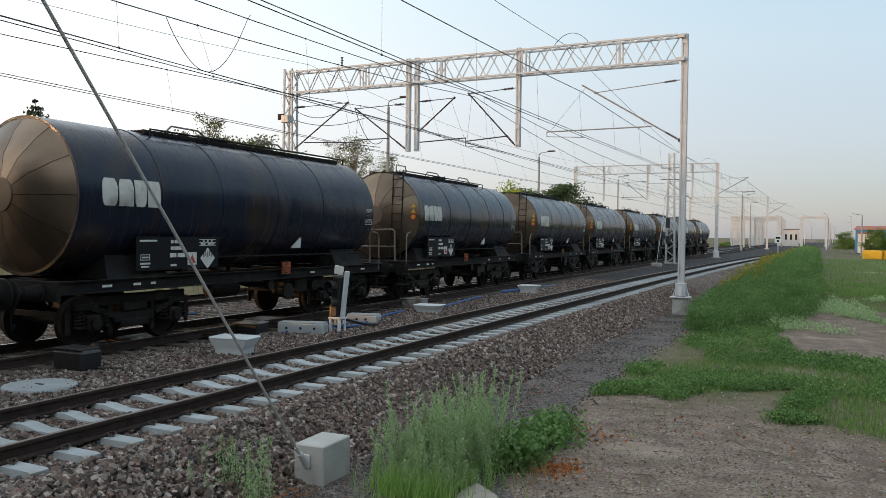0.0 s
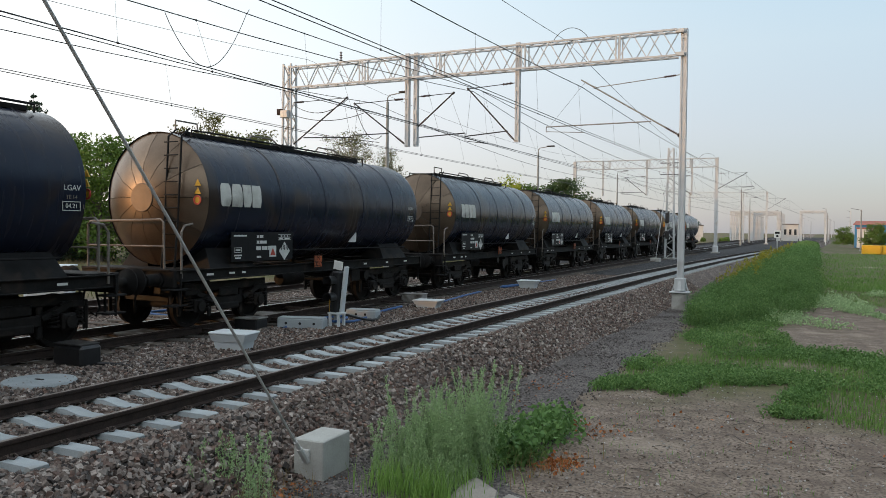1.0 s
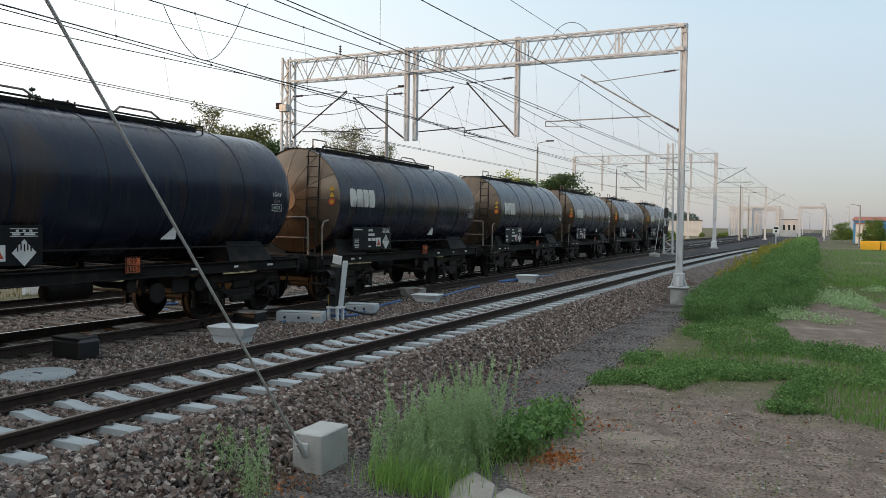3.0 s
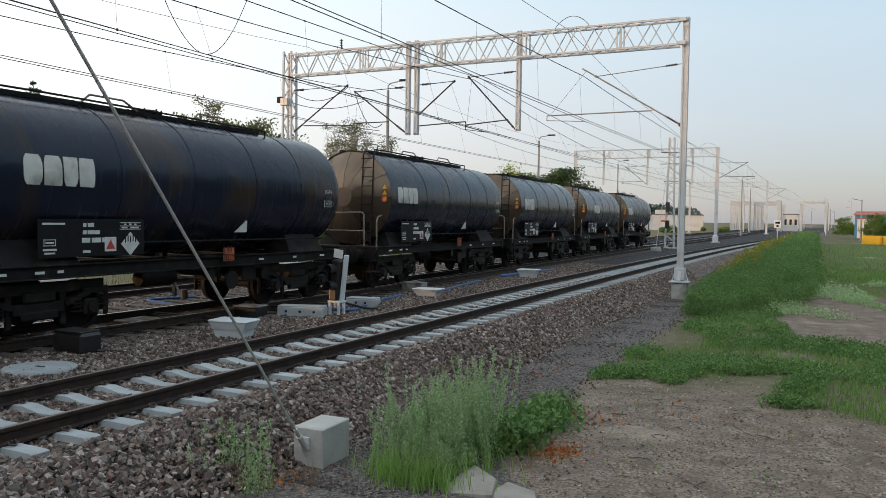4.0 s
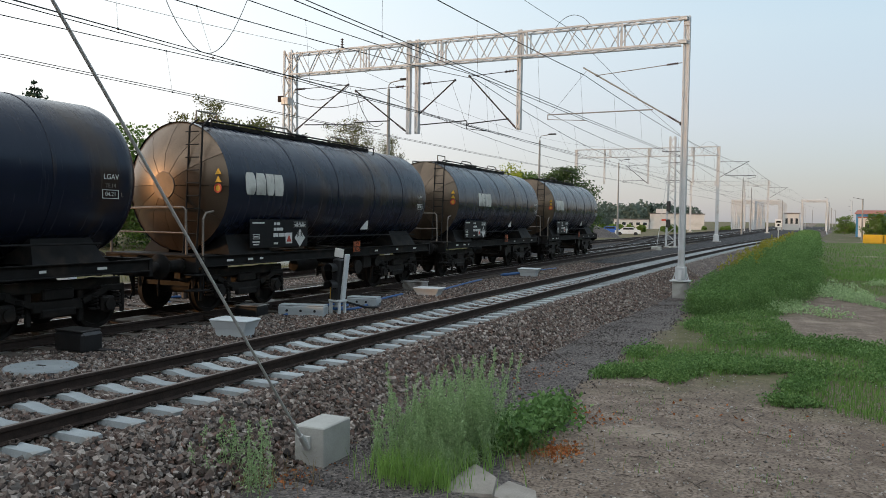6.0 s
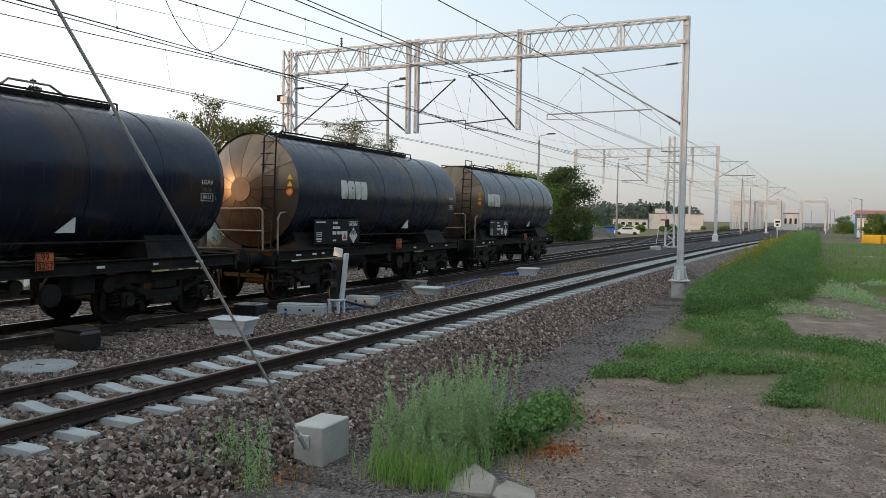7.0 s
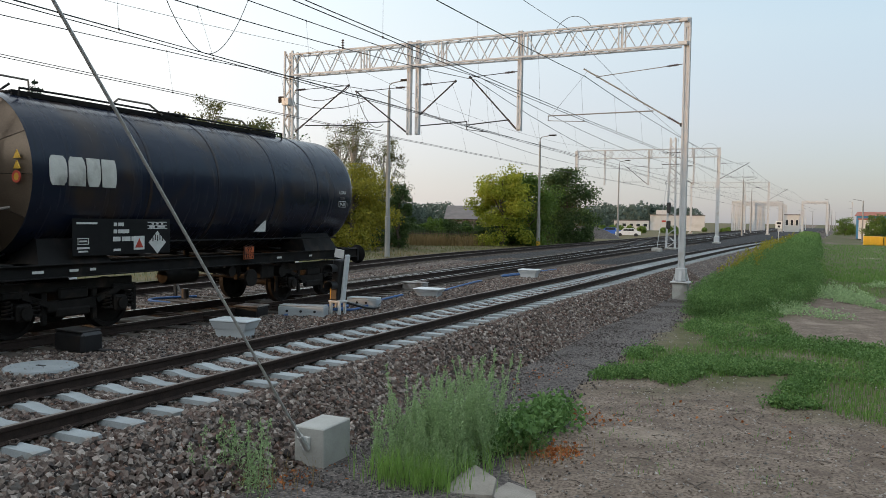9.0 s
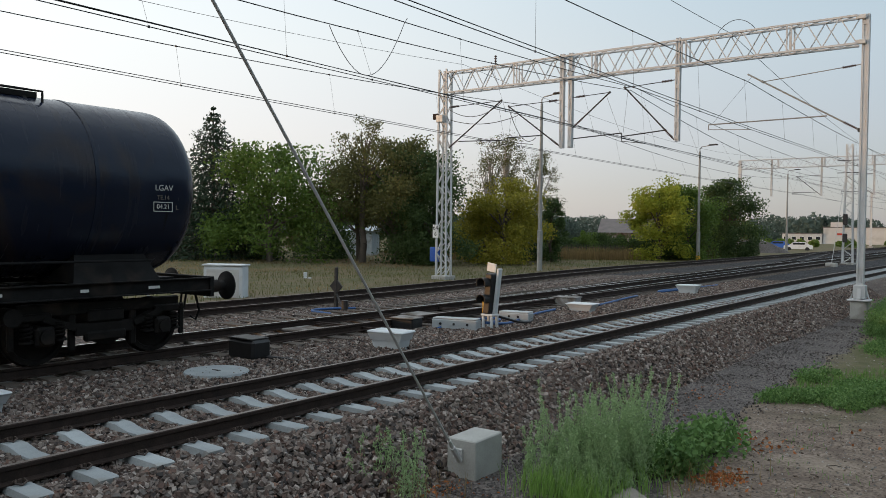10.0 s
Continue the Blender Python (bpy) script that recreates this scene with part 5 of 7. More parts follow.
for y, x0, x1 in ((12.3, -13.5, -12.4), (16.6, -13.6, -12.3), (20.2, -13.8, -12.2)):
    tagged(Shape().box(((x0 + x1) / 2, y, -0.14), (x1 - x0, 0.8, 0.06), 0.02).put("cover_slab", M_OLDSLEEPER, smooth=30), "dusty flat slab between the switch rails", "slab", "slabs between rails")


def cable(pts, r, m, label):
    # rounded by repeated corner cutting
    p = [Vector(q) for q in pts]
    for _ in range(3):
        q = [p[0]]
        for a, b in zip(p, p[1:]):
            q += [a.lerp(b, 0.25), a.lerp(b, 0.75)]
        p = q + [p[-1]]
    tagged(Shape().pipe(p, r, 8).put("cable", m, smooth=60), label, "cable", "cables on the stones")


cable([(-10.6, 15.9, -0.1), (-10.5, 16.6, -0.19), (-10.7, 17.6, -0.2), (-11.2, 19.2, -0.19), (-11.25, 20.6, -0.17)], 0.035, M_BLUECABLE, "blue conduit curving over the stones")
cable([(-10.65, 21.6, -0.1), (-10.9, 22.5, -0.19), (-11.2, 24.5, -0.19), (-11.3, 26.6, -0.14), (-11.6, 27.6, -0.22)], 0.035, M_BLUECABLE, "blue conduit between the cable cases")
cable([(-11.0, 30.6, -0.1), (-11.6, 29.6, -0.18), (-11.9, 30.4, -0.18), (-11.5, 32.4, -0.18), (-11.3, 36, -0.2)], 0.035, M_BLUECABLE, "blue conduit looped beside a cable case")
cable([(-11.3, 14.9, -0.2), (-11.5, 15.9, -0.13), (-11.2, 17.1, -0.12), (-10.8, 17.0, -0.12), (-10.55, 16.1, -0.1)], 0.028, M_BLUECABLE, "thin blue cable behind the point machine")
cable([(-10.45, 16.2, 0.05), (-10.2, 16.9, -0.16), (-10.3, 17.7, -0.2), (-10.9, 18.6, -0.15)], 0.03, M_BLACK, "black cable from the dwarf signal")
cable([(-15.4, 15.4, -0.2), (-16.1, 15.2, -0.15), (-16.4, 15.9, -0.17), (-15.9, 16.9, -0.18)], 0.035, M_BLUECABLE, "blue conduit between the far rails")

ds = empty("dwarf_signal", pose(-10.5, 15.95, -0.24, 0, 0, -6))
s = Shape()
for x in (-0.13, 0.13):
    for y in (-0.1, 0.1):
        s.box((x, y, 0.17), (0.07, 0.06, 0.34), 0.008)
s.box((0, 0, 0.34), (0.36, 0.3, 0.05), 0.01)
part("stand", s, M_WHITEBOX, ds, "four short pale legs")
part("case", Shape().box((0, 0, 0.86), (0.22, 0.26, 1.0), 0.03, Matrix.Rotation(radians(5), 3, "Y")), M_BLACK, ds, "black lamp case")
for z in (1.12, 0.72):
    mm = Matrix.Translation((-0.02, -0.12, z)) @ Matrix.Rotation(math.pi / 2, 4, "X")
    part("lens", Shape().lathe([(0.10, 0.0), (0.10, 0.03), (0.0, 0.045)], 18, mm), M_LENS, ds, "unlit dark lens")
    hood = Shape()
    k = 12
    for j, (dy, rr) in enumerate(((-0.12, 0.125), (-0.36, 0.14))):
        for i in range(k + 1):
            a = radians(-25 + 230 * i / k)
            hood.v.append((-0.02 + rr * math.cos(a), dy, z + rr * math.sin(a)))
            hood.v.append((-0.02 + (rr - 0.012) * math.cos(a), dy, z + (rr - 0.012) * math.sin(a)))
    m_ = 2 * (k + 1)
    for i in range(k):
        a = 2 * i
        hood.f += [(a, a + 2, a + 2 + m_, a + m_), (a + 1, a + 1 + m_, a + 3 + m_, a + 3), (a + m_, a + 2 + m_, a + 3 + m_, a + 1 + m_)]
    part("hood", hood, M_BLACK, ds, "black visor hood")
bk = part("backboard", Shape().box((0.17, 0.06, 0.92), (0.07, 0.14, 1.12), 0.012, Matrix.Rotation(radians(7), 3, "Y")), M_WHITEBOX, ds, "white edge board")
part("number_plate", Shape().box((0.03, 0.0, 1.50), (0.27, 0.03, 0.21), 0.006, Matrix.Rotation(radians(8), 3, "Y")), M_SIGNWHITE, ds, "blank white plate on top")
part("marker", Shape().box((-0.14, -0.06, 0.56), (0.05, 0.1, 0.36), 0.008), M_YELLOW, ds, "yellow strip")
tagged(ds, "black dwarf signal with white edge board on a pale stand", "railway signal")

sl = empty("switch_lantern", pose(-16.7, 16.9, -0.3))
part("stem", Shape().box((0, 0, 0.62), (0.10, 0.08, 1.35), 0.01), M_DARKSTEEL, sl)
dmd = Shape()
dmd.add([(-0.26, -0.02, 0.72), (0, -0.02, 0.96), (0.26, -0.02, 0.72), (0, -0.02, 0.48), (-0.26, 0.02, 0.72), (0, 0.02, 0.96), (0.26, 0.02, 0.72), (0, 0.02, 0.48)], [(3, 2, 1, 0), (4, 5, 6, 7), (0, 1, 5, 4), (1, 2, 6, 5), (2, 3, 7, 6), (3, 0, 4, 7)])
part("arrow_board", dmd, M_DARKSTEEL, sl, "dark diamond board")
part("lever", Shape().bar((0, 0, 0.5), (0.8, -0.5, 0.1), 0.05, 0.05).rod((0.85, -0.5, 0.05), (0.85, -0.5, 0.38), 0.1, 10), M_DARKSTEEL, sl, "black hand lever with weight")
tagged(sl, "dark switch lantern with hand lever between the tracks", "switch lantern")
cb = empty("relay_cabinet", pose(-23.0, 17.7, -0.45, 0, 0, 30))
part("body", Shape().box((0, 0, 0.62), (1.45, 0.6, 1.24), 0.03), M_WHITEBOX, cb, "pale grey metal body")
part("roof", Shape().box((0, 0, 1.27), (1.55, 0.7, 0.06), 0.015), M_WHITEBOX, cb)
part("door", Shape().box((0, -0.31, 0.62), (1.2, 0.02, 1.0), 0.006), M_GALV, cb)
tagged(cb, "pale metal relay cabinet behind the far track", "cabinet")
mp_ = empty("meter_post", pose(-24.6, 15.6, -0.45))
part("post", Shape().box((0, 0, 0.8), (0.08, 0.08, 1.7), 0.01), M_GALV, mp_)
part("meter_box", Shape().box((0, -0.06, 1.75), (0.26, 0.16, 0.55), 0.03), M_GALV, mp_, "small grey box with a slot")
tagged(mp_, "grey meter box on a post by the track", "meter post")
tagged(Shape().rod((-28.3, 26.5, -0.5), (-28.3, 26.5, 0.02), 0.09, 12).rod((-28.1, 26.5, -0.3), (-27.9, 26.5, -0.28), 0.06, 10).put("stand_pipe", M_WHITEBOX, smooth=30), "short white stand pipe in the dry grass", "pipe")
bb = empty("blue_bin", pose(-24.6, 32.1, -0.45))
M_BLUE = material("blue_paint", (0.02, 0.10, 0.42), (0.02, 0.08, 0.32), 5, 0.45)
part("panel", Shape().box((0, 0, 1.35), (0.5, 0.3, 0.75), 0.03), M_BLUE, bb)
part("post", Shape().box((0.1, 0, 0.5), (0.08, 0.08, 1.0)), M_GALV, bb)
tagged(bb, "blue metal box on a post by the portal leg", "post box")

M_SLAB = material("weathered_slab", (0.33, 0.30, 0.265), (0.22, 0.20, 0.178), 5, 0.95, bump=0.6, stain=(0.15, 0.135, 0.115), stain_at=0.58)
# broken slabs in the foreground
for x, y, ring, h, rx, ry in ((-3.28, 7.86, ((-0.34, -0.3), (0.30, -0.34), (0.20, 0.06), (-0.20, 0.40), (-0.30, 0.2)), 0.11, 10, -8), (-2.80, 7.78, ((-0.30, -0.22), (0.32, -0.26), (0.12, 0.20), (-0.22, 0.22)), 0.05, 5, 9)):
    s, k = Shape(), len(ring)
    for zz, q in ((-0.16, 1.0), (h - 0.03, 0.99), (h, 0.95)):
        s.v += [(px_ * q, py_ * q, zz) for px_, py_ in ring]
    for j in range(2):
        s.f += [(j * k + i, j * k + (i + 1) % k, (j + 1) * k + (i + 1) % k, (j + 1) * k + i) for i in range(k)]
    s.f += [tuple(range(2 * k, 3 * k))]
    o = s.put("broken_slab", M_SLAB)
    o.matrix_world = pose(x, y, ground_z(x, y), rx, ry, 0)
    tagged(o, "broken piece of pale concrete slab lying in the weeds", "rubble", "broken slabs")

# line-side signs
M_SIGNBLUE = material("blue_enamel", (0.03, 0.10, 0.38), (0.03, 0.08, 0.3), 5, 0.4)
us = empty("line_sign", pose(-3.5, 100, -0.86))
part("post", Shape().rod((0, 0, 0), (0, 0, 1.3), 0.04, 8), M_GALV, us)
for k, (sz, m_, dy) in enumerate(((0.66, M_SIGNWHITE, 0.0), (0.56, M_SIGNBLUE, -0.02))):
    q = Shape().box((0, 0, 0), (sz * 1.15, 0.02, sz * 1.15), 0.004, Matrix.Rotation(radians(45), 3, "Y"))
    ob = part("board" if k == 0 else "blue_field", q, m_, us)
    ob.location = (0, dy - 0.05, 0.92)
part("white_hook", Shape().box((-0.13, -0.09, 0.98), (0.1, 0.01, 0.34)).box((0.13, -0.09, 0.98), (0.1, 0.01, 0.34)).box((0, -0.09, 0.80), (0.36, 0.01, 0.1)), M_SIGNWHITE, us)
tagged(us, "blue diamond railway sign with a white mark", "railway sign")
ks = empty("distance_post", pose(-3.6, 84, -0.7))
part("post", Shape().rod((0, 0, 0), (0, 0, 3.0), 0.045, 8), M_GALV, ks)
pl = part("plate", Shape().box((0, -0.06, 2.75), (0.62, 0.02, 0.75), 0.006), M_SIGNWHITE, ks, "white plate with dark writing bars")
part("writing_bar", Shape().box((0, -0.075, 2.9), (0.42, 0.006, 0.2)), M_BOARD, pl)
part("writing_bar", Shape().box((0, -0.075, 2.58), (0.2, 0.006, 0.2)), M_BOARD, pl)
tagged(ks, "white distance plate on a thin post", "distance post")


# ---- buildings and the far railway ----
M_PLASTER = material("pale_plaster", (0.56, 0.55, 0.53), (0.48, 0.47, 0.455), 0.6, 0.85, bump=0.1, fine=12, stain=(0.40, 0.385, 0.36), stain_at=0.66)
M_ROOF = material("dull_roofing", (0.16, 0.145, 0.14), (0.11, 0.10, 0.10), 1.2, 0.85, bump=0.2)
M_REDROOF = material("red_roofing", (0.34, 0.10, 0.06), (0.26, 0.085, 0.055), 1.2, 0.8)
M_GLASS = material("dark_window_glass", (0.03, 0.035, 0.04), (0.02, 0.025, 0.03), 1, 0.1)
M_BLUEWALL = material("blue_sheeting", (0.05, 0.22, 0.42), (0.04, 0.18, 0.36), 0.8, 0.6)
M_CONT = material("yellow_container", (0.68, 0.40, 0.02), (0.58, 0.33, 0.02), 1.2, 0.55)


def house(name, x, y, yaw, w, d, h, roof, wall_m, roof_m, label, windows=4, door=True, pitch=0.0):
    o = empty(name, pose(x, y, -0.6, 0, 0, yaw))
    part("wall", Shape().box((0, 0, h / 2), (w, d, h), 0.02), wall_m, o, "plain outer walls")
    if pitch:
        s = Shape()
        a, e = w / 2 + 0.35, d / 2 + 0.35
        s.add([(-a, -e, h), (a, -e, h), (a, e, h), (-a, e, h), (-a, 0, h + pitch), (a, 0, h + pitch), (-a, -e, h + 0.15), (a, -e, h + 0.15)], [(0, 1, 5, 4), (2, 3, 4, 5), (0, 4, 3), (1, 2, 5), (3, 2, 1, 0)])
        part("roof", s, roof_m, o, "pitched roof")
    else:
        part("roof", Shape().box((0, 0, h + 0.12), (w + 0.3, d + 0.3, 0.25), 0.03), roof_m, o, "flat roof with a low edge")
    for i in range(windows):
        xx = -w / 2 + w * (i + 0.5) / windows
        wd = part("window", Shape().box((xx, -d / 2 - 0.02, h * 0.58), (min(1.3, w / windows * 0.6), 0.06, h * 0.34), 0.01), M_SIGNWHITE, o, "window in a white frame")
        part("pane", Shape().box((xx, -d / 2 - 0.055, h * 0.58), (min(1.3, w / windows * 0.6) - 0.16, 0.02, h * 0.34 - 0.16)), M_GLASS, wd)
    return tagged(o, label, "building")


hb = house("warehouse", -37.5, 236, 8, 15, 12, 4.6, 0, M_PLASTER, M_ROOF, "pale flat-roofed warehouse beyond the tracks", 0)
part("upper_storey", Shape().box((-4.5, 0, 5.4), (3.0, 3.0, 1.5), 0.02), M_PLASTER, hb)
part("sign_stripe", Shape().box((-3.2, -6.05, 2.9), (2.0, 0.06, 0.5)), M_RED, hb, "red stripe sign")
house("low_shop", -49.5, 232, 4, 10, 8, 2.9, 0, M_PLASTER, M_ROOF, "low pale building with a row of windows", 5)
house("cottage", -39.0, 92, 20, 8, 8, 2.7, 0, M_OLDSLEEPER, M_ROOF, "small house with a dark pitched roof behind trees", 2, pitch=1.7)
house("hall", 14.5, 185, -6, 14, 16, 4.6, 0, M_BLUEWALL, M_REDROOF, "blue sheeted hall with a red roof", 0, pitch=0.9)
house("annex", 9.0, 176, -6, 3.5, 6, 3.8, 0, M_PLASTER, M_REDROOF, "small pale annex with a red roof", 1)
sh = house("garden_shed", -52.0, 55.5, 28, 3.6, 3.0, 2.6, 0, M_GREYBOX, M_GREYBOX, "grey sheet metal garden shed", 0, pitch=0.5)
house("signal_box", -7.5, 262, 0, 4.2, 6, 5.4, 0, M_PLASTER, M_ROOF, "pale signal building with dark roof between tracks", 3)
for k in range(3):
    o = empty("container", pose(7.2 + k * 2.6, 131 + k * 0.3, -0.8))
    s = Shape().box((0, 0, 0.65), (2.5, 1.8, 1.3), 0.04)
    part("body", s, M_CONT, o, "yellow steel skip body")
    for i in range(4):
        part("rib", Shape().box((-1.0 + i * 0.67, -0.93, 0.65), (0.08, 0.06, 1.2)), M_CONT, o)
    tagged(o, "yellow steel container standing on the field", "container", "yellow containers")


def car(x, y, yaw, m, label):
    o = empty("car", pose(x, y, -0.5, 0, 0, yaw))
    s = Shape()
    side = [(-2.1, 0.35), (-2.1, 0.85), (-1.3, 0.95), (-0.75, 1.42), (0.9, 1.45), (1.7, 0.98), (2.1, 0.9), (2.1, 0.35)]
    for w in (-0.85, 0.85):
        s.v += [(px_, w * (0.85 if z > 1 else 1), z) for px_, z in side]
    n = len(side)
    s.f = [(i, (i + 1) % n, n + (i + 1) % n, n + i) for i in range(n)] + [tuple(range(n - 1, -1, -1)), tuple(range(n, 2 * n))]
    part("body", s, m, o)
    part("side_window", Shape().box((0.1, -0.80, 1.18), (1.7, 0.06, 0.32)), M_GLASS, o)
    for xx in (-1.3, 1.3):
        for w in (-0.8, 0.8):
            part("wheel", Shape().rod((xx, w - 0.1, 0.33), (xx, w + 0.1, 0.33), 0.33, 16), M_BLACK, o)
    tagged(o, label, "car", "parked cars")


car(-29.0, 132, 12, M_WHITEBOX, "white car parked beyond the tracks")
car(-34.5, 142, 8, M_BLUE, "blue car parked beyond the tracks")
car(-40.0, 150, 5, M_GREYBOX, "grey car parked beyond the tracks")
gp = Shape()
for i in range(22):
    for j in range(9):
        gp.v.append((-36 + i * 0.5, 108 + j * 0.8, -0.5 + 1.9 * max(0, 1 - ((i - 10.5) / 11) ** 2 - ((j - 4) / 4.6) ** 2) + 0.12 * noise.noise(Vector((i * 0.7, j * 0.7, 3)))))
gp.f = [(i * 9 + j, (i + 1) * 9 + j, (i + 1) * 9 + j + 1, i * 9 + j + 1) for i in range(21) for j in range(8)]
tagged(gp.put("gravel_heap", M_PATH, smooth=60), "grey heap of gravel beside the yard", "heap")


def frame_portal(x0, x1, y, h, label):
    """A heavy pale frame across the line."""
    o = empty("gantry_frame", pose(0, y, -0.5))
    for x in (x0, x1):
        column(o, "leg", x, 0, 0, h, 0.55, 0.5, "broad pale leg")
    part("beam", Shape().box(((x0 + x1) / 2, 0, h + 0.15), (x1 - x0 + 0.6, 0.5, 0.5), 0.04), M_POST, o, "pale box beam")
    tagged(o, label, "gantry", "heavy frames over the far tracks")


for k in range(7):
    frame_portal(-23.9, -18.7, 252 + k * 7.5, 8.9, "heavy pale frame over distant tracks")
    frame_portal(-17.8, -10.8, 252 + k * 8.5, 8.9, "heavy pale frame over distant tracks")
for k in range(3):
    frame_portal(-4.6, 2.0, 252 + k * 7.5, 9.0, "heavy pale frame over the near line far away")
for k, (x, y, h) in enumerate(((-16.5, 205, 10), (-9.2, 235, 9), (1.8, 215, 9), (2.6, 262, 9), (3.4, 310, 9), (4.6, 365, 9), (6.2, 430, 9.5), (8.4, 500, 10), (-5.0, 345, 9), (-3.0, 420, 9), (-8.0, 400, 9), (6.6, 150, 7.0), (8.0, 240, 9), (11, 330, 9), (14, 430, 9))):
    o = empty("line_mast", pose(x, y, -0.7))
    part("pole", Shape().lathe([(0.16, 0), (0.14, 2), (0.09, h)], 12), M_LAMPPOST if k % 2 else M_POST, o)
    part("bracket", Shape().bar((0, 0, h - 0.1), (-1.5 if k % 2 else -0.8, 0, h + 0.2), 0.06, 0.06), M_DARKSTEEL, o)
    tagged(o, "slim mast with bracket standing along the distant line", "mast", "line masts")

# picket fence before the gardens
fn = empty("garden_fence", pose(-39.2, 57.0, -0.45, 0, 0, 49))
ln = 15.0
pk = Shape().box((0, 0, 0.72), (0.07, 0.03, 1.44), 0.006).mesh("picket", M_WOODSLEEPER)
for i in range(64):
    ob = new("picket", pk)
    ob.parent = fn
    ob.location = (i * ln / 63, 0, 0)
for z in (0.35, 1.15):
    part("fence_rail", Shape().box((ln / 2, 0.035, z), (ln, 0.04, 0.07)), M_WOODSLEEPER, fn)
tagged(fn, "dark picket fence before the gardens", "fence")


# ---- plants ----
M_BARK = material("bark", (0.13, 0.105, 0.085), (0.075, 0.062, 0.052), 5, 0.9, bump=0.6, stretch=(1, 1, 0.3))
M_BIRCHBARK = material("birch_bark", (0.42, 0.40, 0.37), (0.20, 0.185, 0.17), 4, 0.85, bump=0.4)
L_DARK = leafy("dark_leaves", (0.034, 0.061, 0.024), (0.070, 0.113, 0.038), (0.135, 0.18, 0.058), through_light=0.42)
L_GREEN = leafy("green_leaves", (0.056, 0.105, 0.022), (0.114, 0.186, 0.035), (0.203, 0.260, 0.054))
L_YELLOW = leafy("yellowing_leaves", (0.127, 0.149, 0.022), (0.283, 0.260, 0.032), (0.475, 0.372, 0.049))
L_OLIVE = leafy("olive_leaves", (0.067, 0.080, 0.027), (0.122, 0.125, 0.041), (0.216, 0.177, 0.057))
L_SPRUCE = leafy("spruce_needles", (0.019, 0.038, 0.024), (0.035, 0.062, 0.035), (0.061, 0.089, 0.046), through_light=0.15)
L_GRASS = leafy("turf_blades", (0.07, 0.15, 0.032), (0.14, 0.26, 0.06), (0.25, 0.36, 0.10))
L_WEED = leafy("weed_leaves", (0.040, 0.095, 0.026), (0.125, 0.235, 0.068), (0.32, 0.45, 0.17))
L_MUGWORT = leafy("greyish_weed", (0.20, 0.30, 0.14), (0.35, 0.48, 0.24), (0.52, 0.64, 0.37), through_light=0.45)
L_DRY = leafy("dry_grass", (0.15, 0.108, 0.052), (0.25, 0.178, 0.08), (0.40, 0.285, 0.12))
# paler and bluer than the near leaves: distance haze is in the colour
L_FAR = leafy("haze_tinted_leaves", (0.07, 0.10, 0.085), (0.10, 0.135, 0.11), (0.14, 0.175, 0.14))
L_LIME = leafy("lime_leaves", (0.15, 0.20, 0.025), (0.33, 0.36, 0.045), (0.52, 0.49, 0.07), through_light=0.5)
L_TALLGRASS = leafy("fresh_grass", (0.13, 0.24, 0.05), (0.25, 0.41, 0.10), (0.40, 0.56, 0.19), through_light=0.5)
L_DEAD = leafy("dead_leaves", (0.22, 0.07, 0.025), (0.36, 0.115, 0.035), (0.42, 0.19, 0.06), through_light=0.1)
rng = np.random.default_rng(7)


def leaves_mesh(name, centre, length, width, mat_, up=0.25):
    """One diamond leaf at each centre, turned at random."""
    n = len(centre)
    d = rng.normal(size=(n, 3))
    d[:, 2] += up
    d /= np.linalg.norm(d, axis=1)[:, None]
    e = np.cross(d, rng.normal(size=(n, 3)))
    e /= np.linalg.norm(e, axis=1)[:, None] + 1e-9
    nrm = np.cross(d, e)
    L = (length * rng.uniform(0.6, 1.35, n))[:, None]
    Wd = (width * rng.uniform(0.7, 1.3, n))[:, None]
    a = centre - d * L / 2
    b = centre + e * Wd / 2 + nrm * Wd * 0.15
    c = centre + d * L / 2
    f = centre - e * Wd / 2 + nrm * Wd * 0.15
    v = np.stack([a, b, c, f], 1).reshape(-1, 3)
    return quads(name, v, n, mat_)


def quads(name, v, n, mat_):
    me = bpy.data.meshes.new(name)
    me.vertices.add(len(v))
    me.vertices.foreach_set("co", np.asarray(v, dtype=np.float32).ravel())
    me.loops.add(n * 4)
    me.loops.foreach_set("vertex_index", np.arange(n * 4, dtype=np.int32))
    me.polygons.add(n)
    me.polygons.foreach_set("loop_start", np.arange(0, n * 4, 4, dtype=np.int32))
    me.update(calc_edges=True)
    me.materials.append(mat_)
    return me


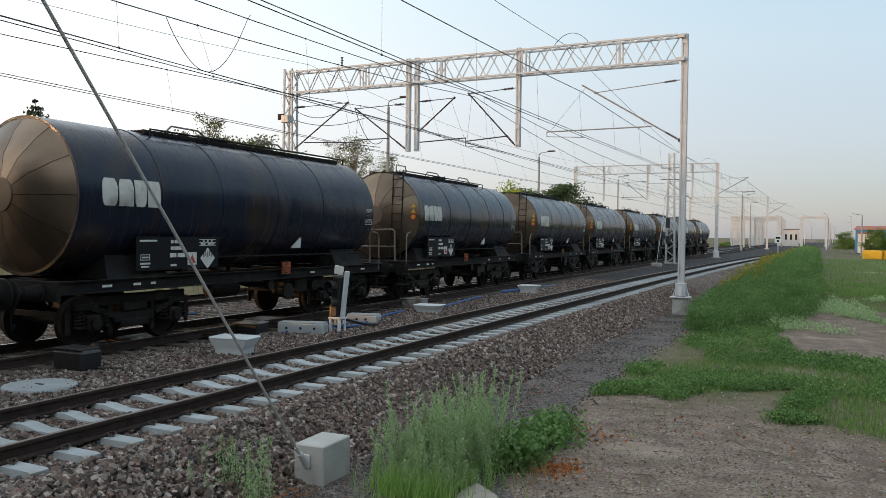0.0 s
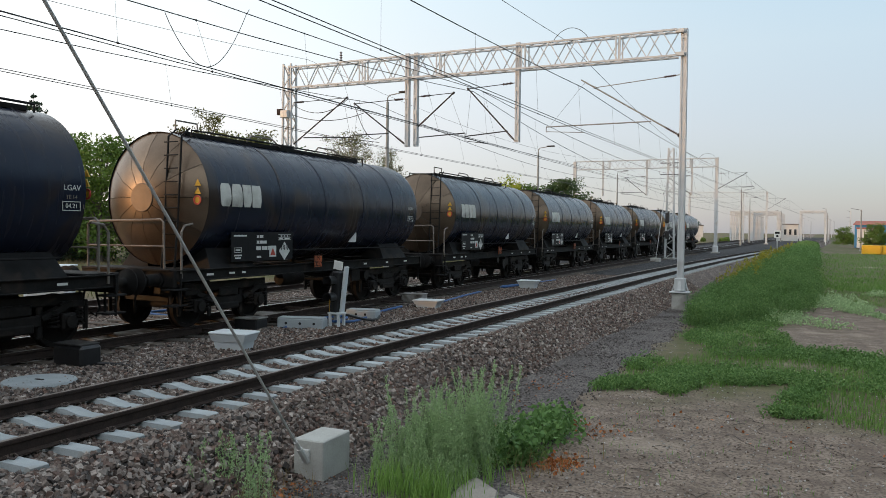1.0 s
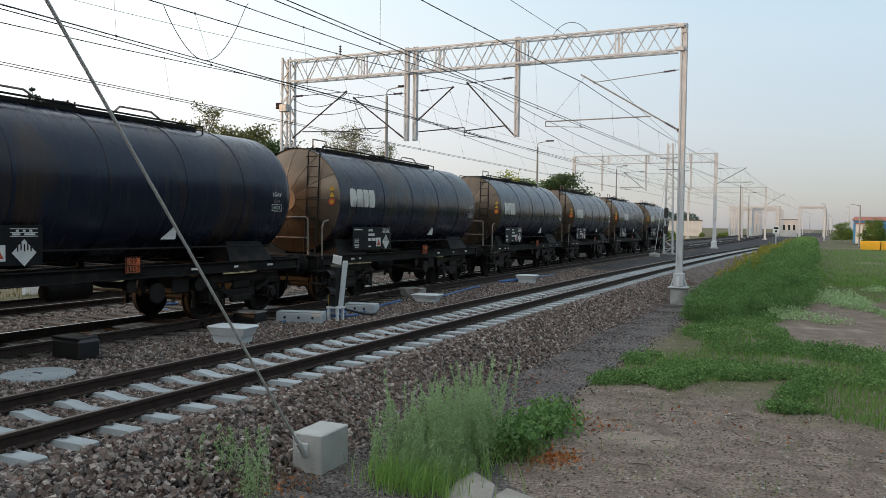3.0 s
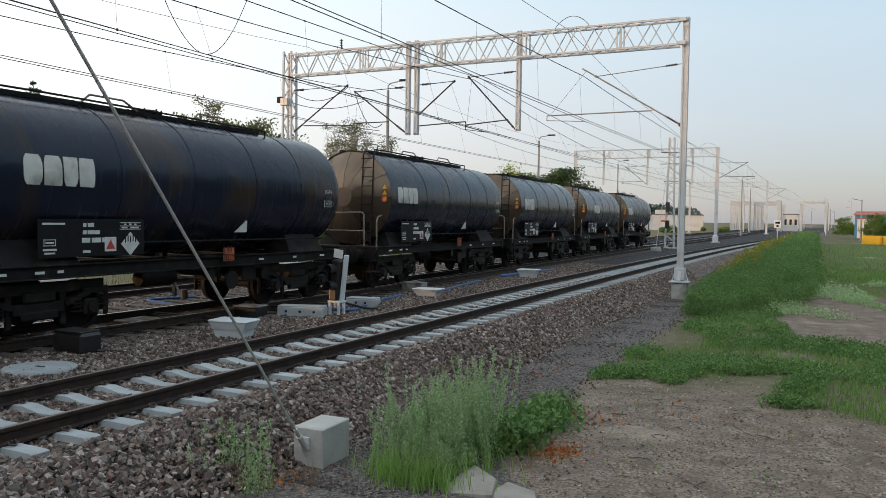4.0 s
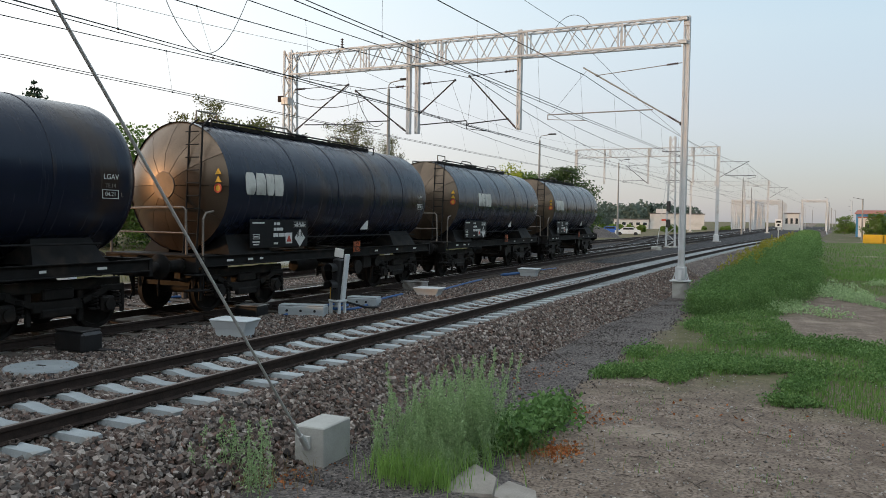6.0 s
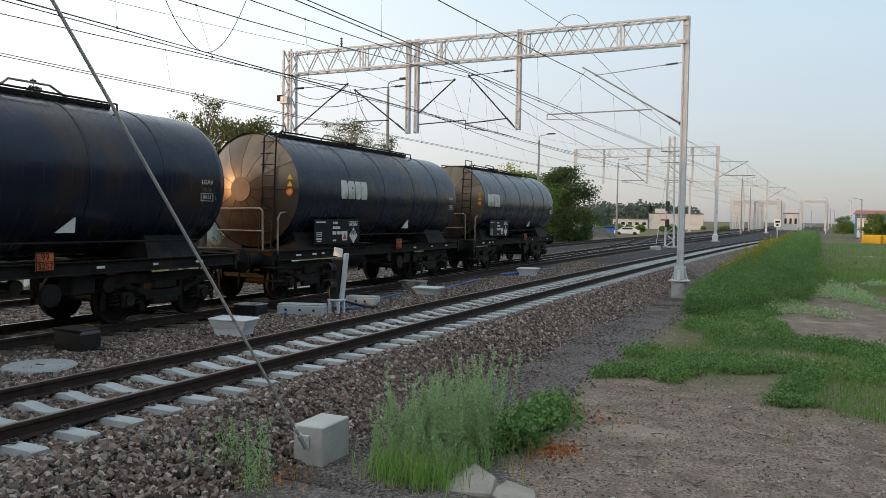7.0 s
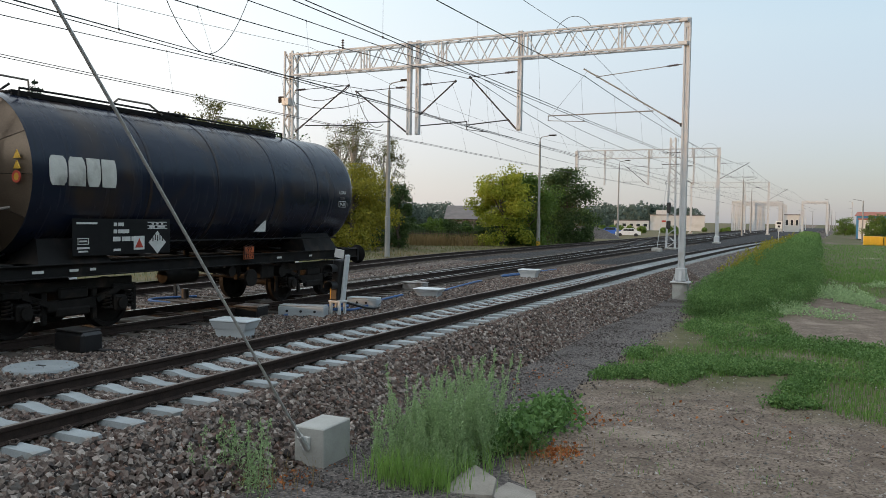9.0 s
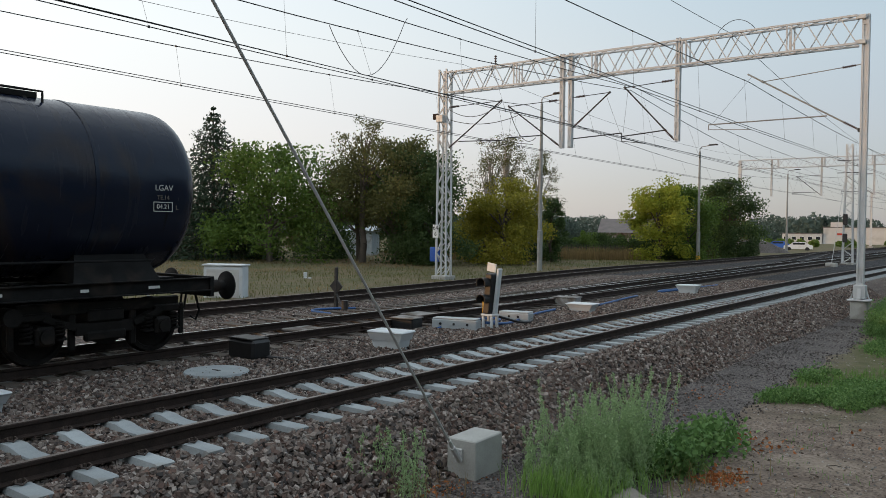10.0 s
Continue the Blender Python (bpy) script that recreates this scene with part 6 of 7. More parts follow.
def tree(name, x, y, h, r, low, n, leaf, mat_, label, clumps=46, bark=None, spread=0.42, lean=0.0, z=-0.5):
    """Tapered trunk, forking limbs and a crown of leaf clumps with an uneven outline."""
    n, leaf = int(n * 1.9), leaf * 0.74
    o = empty(name, pose(x, y, z))
    s = Shape()
    cs = []
    for i in range(clumps):
        t = rng.uniform(0, 1)
        zz = low + (h - low) * t
        rr = r * (0.35 + 0.65 * math.sin(math.pi * min(1, 0.18 + 0.78 * t)) ** 0.8) * rng.uniform(0.35, 1.12)
        a = rng.uniform(0, 2 * math.pi)
        cs.append(Vector((rr * math.cos(a) + lean * t, rr * math.sin(a), zz * rng.uniform(0.94, 1.03))))
    top = Vector((lean * 0.8, 0, h * 0.9))
    steps = 6
    pts = [Vector((lean * (i / steps) ** 2 + 0.12 * rng.normal() * (i > 0), 0.12 * rng.normal() * (i > 0), top.z * i / steps)) for i in range(steps + 1)]
    tr0 = 0.022 * h + 0.05
    for i in range(steps):
        s.rod(pts[i], pts[i + 1], tr0 * (1 - i / steps * 0.85), 9, tr0 * (1 - (i + 1) / steps * 0.85), caps=False)
    for c in cs[::2]:
        k = min(steps - 1, max(1, int(steps * (c.z * 0.72) / top.z)))
        p = pts[k]
        mid = p.lerp(c, 0.5) + Vector((0, 0, 0.1 * (c - p).length))
        s.rod(p, mid, tr0 * 0.32, 6, tr0 * 0.2, caps=False).rod(mid, c, tr0 * 0.2, 5, 0.012, caps=False)
    part("trunk", s, bark or M_BARK, o, "rough tapered trunk with limbs", 60)
    per = n // clumps
    C = np.concatenate([np.array(c) + np.clip(rng.normal(size=(per, 3)), -1.7, 1.7) * np.array([1, 1, 0.8]) * spread * r * rng.uniform(0.28, 0.62) for c in cs])
    C[:, 2] = np.maximum(C[:, 2], 0.25)
    cr = new("crown", leaves_mesh("crown", C, leaf, leaf * 0.62, mat_, -0.1))
    cr.parent = o
    tagged(cr, "uneven leafy crown with gaps")
    return tagged(o, label, "tree")


def spruce(x, y, h, r, label, mat_=None, z=-0.5, gaps=0.0, n_lay=40):
    """Straight trunk with tiers of drooping needle boughs."""
    o = empty("spruce_tree", pose(x, y, z))
    s = Shape().rod((0, 0, 0), (0, 0, h), 0.02 * h, 9, 0.02)
    C = []
    for i in range(n_lay):
        t = i / (n_lay - 1)
        zz = h * (0.06 + 0.93 * t) + rng.uniform(-0.1, 0.1)
        rr = r * (1 - t) ** 0.72 + 0.12
        k = max(5, int(13 * (1 - t) + 5))
        for j in range(k):
            if rng.uniform() < gaps:
                continue
            a = 2 * math.pi * (j + rng.uniform(-0.3, 0.3)) / k + i
            q = rr * rng.uniform(0.65, 1.12)
            tip = np.array([q * math.cos(a), q * math.sin(a), zz - 0.28 * q + 0.1 * q * q / max(r, 0.1)])
            root = np.array([0, 0, zz])
            s.rod(tuple(root), tuple(tip), 0.03, 4, 0.008, caps=False)
            m = int(30 * q / r) + 10
            u = rng.uniform(0.15, 1.05, m)[:, None]
            C.append(root + (tip - root) * u + rng.normal(size=(m, 3)) * np.array([0.10, 0.10, 0.07]) * (0.5 + q * 0.45))
    part("trunk", s, M_BARK, o, "straight dark trunk with boughs", 60)
    C = np.concatenate(C)
    cr = new("crown", leaves_mesh("crown", C, 0.34, 0.13, mat_ or L_SPRUCE, -0.5))
    cr.parent = o
    tagged(cr, "tiers of drooping needles")
    return tagged(o, label, "tree")


spruce(-51.3, 38.2, 12.0, 5.8, "dark pointed spruce at the garden edge")
for k, (x, y, h) in enumerate(((-60.5, 58, 5.0), (-57.0, 61, 4.6), (-53.5, 64, 5.2), (-50.0, 62, 4.4), (-62.0, 52, 5.5), (-47.5, 46.5, 3.4))):
    tree("garden_shrub", x, y, h, 2.9, 0.2, 3200, 0.3, L_DARK if k % 2 else L_OLIVE, "dense dark shrub behind the garden shed", clumps=22)
spruce(-58.0, 36.0, 10.0, 3.0, "dark spruce behind the gardens")
tree("walnut_tree", -44.9, 38.5, 8.2, 4.2, 1.2, 9000, 0.34, L_GREEN, "broad green tree with light leaves")
tree("lilac_bush", -50.2, 39.5, 3.7, 2.8, 0.2, 5000, 0.24, L_GREEN, "rounded green bush at the edge of the grass")
tree("lilac_bush", -55.5, 41.0, 4.5, 3.5, 0.2, 5000, 0.26, L_DARK, "dark green bush behind the cabinet")
tree("larch_tree", -37.2, 43.6, 9.0, 4.0, 3.2, 10000, 0.28, L_OLIVE, "ragged larch with drooping boughs", clumps=80, spread=0.3)
tree("larch_tree", -39.4, 42.5, 10.7, 2.2, 7.8, 1000, 0.22, L_OLIVE, "thin larch top with bare boughs", clumps=26, spread=0.25)
tree("ash_tree", -41.6, 44.5, 7.6, 3.4, 3.4, 6500, 0.30, L_OLIVE, "dusky green tree with thin crown", lean=-0.8)
tree("ash_tree", -36.2, 45.0, 8.6, 3.0, 0.8, 7500, 0.30, L_DARK, "dark green tree beside the larch")
tree("maple_tree", -33.6, 44.0, 6.5, 2.6, 0.4, 6000, 0.28, L_DARK, "dark low tree behind the portal leg")
for x, y, h in ((-41.0, 62, 11.4), (-38.6, 61, 11.2), (-36.4, 63, 10.0)):
    tree("birch_tree", x, y, h, 1.8, 1.6, 3000, 0.20, L_OLIVE, "tall slender birch with hanging twigs", bark=M_BIRCHBARK, clumps=60)
tree("plum_tree", -32.0, 50.5, 6.4, 3.1, 0.6, 8500, 0.26, L_YELLOW, "small tree with yellowing leaves")
tree("plum_tree", -34.5, 51.5, 4.6, 2.4, 0.4, 5000, 0.26, L_YELLOW, "low yellowing tree in dry grass")
tree("maple_tree", -30.7, 55.5, 5.2, 1.1, 0.5, 2600, 0.26, L_DARK, "dark slim tree behind the lamp post")
spruce(-38.0, 100.0, 8.4, 2.4, "distant dark spruce behind the hedge")
spruce(-42.5, 103.0, 6.0, 1.8, "small distant spruce behind the hedge")
tree("maple_tree", -27.0, 68.8, 6.9, 2.6, 0.6, 8500, 0.30, L_LIME, "maple with bright yellow-green leaves")
tree("maple_tree", -25.6, 72.0, 6.8, 2.7, 0.3, 7000, 0.30, L_GREEN, "green tree in the hedge")
tree("linden_tree", -24.4, 81.6, 7.9, 2.8, 0.3, 9000, 0.32, L_DARK, "tall dark green tree at the hedge's end")
tree("linden_tree", -26.8, 84.0, 6.4, 2.8, 0.3, 6000, 0.32, L_OLIVE, "dusky green tree at the hedge's end")
for k in range(11):
    t = k / 10
    tree("hedge_bush", -36.5 + 10.5 * t + rng.uniform(-0.5, 0.5), 66 + 6 * t + rng.uniform(-1, 1), 1.8 + rng.uniform(-0.3, 0.7), 1.6, 0.1, 2200, 0.24, L_DARK if k % 3 else L_GREEN, "dense dark green hedge bush", clumps=18)
for k in range(7):
    tree("hedge_bush", -47 + k * 2.3, 57 + rng.uniform(-1, 1), 2.6 + rng.uniform(-0.4, 0.8), 1.8, 0.1, 2000, 0.24, L_DARK, "dark shrub behind the picket fence", clumps=16)
for k in range(8):
    spruce(-34.5 + k * 0.9, 68.5 + k * 0.9, 2.3 + rng.uniform(-0.3, 0.4), 0.55, "small pointed thuja behind the fence", L_GREEN, n_lay=10)
tree("rowan_tree", 8.6, 150, 4.2, 1.8, 0.3, 3500, 0.3, L_GREEN, "round green tree before the hall")
tree("rowan_tree", 5.5, 205, 4.0, 2.2, 0.3, 2500, 0.35, L_GREEN, "small green tree on the far field")


def scatter(name, C, leaf, wide, mat_, label, cat, up=0.4):
    ob = new(name, leaves_mesh(name, C, leaf, wide, mat_, up))
    return tagged(ob, label, cat, kind="stuff")


# far woods beyond the yard
C = []
for az in np.arange(-75, -7.5, 0.5):
    dist = 330 + 60 * math.sin(az * 0.7) + rng.uniform(-25, 25)
    x0, y0 = dist * math.sin(radians(az)), dist * math.cos(radians(az))
    if -30 < x0 < 12 and az > -5.2:
        dist = 620
        x0, y0 = dist * math.sin(radians(az)), dist * math.cos(radians(az))
    hh = 8.5 + 3.0 * noise.noise(Vector((az * 0.6, 0, 0))) + rng.uniform(-1.2, 1.2)
    m = 420
    q = rng.normal(size=(m, 3))
    q /= np.linalg.norm(q, axis=1)[:, None]
    q *= rng.uniform(0.55, 1.05, m)[:, None]
    C.append(np.array([x0, y0, hh * 0.42]) + q * np.array([4.5, 4.5, hh * 0.58]))
scatter("far_woods", np.concatenate(C), 1.3, 0.9, L_FAR, "grey-green belt of woods on the horizon, haze put in its colour", "woods", 0)
C = []
for k in range(46):
    x0, y0 = rng.uniform(-62, -20), rng.uniform(165, 225)
    if x0 > -26 and y0 < 200:
        continue
    hh = rng.uniform(2.5, 6.5) if x0 < -56 else rng.uniform(0.8, 1.7)
    m = 260
    q = rng.normal(size=(m, 3))
    q /= np.linalg.norm(q, axis=1)[:, None]
    C.append(np.array([x0, y0, hh * 0.4 - 0.4]) + q * rng.uniform(0.5, 1.05, m)[:, None] * np.array([hh * 0.55, hh * 0.55, hh * 0.6]))
scatter("far_shrubs", np.concatenate(C), 0.5, 0.35, L_GREEN, "scattered green shrubs beyond the yard", "shrubs", 0)


# unseen tree belts added behind camera and left of view, which shade the ground
# this belt keeps bright sky out of the reflections on the tank sides
C = []
for az in np.arange(13, 196, 2.0):
    dist = (34 if az > 38 else 46) + 5 * math.sin(az * 0.13) + rng.uniform(-2, 2)
    hh = 17 + rng.uniform(-2, 2)
    q = rng.normal(size=(420, 3))
    q /= np.linalg.norm(q, axis=1)[:, None]
    C.append(np.array([dist * math.sin(radians(az)), dist * math.cos(radians(az)), hh * 0.45 - 1]) + q * rng.uniform(0.4, 1.05, 420)[:, None] * np.array([2.6, 2.6, hh * 0.55]))
scatter("woods_behind", np.concatenate(C), 0.9, 0.7, L_DARK, "added belt of dark trees, out of view, that blocks sky light", "woods", 0)
# unseen trees added on the left, placed and sized to screen the low sun
C = []
for k in range(-7, 46):
    t = k / 45
    if 0.44 < t < 0.53:       # opening left in the added belt, where the sun comes through to the wagon ends
        continue
    top = 13.0 if t > 0.25 else 10.5
    q = rng.normal(size=(900, 3))
    q /= np.linalg.norm(q, axis=1)[:, None]
    C.append(np.array([-84 + 46 * t, 14 - 84 * t, top / 2 - 0.6]) + q * rng.uniform(0.2, 1.05, 900)[:, None] ** 0.6 * np.array([2.5, 2.5, top / 2 + rng.uniform(-0.6, 0.6)]))
scatter("garden_belt", np.concatenate(C), 0.7, 0.6, L_DARK, "added belt of dark trees, out of view, that screens the low sun", "woods", 0)


# ---- herbs and grass ----
def blades(name, P, hgt, wid, mat_, label, lean=0.35):
    """Narrow bent blades rooted at P: two quads each."""
    n = len(P)
    a = rng.uniform(0, 2 * math.pi, n)
    d = np.stack([np.cos(a), np.sin(a), np.zeros(n)], 1)
    side = np.stack([-np.sin(a), np.cos(a), np.zeros(n)], 1) * (wid * rng.uniform(0.6, 1.3, n))[:, None] / 2
    H = (hgt * rng.uniform(0.5, 1.3, n))[:, None]
    L = lean * rng.uniform(0.2, 1.2, n)[:, None] * H
    up = np.array([0, 0, 1.0])
    m = P + up * H * 0.6 + d * L * 0.35
    t = P + up * H + d * L
    v = np.stack([P - side, P + side, m + side * 0.8, m - side * 0.8, m - side * 0.8, m + side * 0.8, t + side * 0.12, t - side * 0.12], 1).reshape(-1, 3)
    ob = new(name, quads(name, v, n * 2, mat_))
    return tagged(ob, label, "grass", kind="stuff")


def sticks(P, ln, label):
    """Thin dark twigs lying on the soil."""
    q = Shape()
    for p in P:
        a, l_ = rng.uniform(0, 2 * math.pi), ln * rng.uniform(0.4, 1.3)
        d = np.array([math.cos(a) * l_, math.sin(a) * l_, 0])
        q.pipe([tuple(p + np.array([0, 0, 0.01])), tuple(p + d * 0.5 + np.array([0, rng.normal() * 0.02, 0.022])), tuple(p + d + np.array([0, 0, 0.012]))], 0.006, 4)
    return tagged(q.put("twigs", M_BARK), label, "twigs", kind="stuff")


def on_ground(x, y):
    return np.array([ground_z(a, b) for a, b in zip(x, y)])


def turf_here(x, y):
    q = noise.noise(Vector((x * 0.35, y * 0.22, 9.1)))
    if 21.5 + q * 3 < y < 37 and x > -1.2 + q * 2:
        return False
    return q > -0.28 and y + 2.2 * noise.noise(Vector((x * 0.5, 0, 5))) > 14.0 and x > -3.75 + 0.5 * noise.noise(Vector((0, y * 0.4, 3)))


def spots(n, x0, x1, y0, y1, test=None, power=1.0):
    out = []
    while len(out) < n:
        y = y0 + (y1 - y0) * rng.uniform() ** power
        x = rng.uniform(x0, min(x1, 1.5 + y * 0.10))
        if test is None or test(x, y):
            out.append((x, y))
    out = np.array(out)
    return np.column_stack([out, on_ground(out[:, 0], out[:, 1])])


blades("turf", spots(30000, -4.0, 6, 13, 60, turf_here, 1.5), 0.13, 0.014, L_GRASS, "short green turf with thin places")
blades("far_turf", spots(14000, -1.5, 12, 45, 130, None, 1.2), 0.16, 0.035, L_GRASS, "green grass on the far field")


def low_herbs(n, x0, x1, y0, y1, per, rad, hgt, leaf, mat_, name, label, test=None, power=1.0):
    """Tufts of leaves a hand or more high."""
    P = spots(n, x0, x1, y0, y1, test, power)
    C = []
    for p in P:
        k = max(4, int(per * rng.uniform(0.5, 1.4)))
        r = rad * rng.uniform(0.6, 1.4)
        h = hgt * rng.uniform(0.5, 1.4)
        u = rng.uniform(0, 1, k)
        a = rng.uniform(0, 2 * math.pi, k)
        C.append(p + np.stack([r * np.sqrt(u) * np.cos(a), r * np.sqrt(u) * np.sin(a), h * rng.uniform(0.1, 1, k) * (1 - 0.5 * u)], 1))
    return scatter(name, np.concatenate(C), leaf, leaf * 0.6, mat_, label, "weeds")


low_herbs(480, -3.7, 0.0, 13.7, 17.5, 80, 0.24, 0.20, 0.052, L_WEED, "clover_patch", "lush low green herbs at the edge of the turf", lambda x, y: turf_here(x, y) and noise.noise(Vector((x * 0.8, y * 0.8, 1))) > -0.15)
low_herbs(640, -3.7, 3.5, 16.5, 32, 60, 0.26, 0.24, 0.062, L_WEED, "herb_patch", "green weeds scattered through the turf", lambda x, y: turf_here(x, y) and noise.noise(Vector((x * 0.5, y * 0.4, 7))) > -0.05)
low_herbs(200, -1.5, 3.0, 28, 44, 40, 0.3, 0.32, 0.09, L_MUGWORT, "grey_herbs", "greyish low herbs on the worn field", lambda x, y: noise.noise(Vector((x * 0.5, y * 0.3, 3))) > 0.1)


def bank_here(x, y):
    return -4.15 + 0.35 * math.sin(y * 0.31) < x < -0.2 + 0.4 * math.sin(y * 0.2) and y > 25 + 2.0 * abs(x + 3.2)


def stalks(P, hgt, per, leaf, mat_, name, label, lean=0.15, rad=0.10):
    """Upright stems clothed in small leaves, with feathery tops."""
    C, st = [], Shape()
    for p in P:
        h = hgt * rng.uniform(0.55, 1.3)
        a = rng.uniform(0, 2 * math.pi)
        tip = p + np.array([lean * h * math.cos(a), lean * h * math.sin(a), h])
        st.rod(tuple(p), tuple(tip), 0.006, 4, 0.002, caps=False)
        k = max(6, int(per * h / hgt))
        u = rng.uniform(0.08, 1.0, k)[:, None]
        C.append(p + (tip - p) * u + rng.normal(size=(k, 3)) * np.array([rad, rad, 0.03]) * (1.15 - u * 0.9))
    me = leaves_mesh(name, np.concatenate(C), leaf, leaf * 0.36, mat_, 0.9)
    ob = new(name, me)
    tagged(ob, label, "weeds", kind="stuff")
    sk = part("stems", st, mat_, ob)
    tagged(sk, kind="stuff")
    return ob


stalks(spots(2600, -4.3, 0.4, 25.5, 70, bank_here, 1.3), 0.66, 84, 0.080, L_WEED, "bank_weeds", "tall green weeds covering the bank by the track", rad=0.16)
stalks(spots(2600, -4.3, 0.4, 66, 175, bank_here, 1.2), 0.75, 34, 0.17, L_WEED, "far_bank_weeds", "tall green weeds along the distant bank", rad=0.22)
stalks(spots(420, -4.4, -2.6, 40, 110, None, 1.2), 1.05, 30, 0.13, L_YELLOW, "goldenrod", "yellow-green flowering weeds on the bank's crest", rad=0.14)


def clump(cx, cy, rx, ry, n):
    P = np.column_stack([cx + rng.normal(size=n) * rx, cy + rng.normal(size=n) * ry])
    return np.column_stack([P, on_ground(P[:, 0], P[:, 1])])


for cx, cy, rx, ry, n_, hh in ((-4.28, 8.25, 0.20, 0.22, 50, 0.62), (-3.95, 8.5, 0.20, 0.25, 70, 0.86), (-3.78, 8.85, 0.12, 0.25, 44, 0.98), (-4.55, 9.0, 0.22, 0.3, 20, 0.9), (-4.1, 9.5, 0.22, 0.3, 22, 0.95), (-3.85, 8.05, 0.22, 0.16, 44, 0.5)):
    stalks(clump(cx, cy, rx, ry, n_), hh, 170, 0.038, L_MUGWORT, "mugwort", "tall greyish-green weeds beside the concrete block", lean=0.22, rad=0.036)
stalks(np.concatenate([clump(-5.75, 7.0, 0.14, 0.2, 12), clump(-5.45, 6.6, 0.2, 0.1, 10), clump(-5.9, 6.6, 0.15, 0.15, 10)]), 0.55, 80, 0.042, L_MUGWORT, "mugwort", "sparse greyish weeds by the stone bed", lean=0.22, rad=0.05)
C = []
for p in np.concatenate([clump(-3.62, 9.6, 0.15, 0.32, 64), clump(-3.52, 10.6, 0.14, 0.32, 26), clump(-3.7, 11.6, 0.22, 0.3, 8)]):
    k = 46
    C.append(p + np.stack([rng.normal(size=k) * 0.15, rng.normal(size=k) * 0.15, rng.uniform(0.02, 0.42, k) * rng.uniform(0.5, 1)], 1))
scatter("nettles", np.concatenate(C), 0.085, 0.055, L_WEED, "lush green broad-leaved weeds beside the path", "weeds")
blades("tall_grass", np.concatenate([clump(-4.3, 7.65, 0.16, 0.16, 220), clump(-3.8, 8.3, 0.3, 0.4, 300), clump(-3.85, 7.6, 0.22, 0.15, 300)]), 0.34, 0.010, L_TALLGRASS, "tall green grass among the weeds", 0.5)
blades("straw", np.concatenate([clump(-5.5, 6.8, 0.35, 0.25, 160), clump(-3.0, 9.2, 0.3, 0.4, 120)]), 0.24, 0.006, L_DRY, "dry yellow grass stalks", 0.7)
P = np.concatenate([clump(-2.95, 9.6, 0.16, 0.22, 190), clump(-3.3, 11.6, 0.4, 0.3, 90), clump(-5.4, 7.2, 0.35, 0.3, 160), clump(-1.0, 12.6, 1.4, 0.4, 30), clump(-4.7, 14.5, 0.25, 1.2, 60)])
P[:, 2] += 0.02
scatter("fallen_leaves", P, 0.06, 0.045, L_DEAD, "orange dead leaves lying on the soil", "leaves", 0)
P = spots(260, -3.2, 1.2, 8.5, 13.5, lambda x, y: noise.noise(Vector((x, y, 2))) > 0.15)
blades("sparse_grass", P, 0.07, 0.008, L_GRASS, "sparse small grass tufts on the worn soil", 0.8)

sticks(spots(60, -3.2, 1.2, 8.3, 14.0), 0.22, "dark twigs strewn over the worn soil")

# rough grass beyond the far track, and dry grass at the fence
P = []
while len(P) < 26000:
    x, y = rng.uniform(-52, -21.8), rng.uniform(12, 70)
    if x < line_c(y) - 2.9 and y > -x * 0.62 - 6:
        P.append((x, y))
P = np.array(P)
P = np.column_stack([P, on_ground(P[:, 0], P[:, 1])])
dryness = np.array([noise.noise(Vector((q[0] * 0.16, q[1] * 0.16, 2))) + (0.22 if q[0] < -34 else -0.3) for q in P])
blades("rough_grass", P[dryness <= 0.1], 0.15, 0.02, L_OLIVE, "rough green grass beyond the far track", 0.6)
blades("dry_grass", P[dryness > 0.1], 0.16, 0.02, L_DRY, "dry brown grass before the gardens", 1.1)
t = rng.uniform(0, 1, 5200)
Q = np.column_stack([-41 + 12.5 * t + rng.normal(size=5200) * 0.5, 54.0 + 13.5 * t + rng.normal(size=5200) * 0.6])
Q = np.column_stack([Q, on_ground(Q[:, 0], Q[:, 1])])
blades("reeds", Q, 0.95, 0.035, L_DRY, "tall orange dry grass along the fence", 0.25)


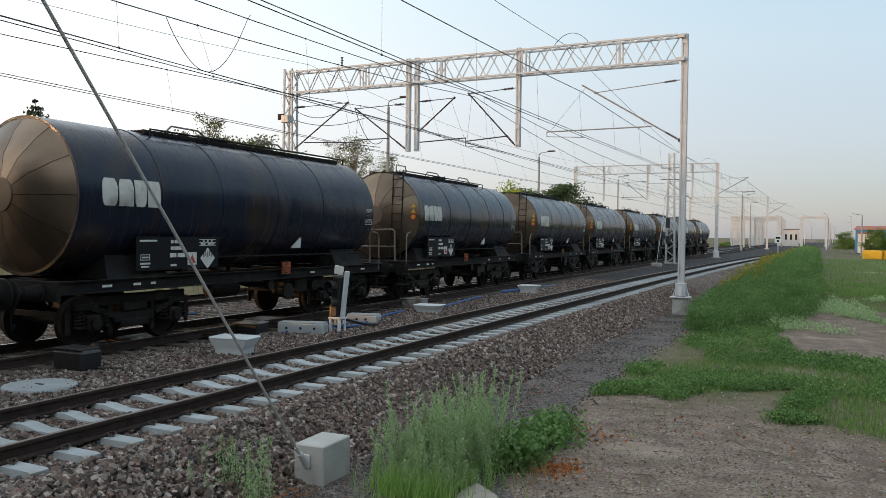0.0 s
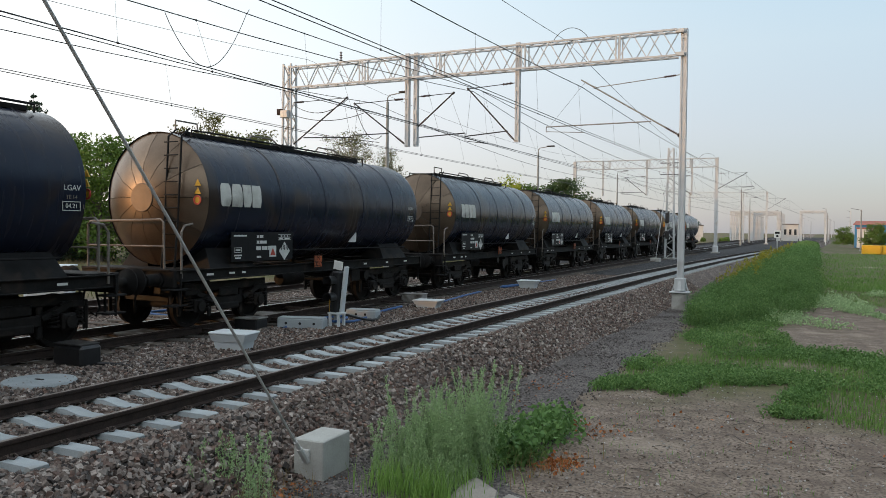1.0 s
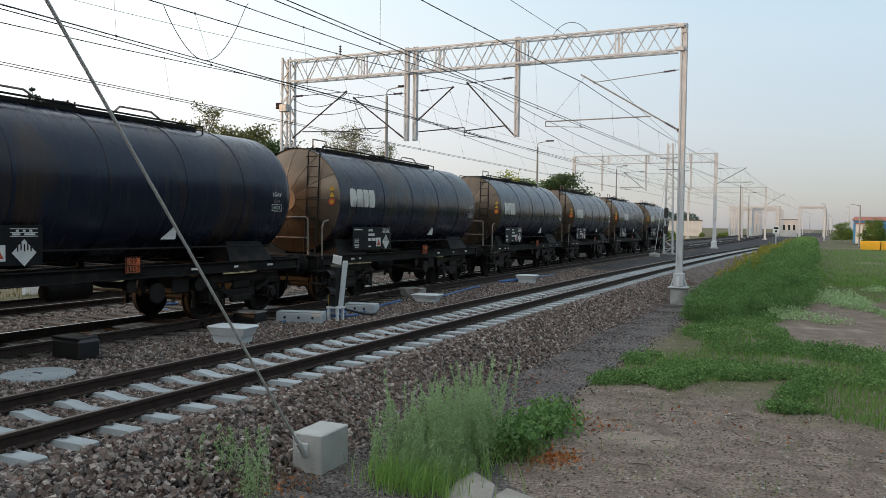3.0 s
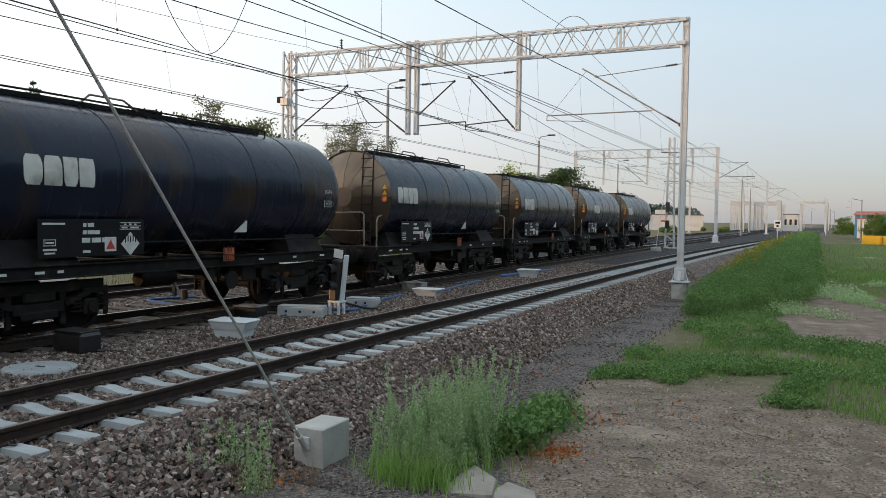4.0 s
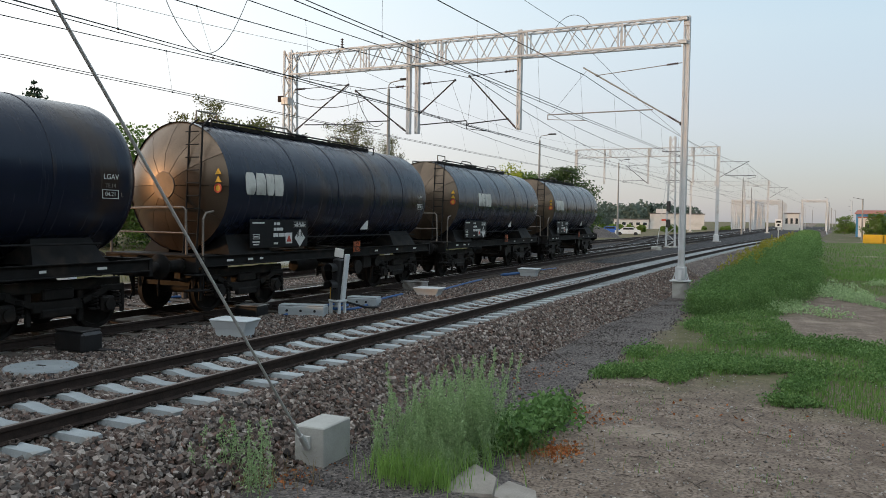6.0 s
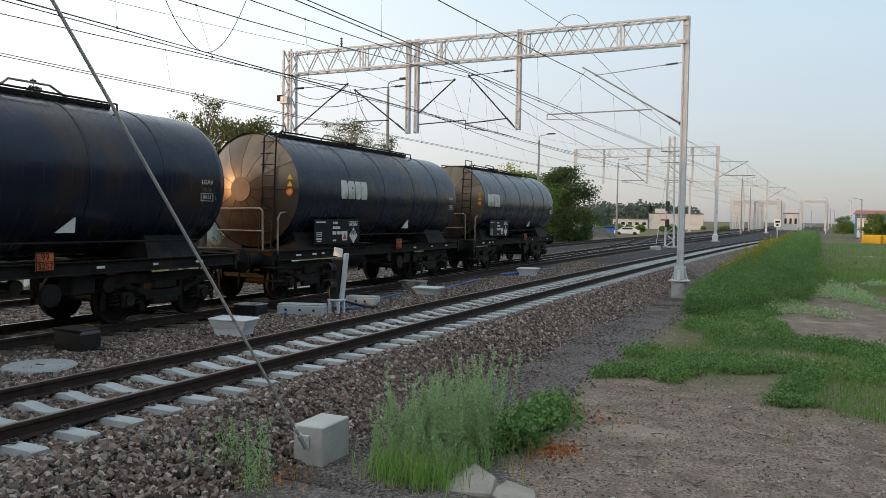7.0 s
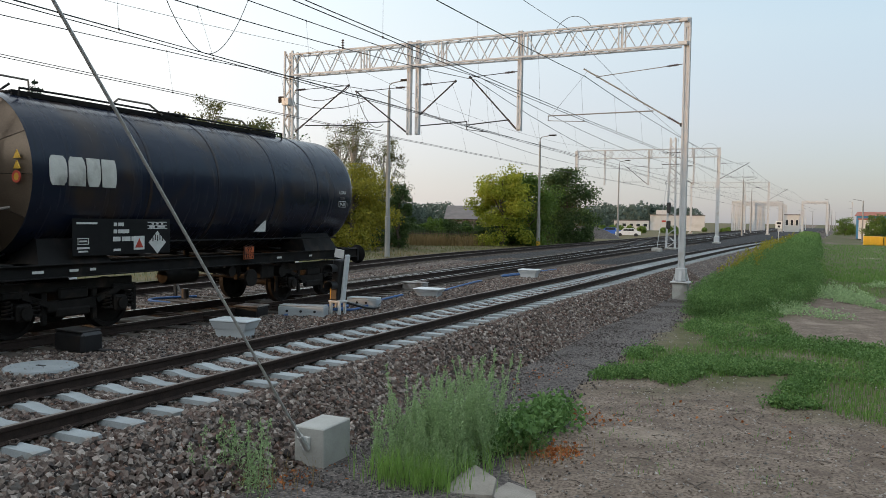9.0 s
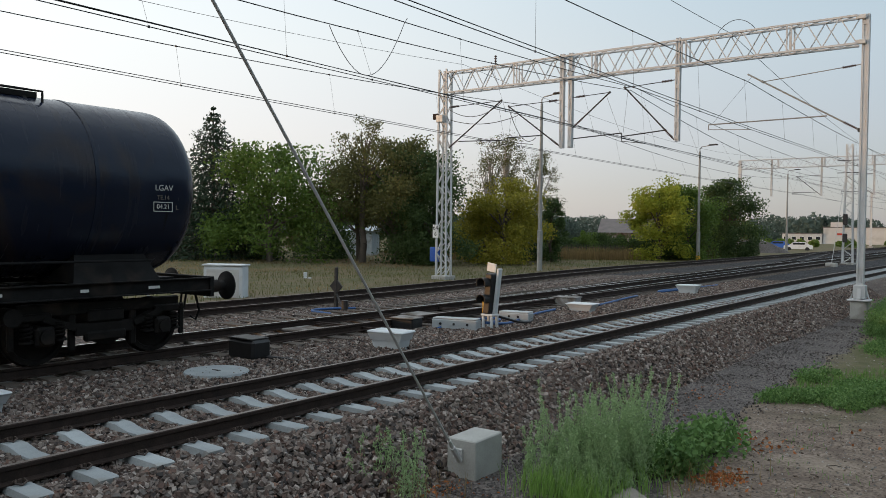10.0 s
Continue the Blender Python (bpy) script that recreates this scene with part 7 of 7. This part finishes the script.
# ---- loose stones ----
def stones(name, P, size, label, mat_=None):
    """Angular stones: cubes with jittered corners, turned at random."""
    n = len(P)
    base = np.array([(x, y, z) for x in (-1, 1) for y in (-1, 1) for z in (-1, 1)], float)
    v = base[None] * rng.uniform(0.55, 1.15, (n, 8, 3)) * rng.uniform(0.65, 1.25, (n, 1, 3))
    q = rng.normal(size=(n, 4))
    q /= np.linalg.norm(q, axis=1)[:, None]
    w, x, y, z = q.T
    R_ = np.stack([np.stack([1 - 2 * (y * y + z * z), 2 * (x * y - z * w), 2 * (x * z + y * w)], 1), np.stack([2 * (x * y + z * w), 1 - 2 * (x * x + z * z), 2 * (y * z - x * w)], 1), np.stack([2 * (x * z - y * w), 2 * (y * z + x * w), 1 - 2 * (x * x + y * y)], 1)], 1)
    v = np.einsum("nij,nkj->nki", R_, v) * (size * rng.uniform(0.6, 1.3, n) / 2)[:, None, None] + P[:, None]
    f = np.array([(0, 1, 3, 2), (4, 6, 7, 5), (0, 4, 5, 1), (2, 3, 7, 6), (0, 2, 6, 4), (1, 5, 7, 3)])
    idx = (f[None] + (np.arange(n) * 8)[:, None, None]).reshape(-1)
    me = bpy.data.meshes.new(name)
    me.vertices.add(n * 8)
    me.vertices.foreach_set("co", v.astype(np.float32).ravel())
    me.loops.add(n * 24)
    me.loops.foreach_set("vertex_index", idx.astype(np.int32))
    me.polygons.add(n * 6)
    me.polygons.foreach_set("loop_start", np.arange(0, n * 24, 4, dtype=np.int32))
    me.update(calc_edges=True)
    me.shade_flat()
    me.materials.append(mat_ or M_STONE)
    return tagged(new(name, me), label, "stones", kind="stuff")


def strewn(n, u0, u1, y0, y1, power=1.4):
    y = y0 + (y1 - y0) * rng.uniform(0, 1, n) ** power
    u = rng.uniform(u0, u1, n)
    x = np.array([line_a(b) for b in y]) + u
    z = np.where(u < 1.62, -0.222, -0.222 - (u - 1.62) / 1.13 * 0.67)
    return np.column_stack([x, y, z + rng.uniform(-0.02, 0.012, n)])


stones("shoulder_stones", strewn(36000, 1.30, 3.1, 2.5, 42, 1.7), 0.056, "angular reddish-grey crushed stones of the bed's shoulder")
P = strewn(26000, -1.35, 1.3, 2.5, 34, 1.6)
away = np.abs((P[:, 1] - (-4.0 + 0.093) + 0.3) % 0.6 - 0.3) > 0.15
stones("crib_stones", P[away] + np.array([0, 0, -0.012]), 0.05, "crushed stones between the near sleepers")
P = strewn(24000, -3.9, -1.3, 4, 42, 1.5)
P[:, 2] = -0.225 + rng.uniform(-0.015, 0.015, len(P))
stones("middle_stones", P, 0.05, "crushed stones between the tracks")
P = strewn(14000, -9.5, -5.7, 10, 45, 1.4)
P[:, 2] = -0.235 + rng.uniform(-0.01, 0.012, len(P))
stones("far_stones", P, 0.055, "crushed stones between the far tracks")
P = spots(2600, -5.2, 1.2, 7.6, 22, lambda x, y: True, 1.3)
stones("pebbles", P, 0.026, "small grey pebbles on the soil", island("pebble", [(0.10, 0.095, 0.09), (0.24, 0.22, 0.20), (0.40, 0.37, 0.34)]))

P = spots(2200, -3.6, 1.3, 7.6, 15.5, lambda x, y: noise.noise(Vector((x * 0.7, y * 0.7, 8))) > -0.25, 1.2)
stones("clods", P, 0.024, "small brown clods of soil", island("clod", [(0.09, 0.068, 0.054), (0.16, 0.122, 0.098), (0.24, 0.19, 0.155)]))

P = []
while len(P) < 9000:
    y = 7.0 + 33 * rng.uniform() ** 1.5
    x = line_a(y) + 2.7 + abs(rng.normal()) * 0.95
    if x < line_a(y) + 4.5:
        P.append((x, y))
P = np.array(P)
P = np.column_stack([P, on_ground(P[:, 0], P[:, 1]) + 0.018])
stones("path_gravel", P, 0.028, "dark gravel trodden into the cinder path", island("cinder", [(0.03, 0.027, 0.026), (0.07, 0.06, 0.056), (0.13, 0.11, 0.10), (0.05, 0.046, 0.046)]))

# ---- sleepers ----
bed_near, bed_middle = bpy.data.objects["track_bed_near"], bpy.data.objects["track_bed_middle"]


def sleeper_shape(half, w0, w1, h, dip):
    s = Shape()
    prof = [(-half, -0.012), (-half + 0.04, 0.0), (-0.50, 0.0), (-0.25, -dip), (0.25, -dip), (0.50, 0.0), (half - 0.04, 0.0), (half, -0.012)]
    for x, dz in prof:
        s.v += [(x, -w0 / 2, -h), (x, -w1 / 2, dz), (x, w1 / 2, dz), (x, w0 / 2, -h)]
    for j in range(len(prof) - 1):
        for i in range(3):
            a = j * 4 + i
            s.f.append((a, a + 4, a + 5, a + 1))
    k = (len(prof) - 1) * 4
    s.f += [(0, 1, 2, 3), (k + 3, k + 2, k + 1, k)]
    return s


me_new = sleeper_shape(1.28, 0.29, 0.20, 0.2, 0.045).mesh("sleeper", M_CONCRETE, 30)
me_old = sleeper_shape(1.25, 0.27, 0.22, 0.2, 0.03).mesh("sleeper", M_OLDSLEEPER, 30)
me_long = Shape().box((0, 0, -0.08), (4.4, 0.25, 0.16), 0.012).mesh("timber", M_WOODSLEEPER, 30)
cl = Shape()
cl.pipe([(-0.06, -0.07, -0.012), (-0.03, -0.05, 0.03), (0.0, -0.035, 0.05), (0.03, -0.05, 0.03), (0.05, 0.0, 0.012), (0.03, 0.05, 0.03), (0.0, 0.035, 0.05), (-0.03, 0.05, 0.03), (-0.06, 0.07, -0.012)], 0.011, 5)
cl.rod((0, 0, -0.02), (0, 0, 0.055), 0.016, 6)
me_clip = cl.mesh("rail_clip", M_CLIP, 40)
for i in range(296):
    y = -4.0 + 0.6 * i + 0.093
    o = new("sleeper", me_new)
    o.parent = bed_near
    o.matrix_local = pose(line_a(y), y, -0.172, 0, 0, random.uniform(-0.4, 0.4))
    if 2.5 < y < 36:
        for off in (-G, G):
            for e in (-1, 1):
                c = new("rail_clip", me_clip)
                c.parent = o
                c.matrix_local = pose(off + e * 0.10, 0, -0.002, 0, 0, 0 if e > 0 else 180)
for i in range(150):
    y = -4.0 + 0.62 * i
    if not 11.5 < y < 34:
        o = new("sleeper", me_old)
        o.parent = bed_middle
        o.matrix_local = pose(line_b(y), y, -0.178, 0, 0, random.uniform(-1, 1))
    else:
        o = new("timber", me_long)
        o.parent = bed_middle
        o.matrix_local = pose(line_b(y) - 0.75, y, -0.180, 0, 0, random.uniform(-1, 1))
    o = new("sleeper", me_old)
    o.parent = bed_middle
    o.matrix_local = pose(line_c(y), y, -0.178, 0, 0, random.uniform(-1, 1))
for i in range(60):
    y = 34.2 + 0.62 * i
    o = new("timber", me_long)
    o.parent = bed_middle
    o.matrix_local = pose(line_d(y) - 0.3, y, -0.186, 0, 0, random.uniform(-1, 1))


def motions():
    for ob, c in TRAIN:
        rows = []
        for k in range(21):
            t = k * 0.5
            y = c - SPEED * t - 0.072 * max(0.0, t - 7.5) ** 2
            yaw = math.degrees(math.atan2(-(line_d(y + 3.7) - line_d(y - 3.7)), 7.4))
            rows.append((t, pose((line_d(y + 3.7) + line_d(y - 3.7)) / 2, y, 0, 0, 0, yaw)))
        walk(ob, rows)
    step = 1.0 / 15
    for ob, y in WHEELSETS:
        walk(ob, [(k * step, pose(0, y, 0.46, math.degrees(SPEED * k * step / 0.46), 0, 0)) for k in range(151)])


motions()
